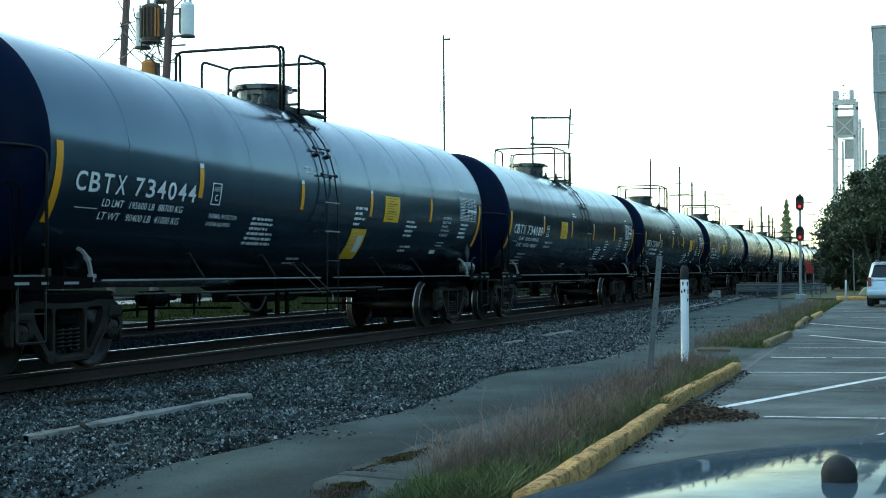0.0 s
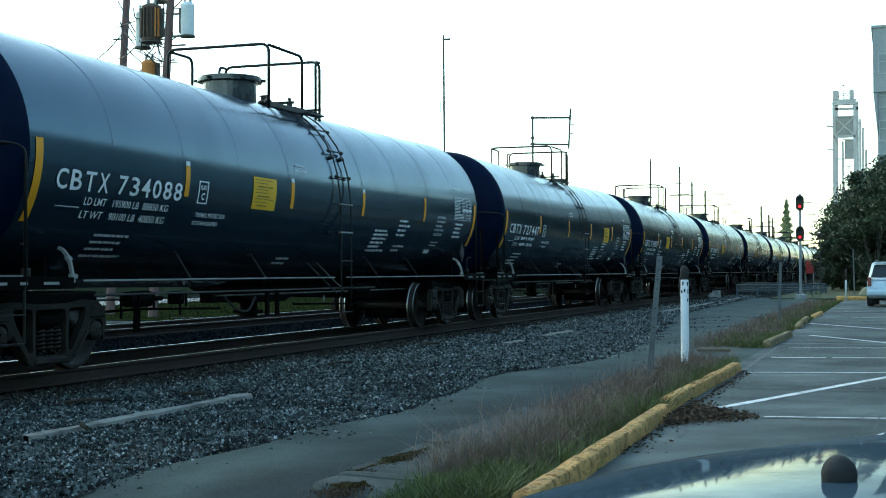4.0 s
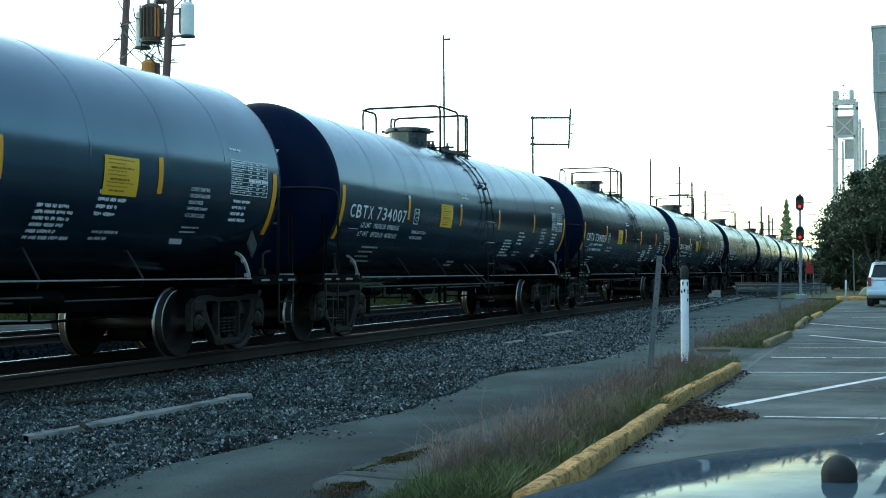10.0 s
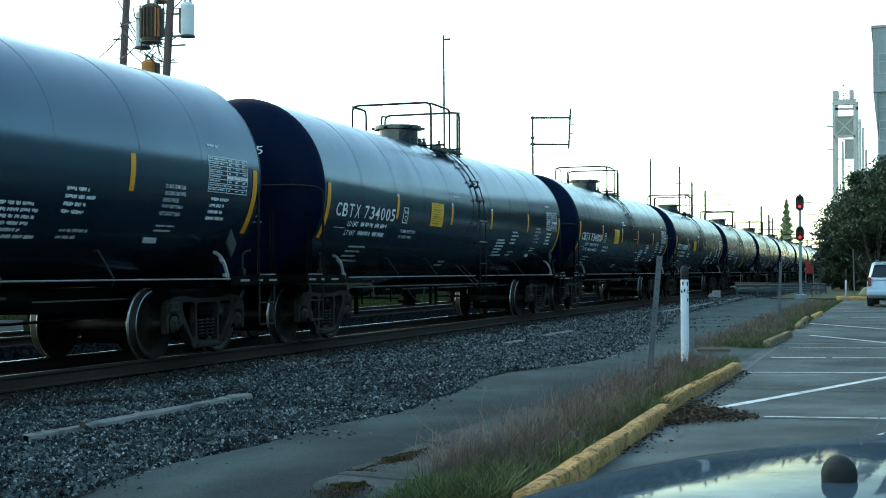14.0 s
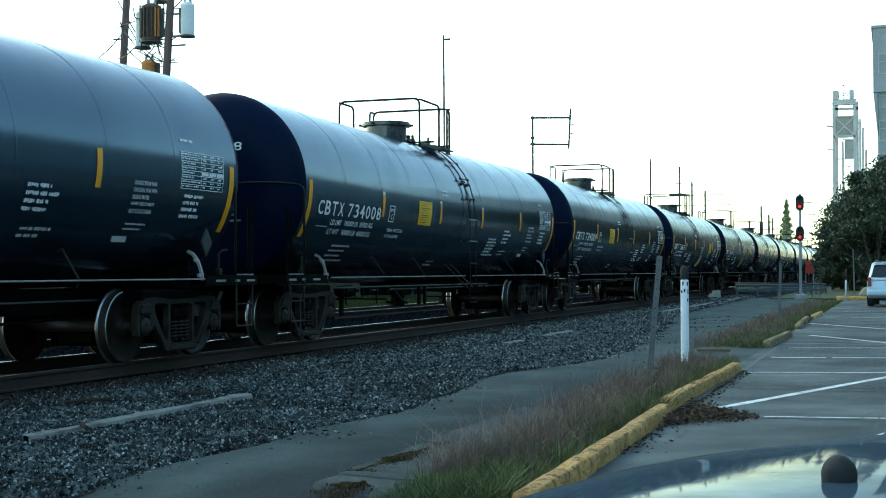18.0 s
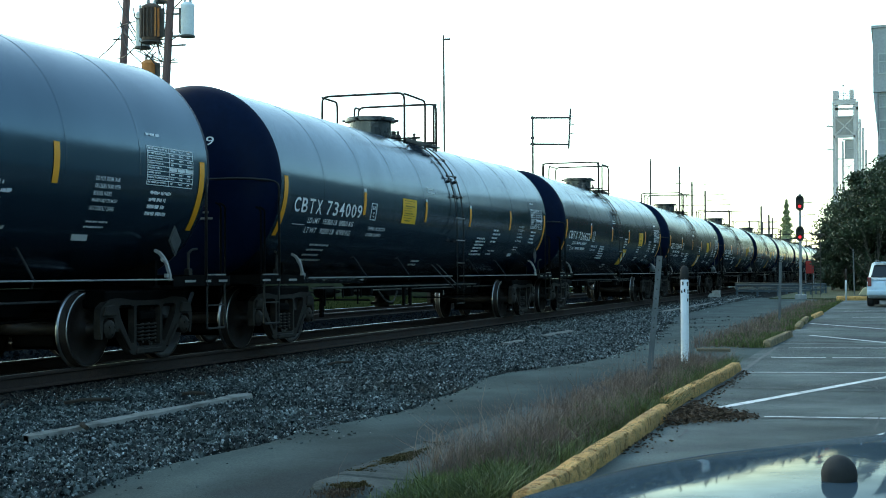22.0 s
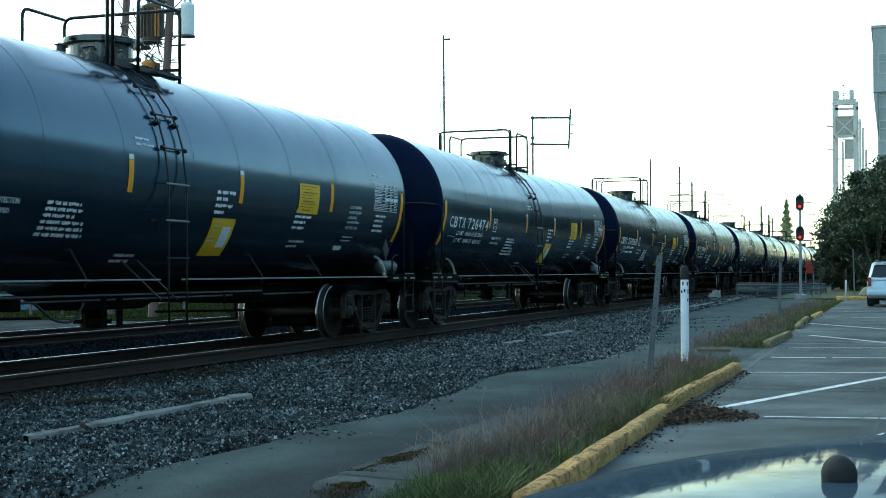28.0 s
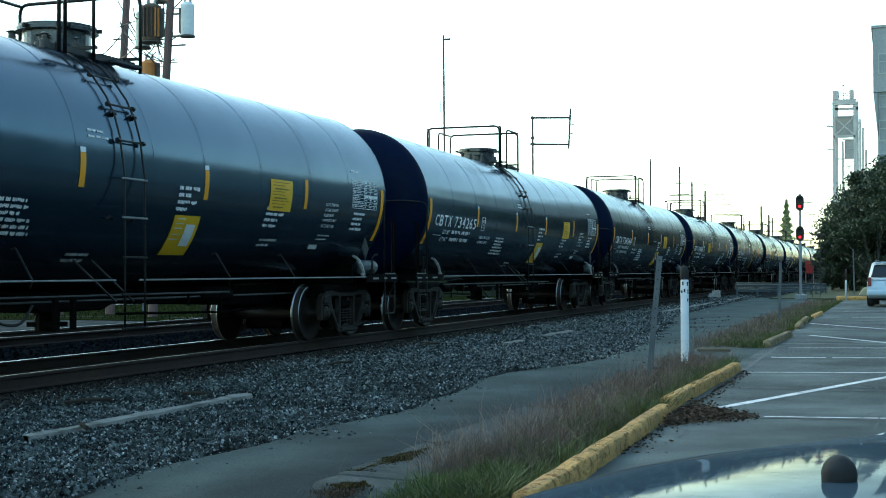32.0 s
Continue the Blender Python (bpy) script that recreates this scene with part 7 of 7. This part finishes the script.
def can(x, y, z, r, h, material, label, ribs=0):
    t = thing("pole_transformer", label, "transformer", "pole transformers", at=pose(x, y, z))
    bm = bmesh.new()
    lathe(bm, [(r * 0.9, 0), (r, 0.04), (r, h - 0.1), (r * 1.06, h - 0.08), (r * 1.04, h - 0.02), (r * 0.5, h + 0.06), (0, h + 0.07)], seg=24)
    part("tank_can", bm, material, t, "", True)
    bm = bmesh.new()
    lathe(bm, [(r * 1.15, -0.05), (r * 1.15, 0.0), (r * 0.6, 0.02)], seg=24)
    part("base_rim", bm, M_DARKMETAL, t)
    for k in range(ribs):
        a = k * 2 * math.pi / ribs
        bm = bmesh.new()
        box(bm, (r * 1.12 * math.cos(a), r * 1.12 * math.sin(a), h * 0.5), (r * 0.3, 0.03, h * 0.8), pose(0, 0, 0, 0, 0, math.degrees(a)))
        part("cooling_fin", bm, M_ORANGE if math.cos(a - 0.15) > 0.5 else M_RUSTY, t)
    for k in (-1, 1):
        bm = bmesh.new()
        lathe(bm, [(0.03, h + 0.0), (0.06, h + 0.05), (0.035, h + 0.09), (0.055, h + 0.13), (0.03, h + 0.17), (0.05, h + 0.2), (0.0, h + 0.28)], (k * r * 0.45, 0, 0), seg=10)
        part("bushing", bm, M_CAN, t)
    bm = bmesh.new()
    box(bm, (-r * 1.25 if x > -11 else r * 1.2, 0, h * 0.5), (0.05 if x > -11 else r * 0.7, 0.08, h * 0.8))
    box(bm, (-r * 1.1 if x > -11 else r * 1.1, 0, h * 0.5), (r * 0.4, 0.05, 0.06))
    part("hanger", bm, M_DARKMETAL, t)


can(-11.78, 36.0, 8.4, 0.29, 1.12, M_RUSTY, "dark ribbed pole transformer with rusty fins", 18)
can(-12.3, 36.35, 8.3, 0.23, 1.1, M_PALECAN, "pale green transformer can behind the dark one")
can(-10.5, 36.0, 8.5, 0.21, 0.98, M_PALECAN, "pale blue-grey transformer can on the pole")
can(-11.98, 36.2, 7.25, 0.24, 0.55, M_ORANGE, "tan transformer can low on the pole")
can(-11.75, 36.5, 9.75, 0.2, 0.6, M_ORANGE, "rusty can at the top of the pole")


def wire(pts, r=0.02, label="thin black wire slung between poles"):
    bm = bmesh.new()
    tube(bm, pts, r, 5, 0.4)
    tagged(part("wire", bm, M_INK), label, "wire", "slung wires")


rnd = random.Random(12)
for k in range(22):
    a = Vector((-14.0 + rnd.uniform(-0.05, 0.3), 37.6, rnd.uniform(7.4, 10.4))) if k % 3 == 0 else Vector((rnd.uniform(-12.5, -11.2), 36, rnd.uniform(7.3, 10)))
    b = Vector((rnd.uniform(-12.2, -10.2), 36, rnd.uniform(7.4, 10)))
    m1 = a.lerp(b, 0.3) + Vector((rnd.uniform(-0.2, 0.2), 0, -rnd.uniform(0.1, 0.6)))
    m2 = a.lerp(b, 0.7) + Vector((rnd.uniform(-0.2, 0.2), 0, -rnd.uniform(0.1, 0.5)))
    wire([a, m1, m2, b])
wire([(-15.6, 37.95, 8.0), (-14.6, 37.95, 8.6), (-14.0, 37.95, 9.2)])
for x, z, l in ((-10.75, 9.2, 0.9), (-10.8, 8.5, 0.8), (-10.95, 8.22, 0.75), (-14.2, 8.95, 0.5)):
    bm = bmesh.new()
    box(bm, (x, 38 if x < -13 else 36, z), (l, 0.06, 0.05))
    tagged(part("pole_bracket", bm, M_DARKMETAL), "dark steel bracket arm on the pole", "bracket", "pole brackets")

t = thing("radio_mast", "thin grey radio mast with a stub antenna", "mast", at=pose(-27.25, 110, -0.3))
bm = bmesh.new()
cyl(bm, (0, 0, 0), (-0.12, 0, 22.4), 0.13, 0.08, 8)
part("mast_tube", bm, M_DARKMETAL, t)
bm = bmesh.new()
box(bm, (0.15, 0, 22.0), (0.7, 0.08, 0.16))
part("stub_antenna", bm, M_DARKMETAL, t)
bm = bmesh.new()
cyl(bm, (-0.45, 0, 15.6), (-0.45, 0, 16.6), 0.05, seg=6)
part("side_antenna", bm, M_CAN, t)

t = thing("signal_gantry", "thin steel frame of two posts and two bars", "gantry", at=pose(-9.9, 75, -0.3))
for a, b, r in (((0, 0, 0), (0, 0, 10.55), 0.06), ((2.16, 0, 8.6), (2.28, 0, 10.95), 0.055), ((-0.1, 0, 10.5), (2.28, 0, 10.42), 0.06), ((-0.15, 0, 8.95), (2.2, 0, 8.85), 0.06)):
    bm = bmesh.new()
    cyl(bm, a, b, r, seg=8)
    part("tube_bar", bm, M_DARKMETAL, t)
for z in (9.5, 10.0, 10.5):
    bm = bmesh.new()
    box(bm, (2.35, 0, z), (0.24, 0.05, 0.05))
    part("peg", bm, M_DARKMETAL, t)
for z in (8.95, 9.3, 10.5):
    bm = bmesh.new()
    cyl(bm, (0, -0.08, z), (0, 0.08, z), 0.1, seg=10)
    part("clamp", bm, M_DARKMETAL, t)

K = 170 / 120
for x, z, lean, arms in ((-10.98, 11.4, 0.8, ((9.4 * K, 0.02, 0.0),)), (-8.22, 10.64, 0.0, ((9.0 * K, 0.5, 0.0), (7.95 * K, 1.3, 0.0))), (-7.1, 9.23, 0.0, ()), (-5.92, 8.38, 0.0, ((7.4 * K, 1.3, 1.5),))):
    utility_pole(10.16 + (x - 10.16) * K, 170, 1.14 + (z - 1.14) * K + 0.3, 0.15, lean, arms, x < -10, "slim dark utility pole far along the tracks", M_DARKMETAL)
for x, z in ((-10.3, 11.71), (-9.1, 10.3), (-12.2, 9.4)):
    utility_pole(x, 220, z + 0.3, 0.2, 0, ((z * 0.9, 1.0, 0),) if x > -10 else (), False, "distant dark utility pole along the tracks", M_DARKMETAL)
for x, z in ((-9.3, 9.0), (-7.0, 8.2), (-11.5, 8.0)):
    utility_pole(x - 6, 300, z + 4.3, 0.2, 0, ((z + 3.4, 1.2, 0),), False, "distant dark utility pole along the tracks", M_DARKMETAL)
for z, x0, x1 in ((12.2, -14.6, -12.4), (10.9, -17.2, -10.2), (9.6, -16.0, -9.4), (8.7, -14.4, -8.0)):
    wire([(x0, 170, z), ((x0 + x1) / 2, 170, z - 0.05), (x1, 170, z)], 0.045)

# ---- ground behind the train ----
sheet("grass_bank", -30, -9.2, 33, 120, -0.22, M_BANKSOIL, "rough green grass beyond the second track", "grass", 6, 20, 0.1, 0.05)
n = 9000
yy = np.exp(rng.uniform(math.log(33), math.log(90), n))
xx = rng.uniform(-26, -9.4, n)
blades("bank_grass", np.stack([xx, yy], -1), rng.uniform(0.03, 0.12, n), M_BANK, "rough grass beyond the second track", "grass", 0.015, 0.5, -0.22, 15)
sheet("gravel_road", -24, -9.2, 22, 36, -0.225, M_GRAVEL, "grey gravel road behind the tracks", "road", 4, 8, 0.05, 0.02)
M_PALE = surface("pale_concrete_yard", (0.15, 0.155, 0.15), (0.11, 0.115, 0.11), 0.7, 0.85, coarse=0.3, fine=8, bump=0.1)
sheet("yard", -70, -21.5, 40, 75, -0.2, M_PALE, "pale concrete yard behind the railway", "pavement", 2, 2, 0.05)
bm = bmesh.new()
box(bm, (-24.5, 41.6, 0.05), (12.5, 0.4, 0.6), pose(0, 0, 0, 0, 0, 10), 0.03)
tagged(part("low_dark_wall", bm, M_WALL), "low dark wall along the yard", "wall", "", "structure")
bm = bmesh.new()
box(bm, (-25, 66, 0.7), (36, 0.3, 2.2), pose(0, 0, 0, 0, 0, 20))
tagged(part("boundary_wall", bm, M_HEDGE), "dark mossy olive wall behind the grass", "wall", "", "structure")
for i, (x, y) in enumerate(((-16.6, 36.5), (-15.9, 37.2))):
    bm = bmesh.new()
    cyl(bm, (x, y, -0.3), (x + 0.02, y, 0.75), 0.05, seg=8)
    tagged(part("wooden_stake", bm, M_POLE), "short wooden stake by the gravel road", "stake", "stakes")


# ---- what moves ----
def rolled(t):
    """How far the train has come, in metres, since the start."""
    # it eases a little in the last second
    return 4.59 * t + 0.0034 * t * t - 0.16 * max(0.0, t - 31.0) ** 2


def motions():
    for car, i in CARS:
        walk(car, [(t, pose(0, 20.145 + PITCH * i + SLACK.get(i, 0.0) - rolled(t), 0)) for t in range(33)])
    turning = {}
    for w, e in WHEELS:
        if e not in turning:
            walk(w, [(k * 4 / 30, pose(0, e * 0.889, 0.457, math.degrees(rolled(k * 4 / 30) / 0.457))) for k in range(241)])
            turning[e] = w.animation_data
        else:
            w.rotation_mode = "QUATERNION"
            keys = w.animation_data_create()
            keys.action = turning[e].action
            keys.action_slot = turning[e].action_slot


motions()
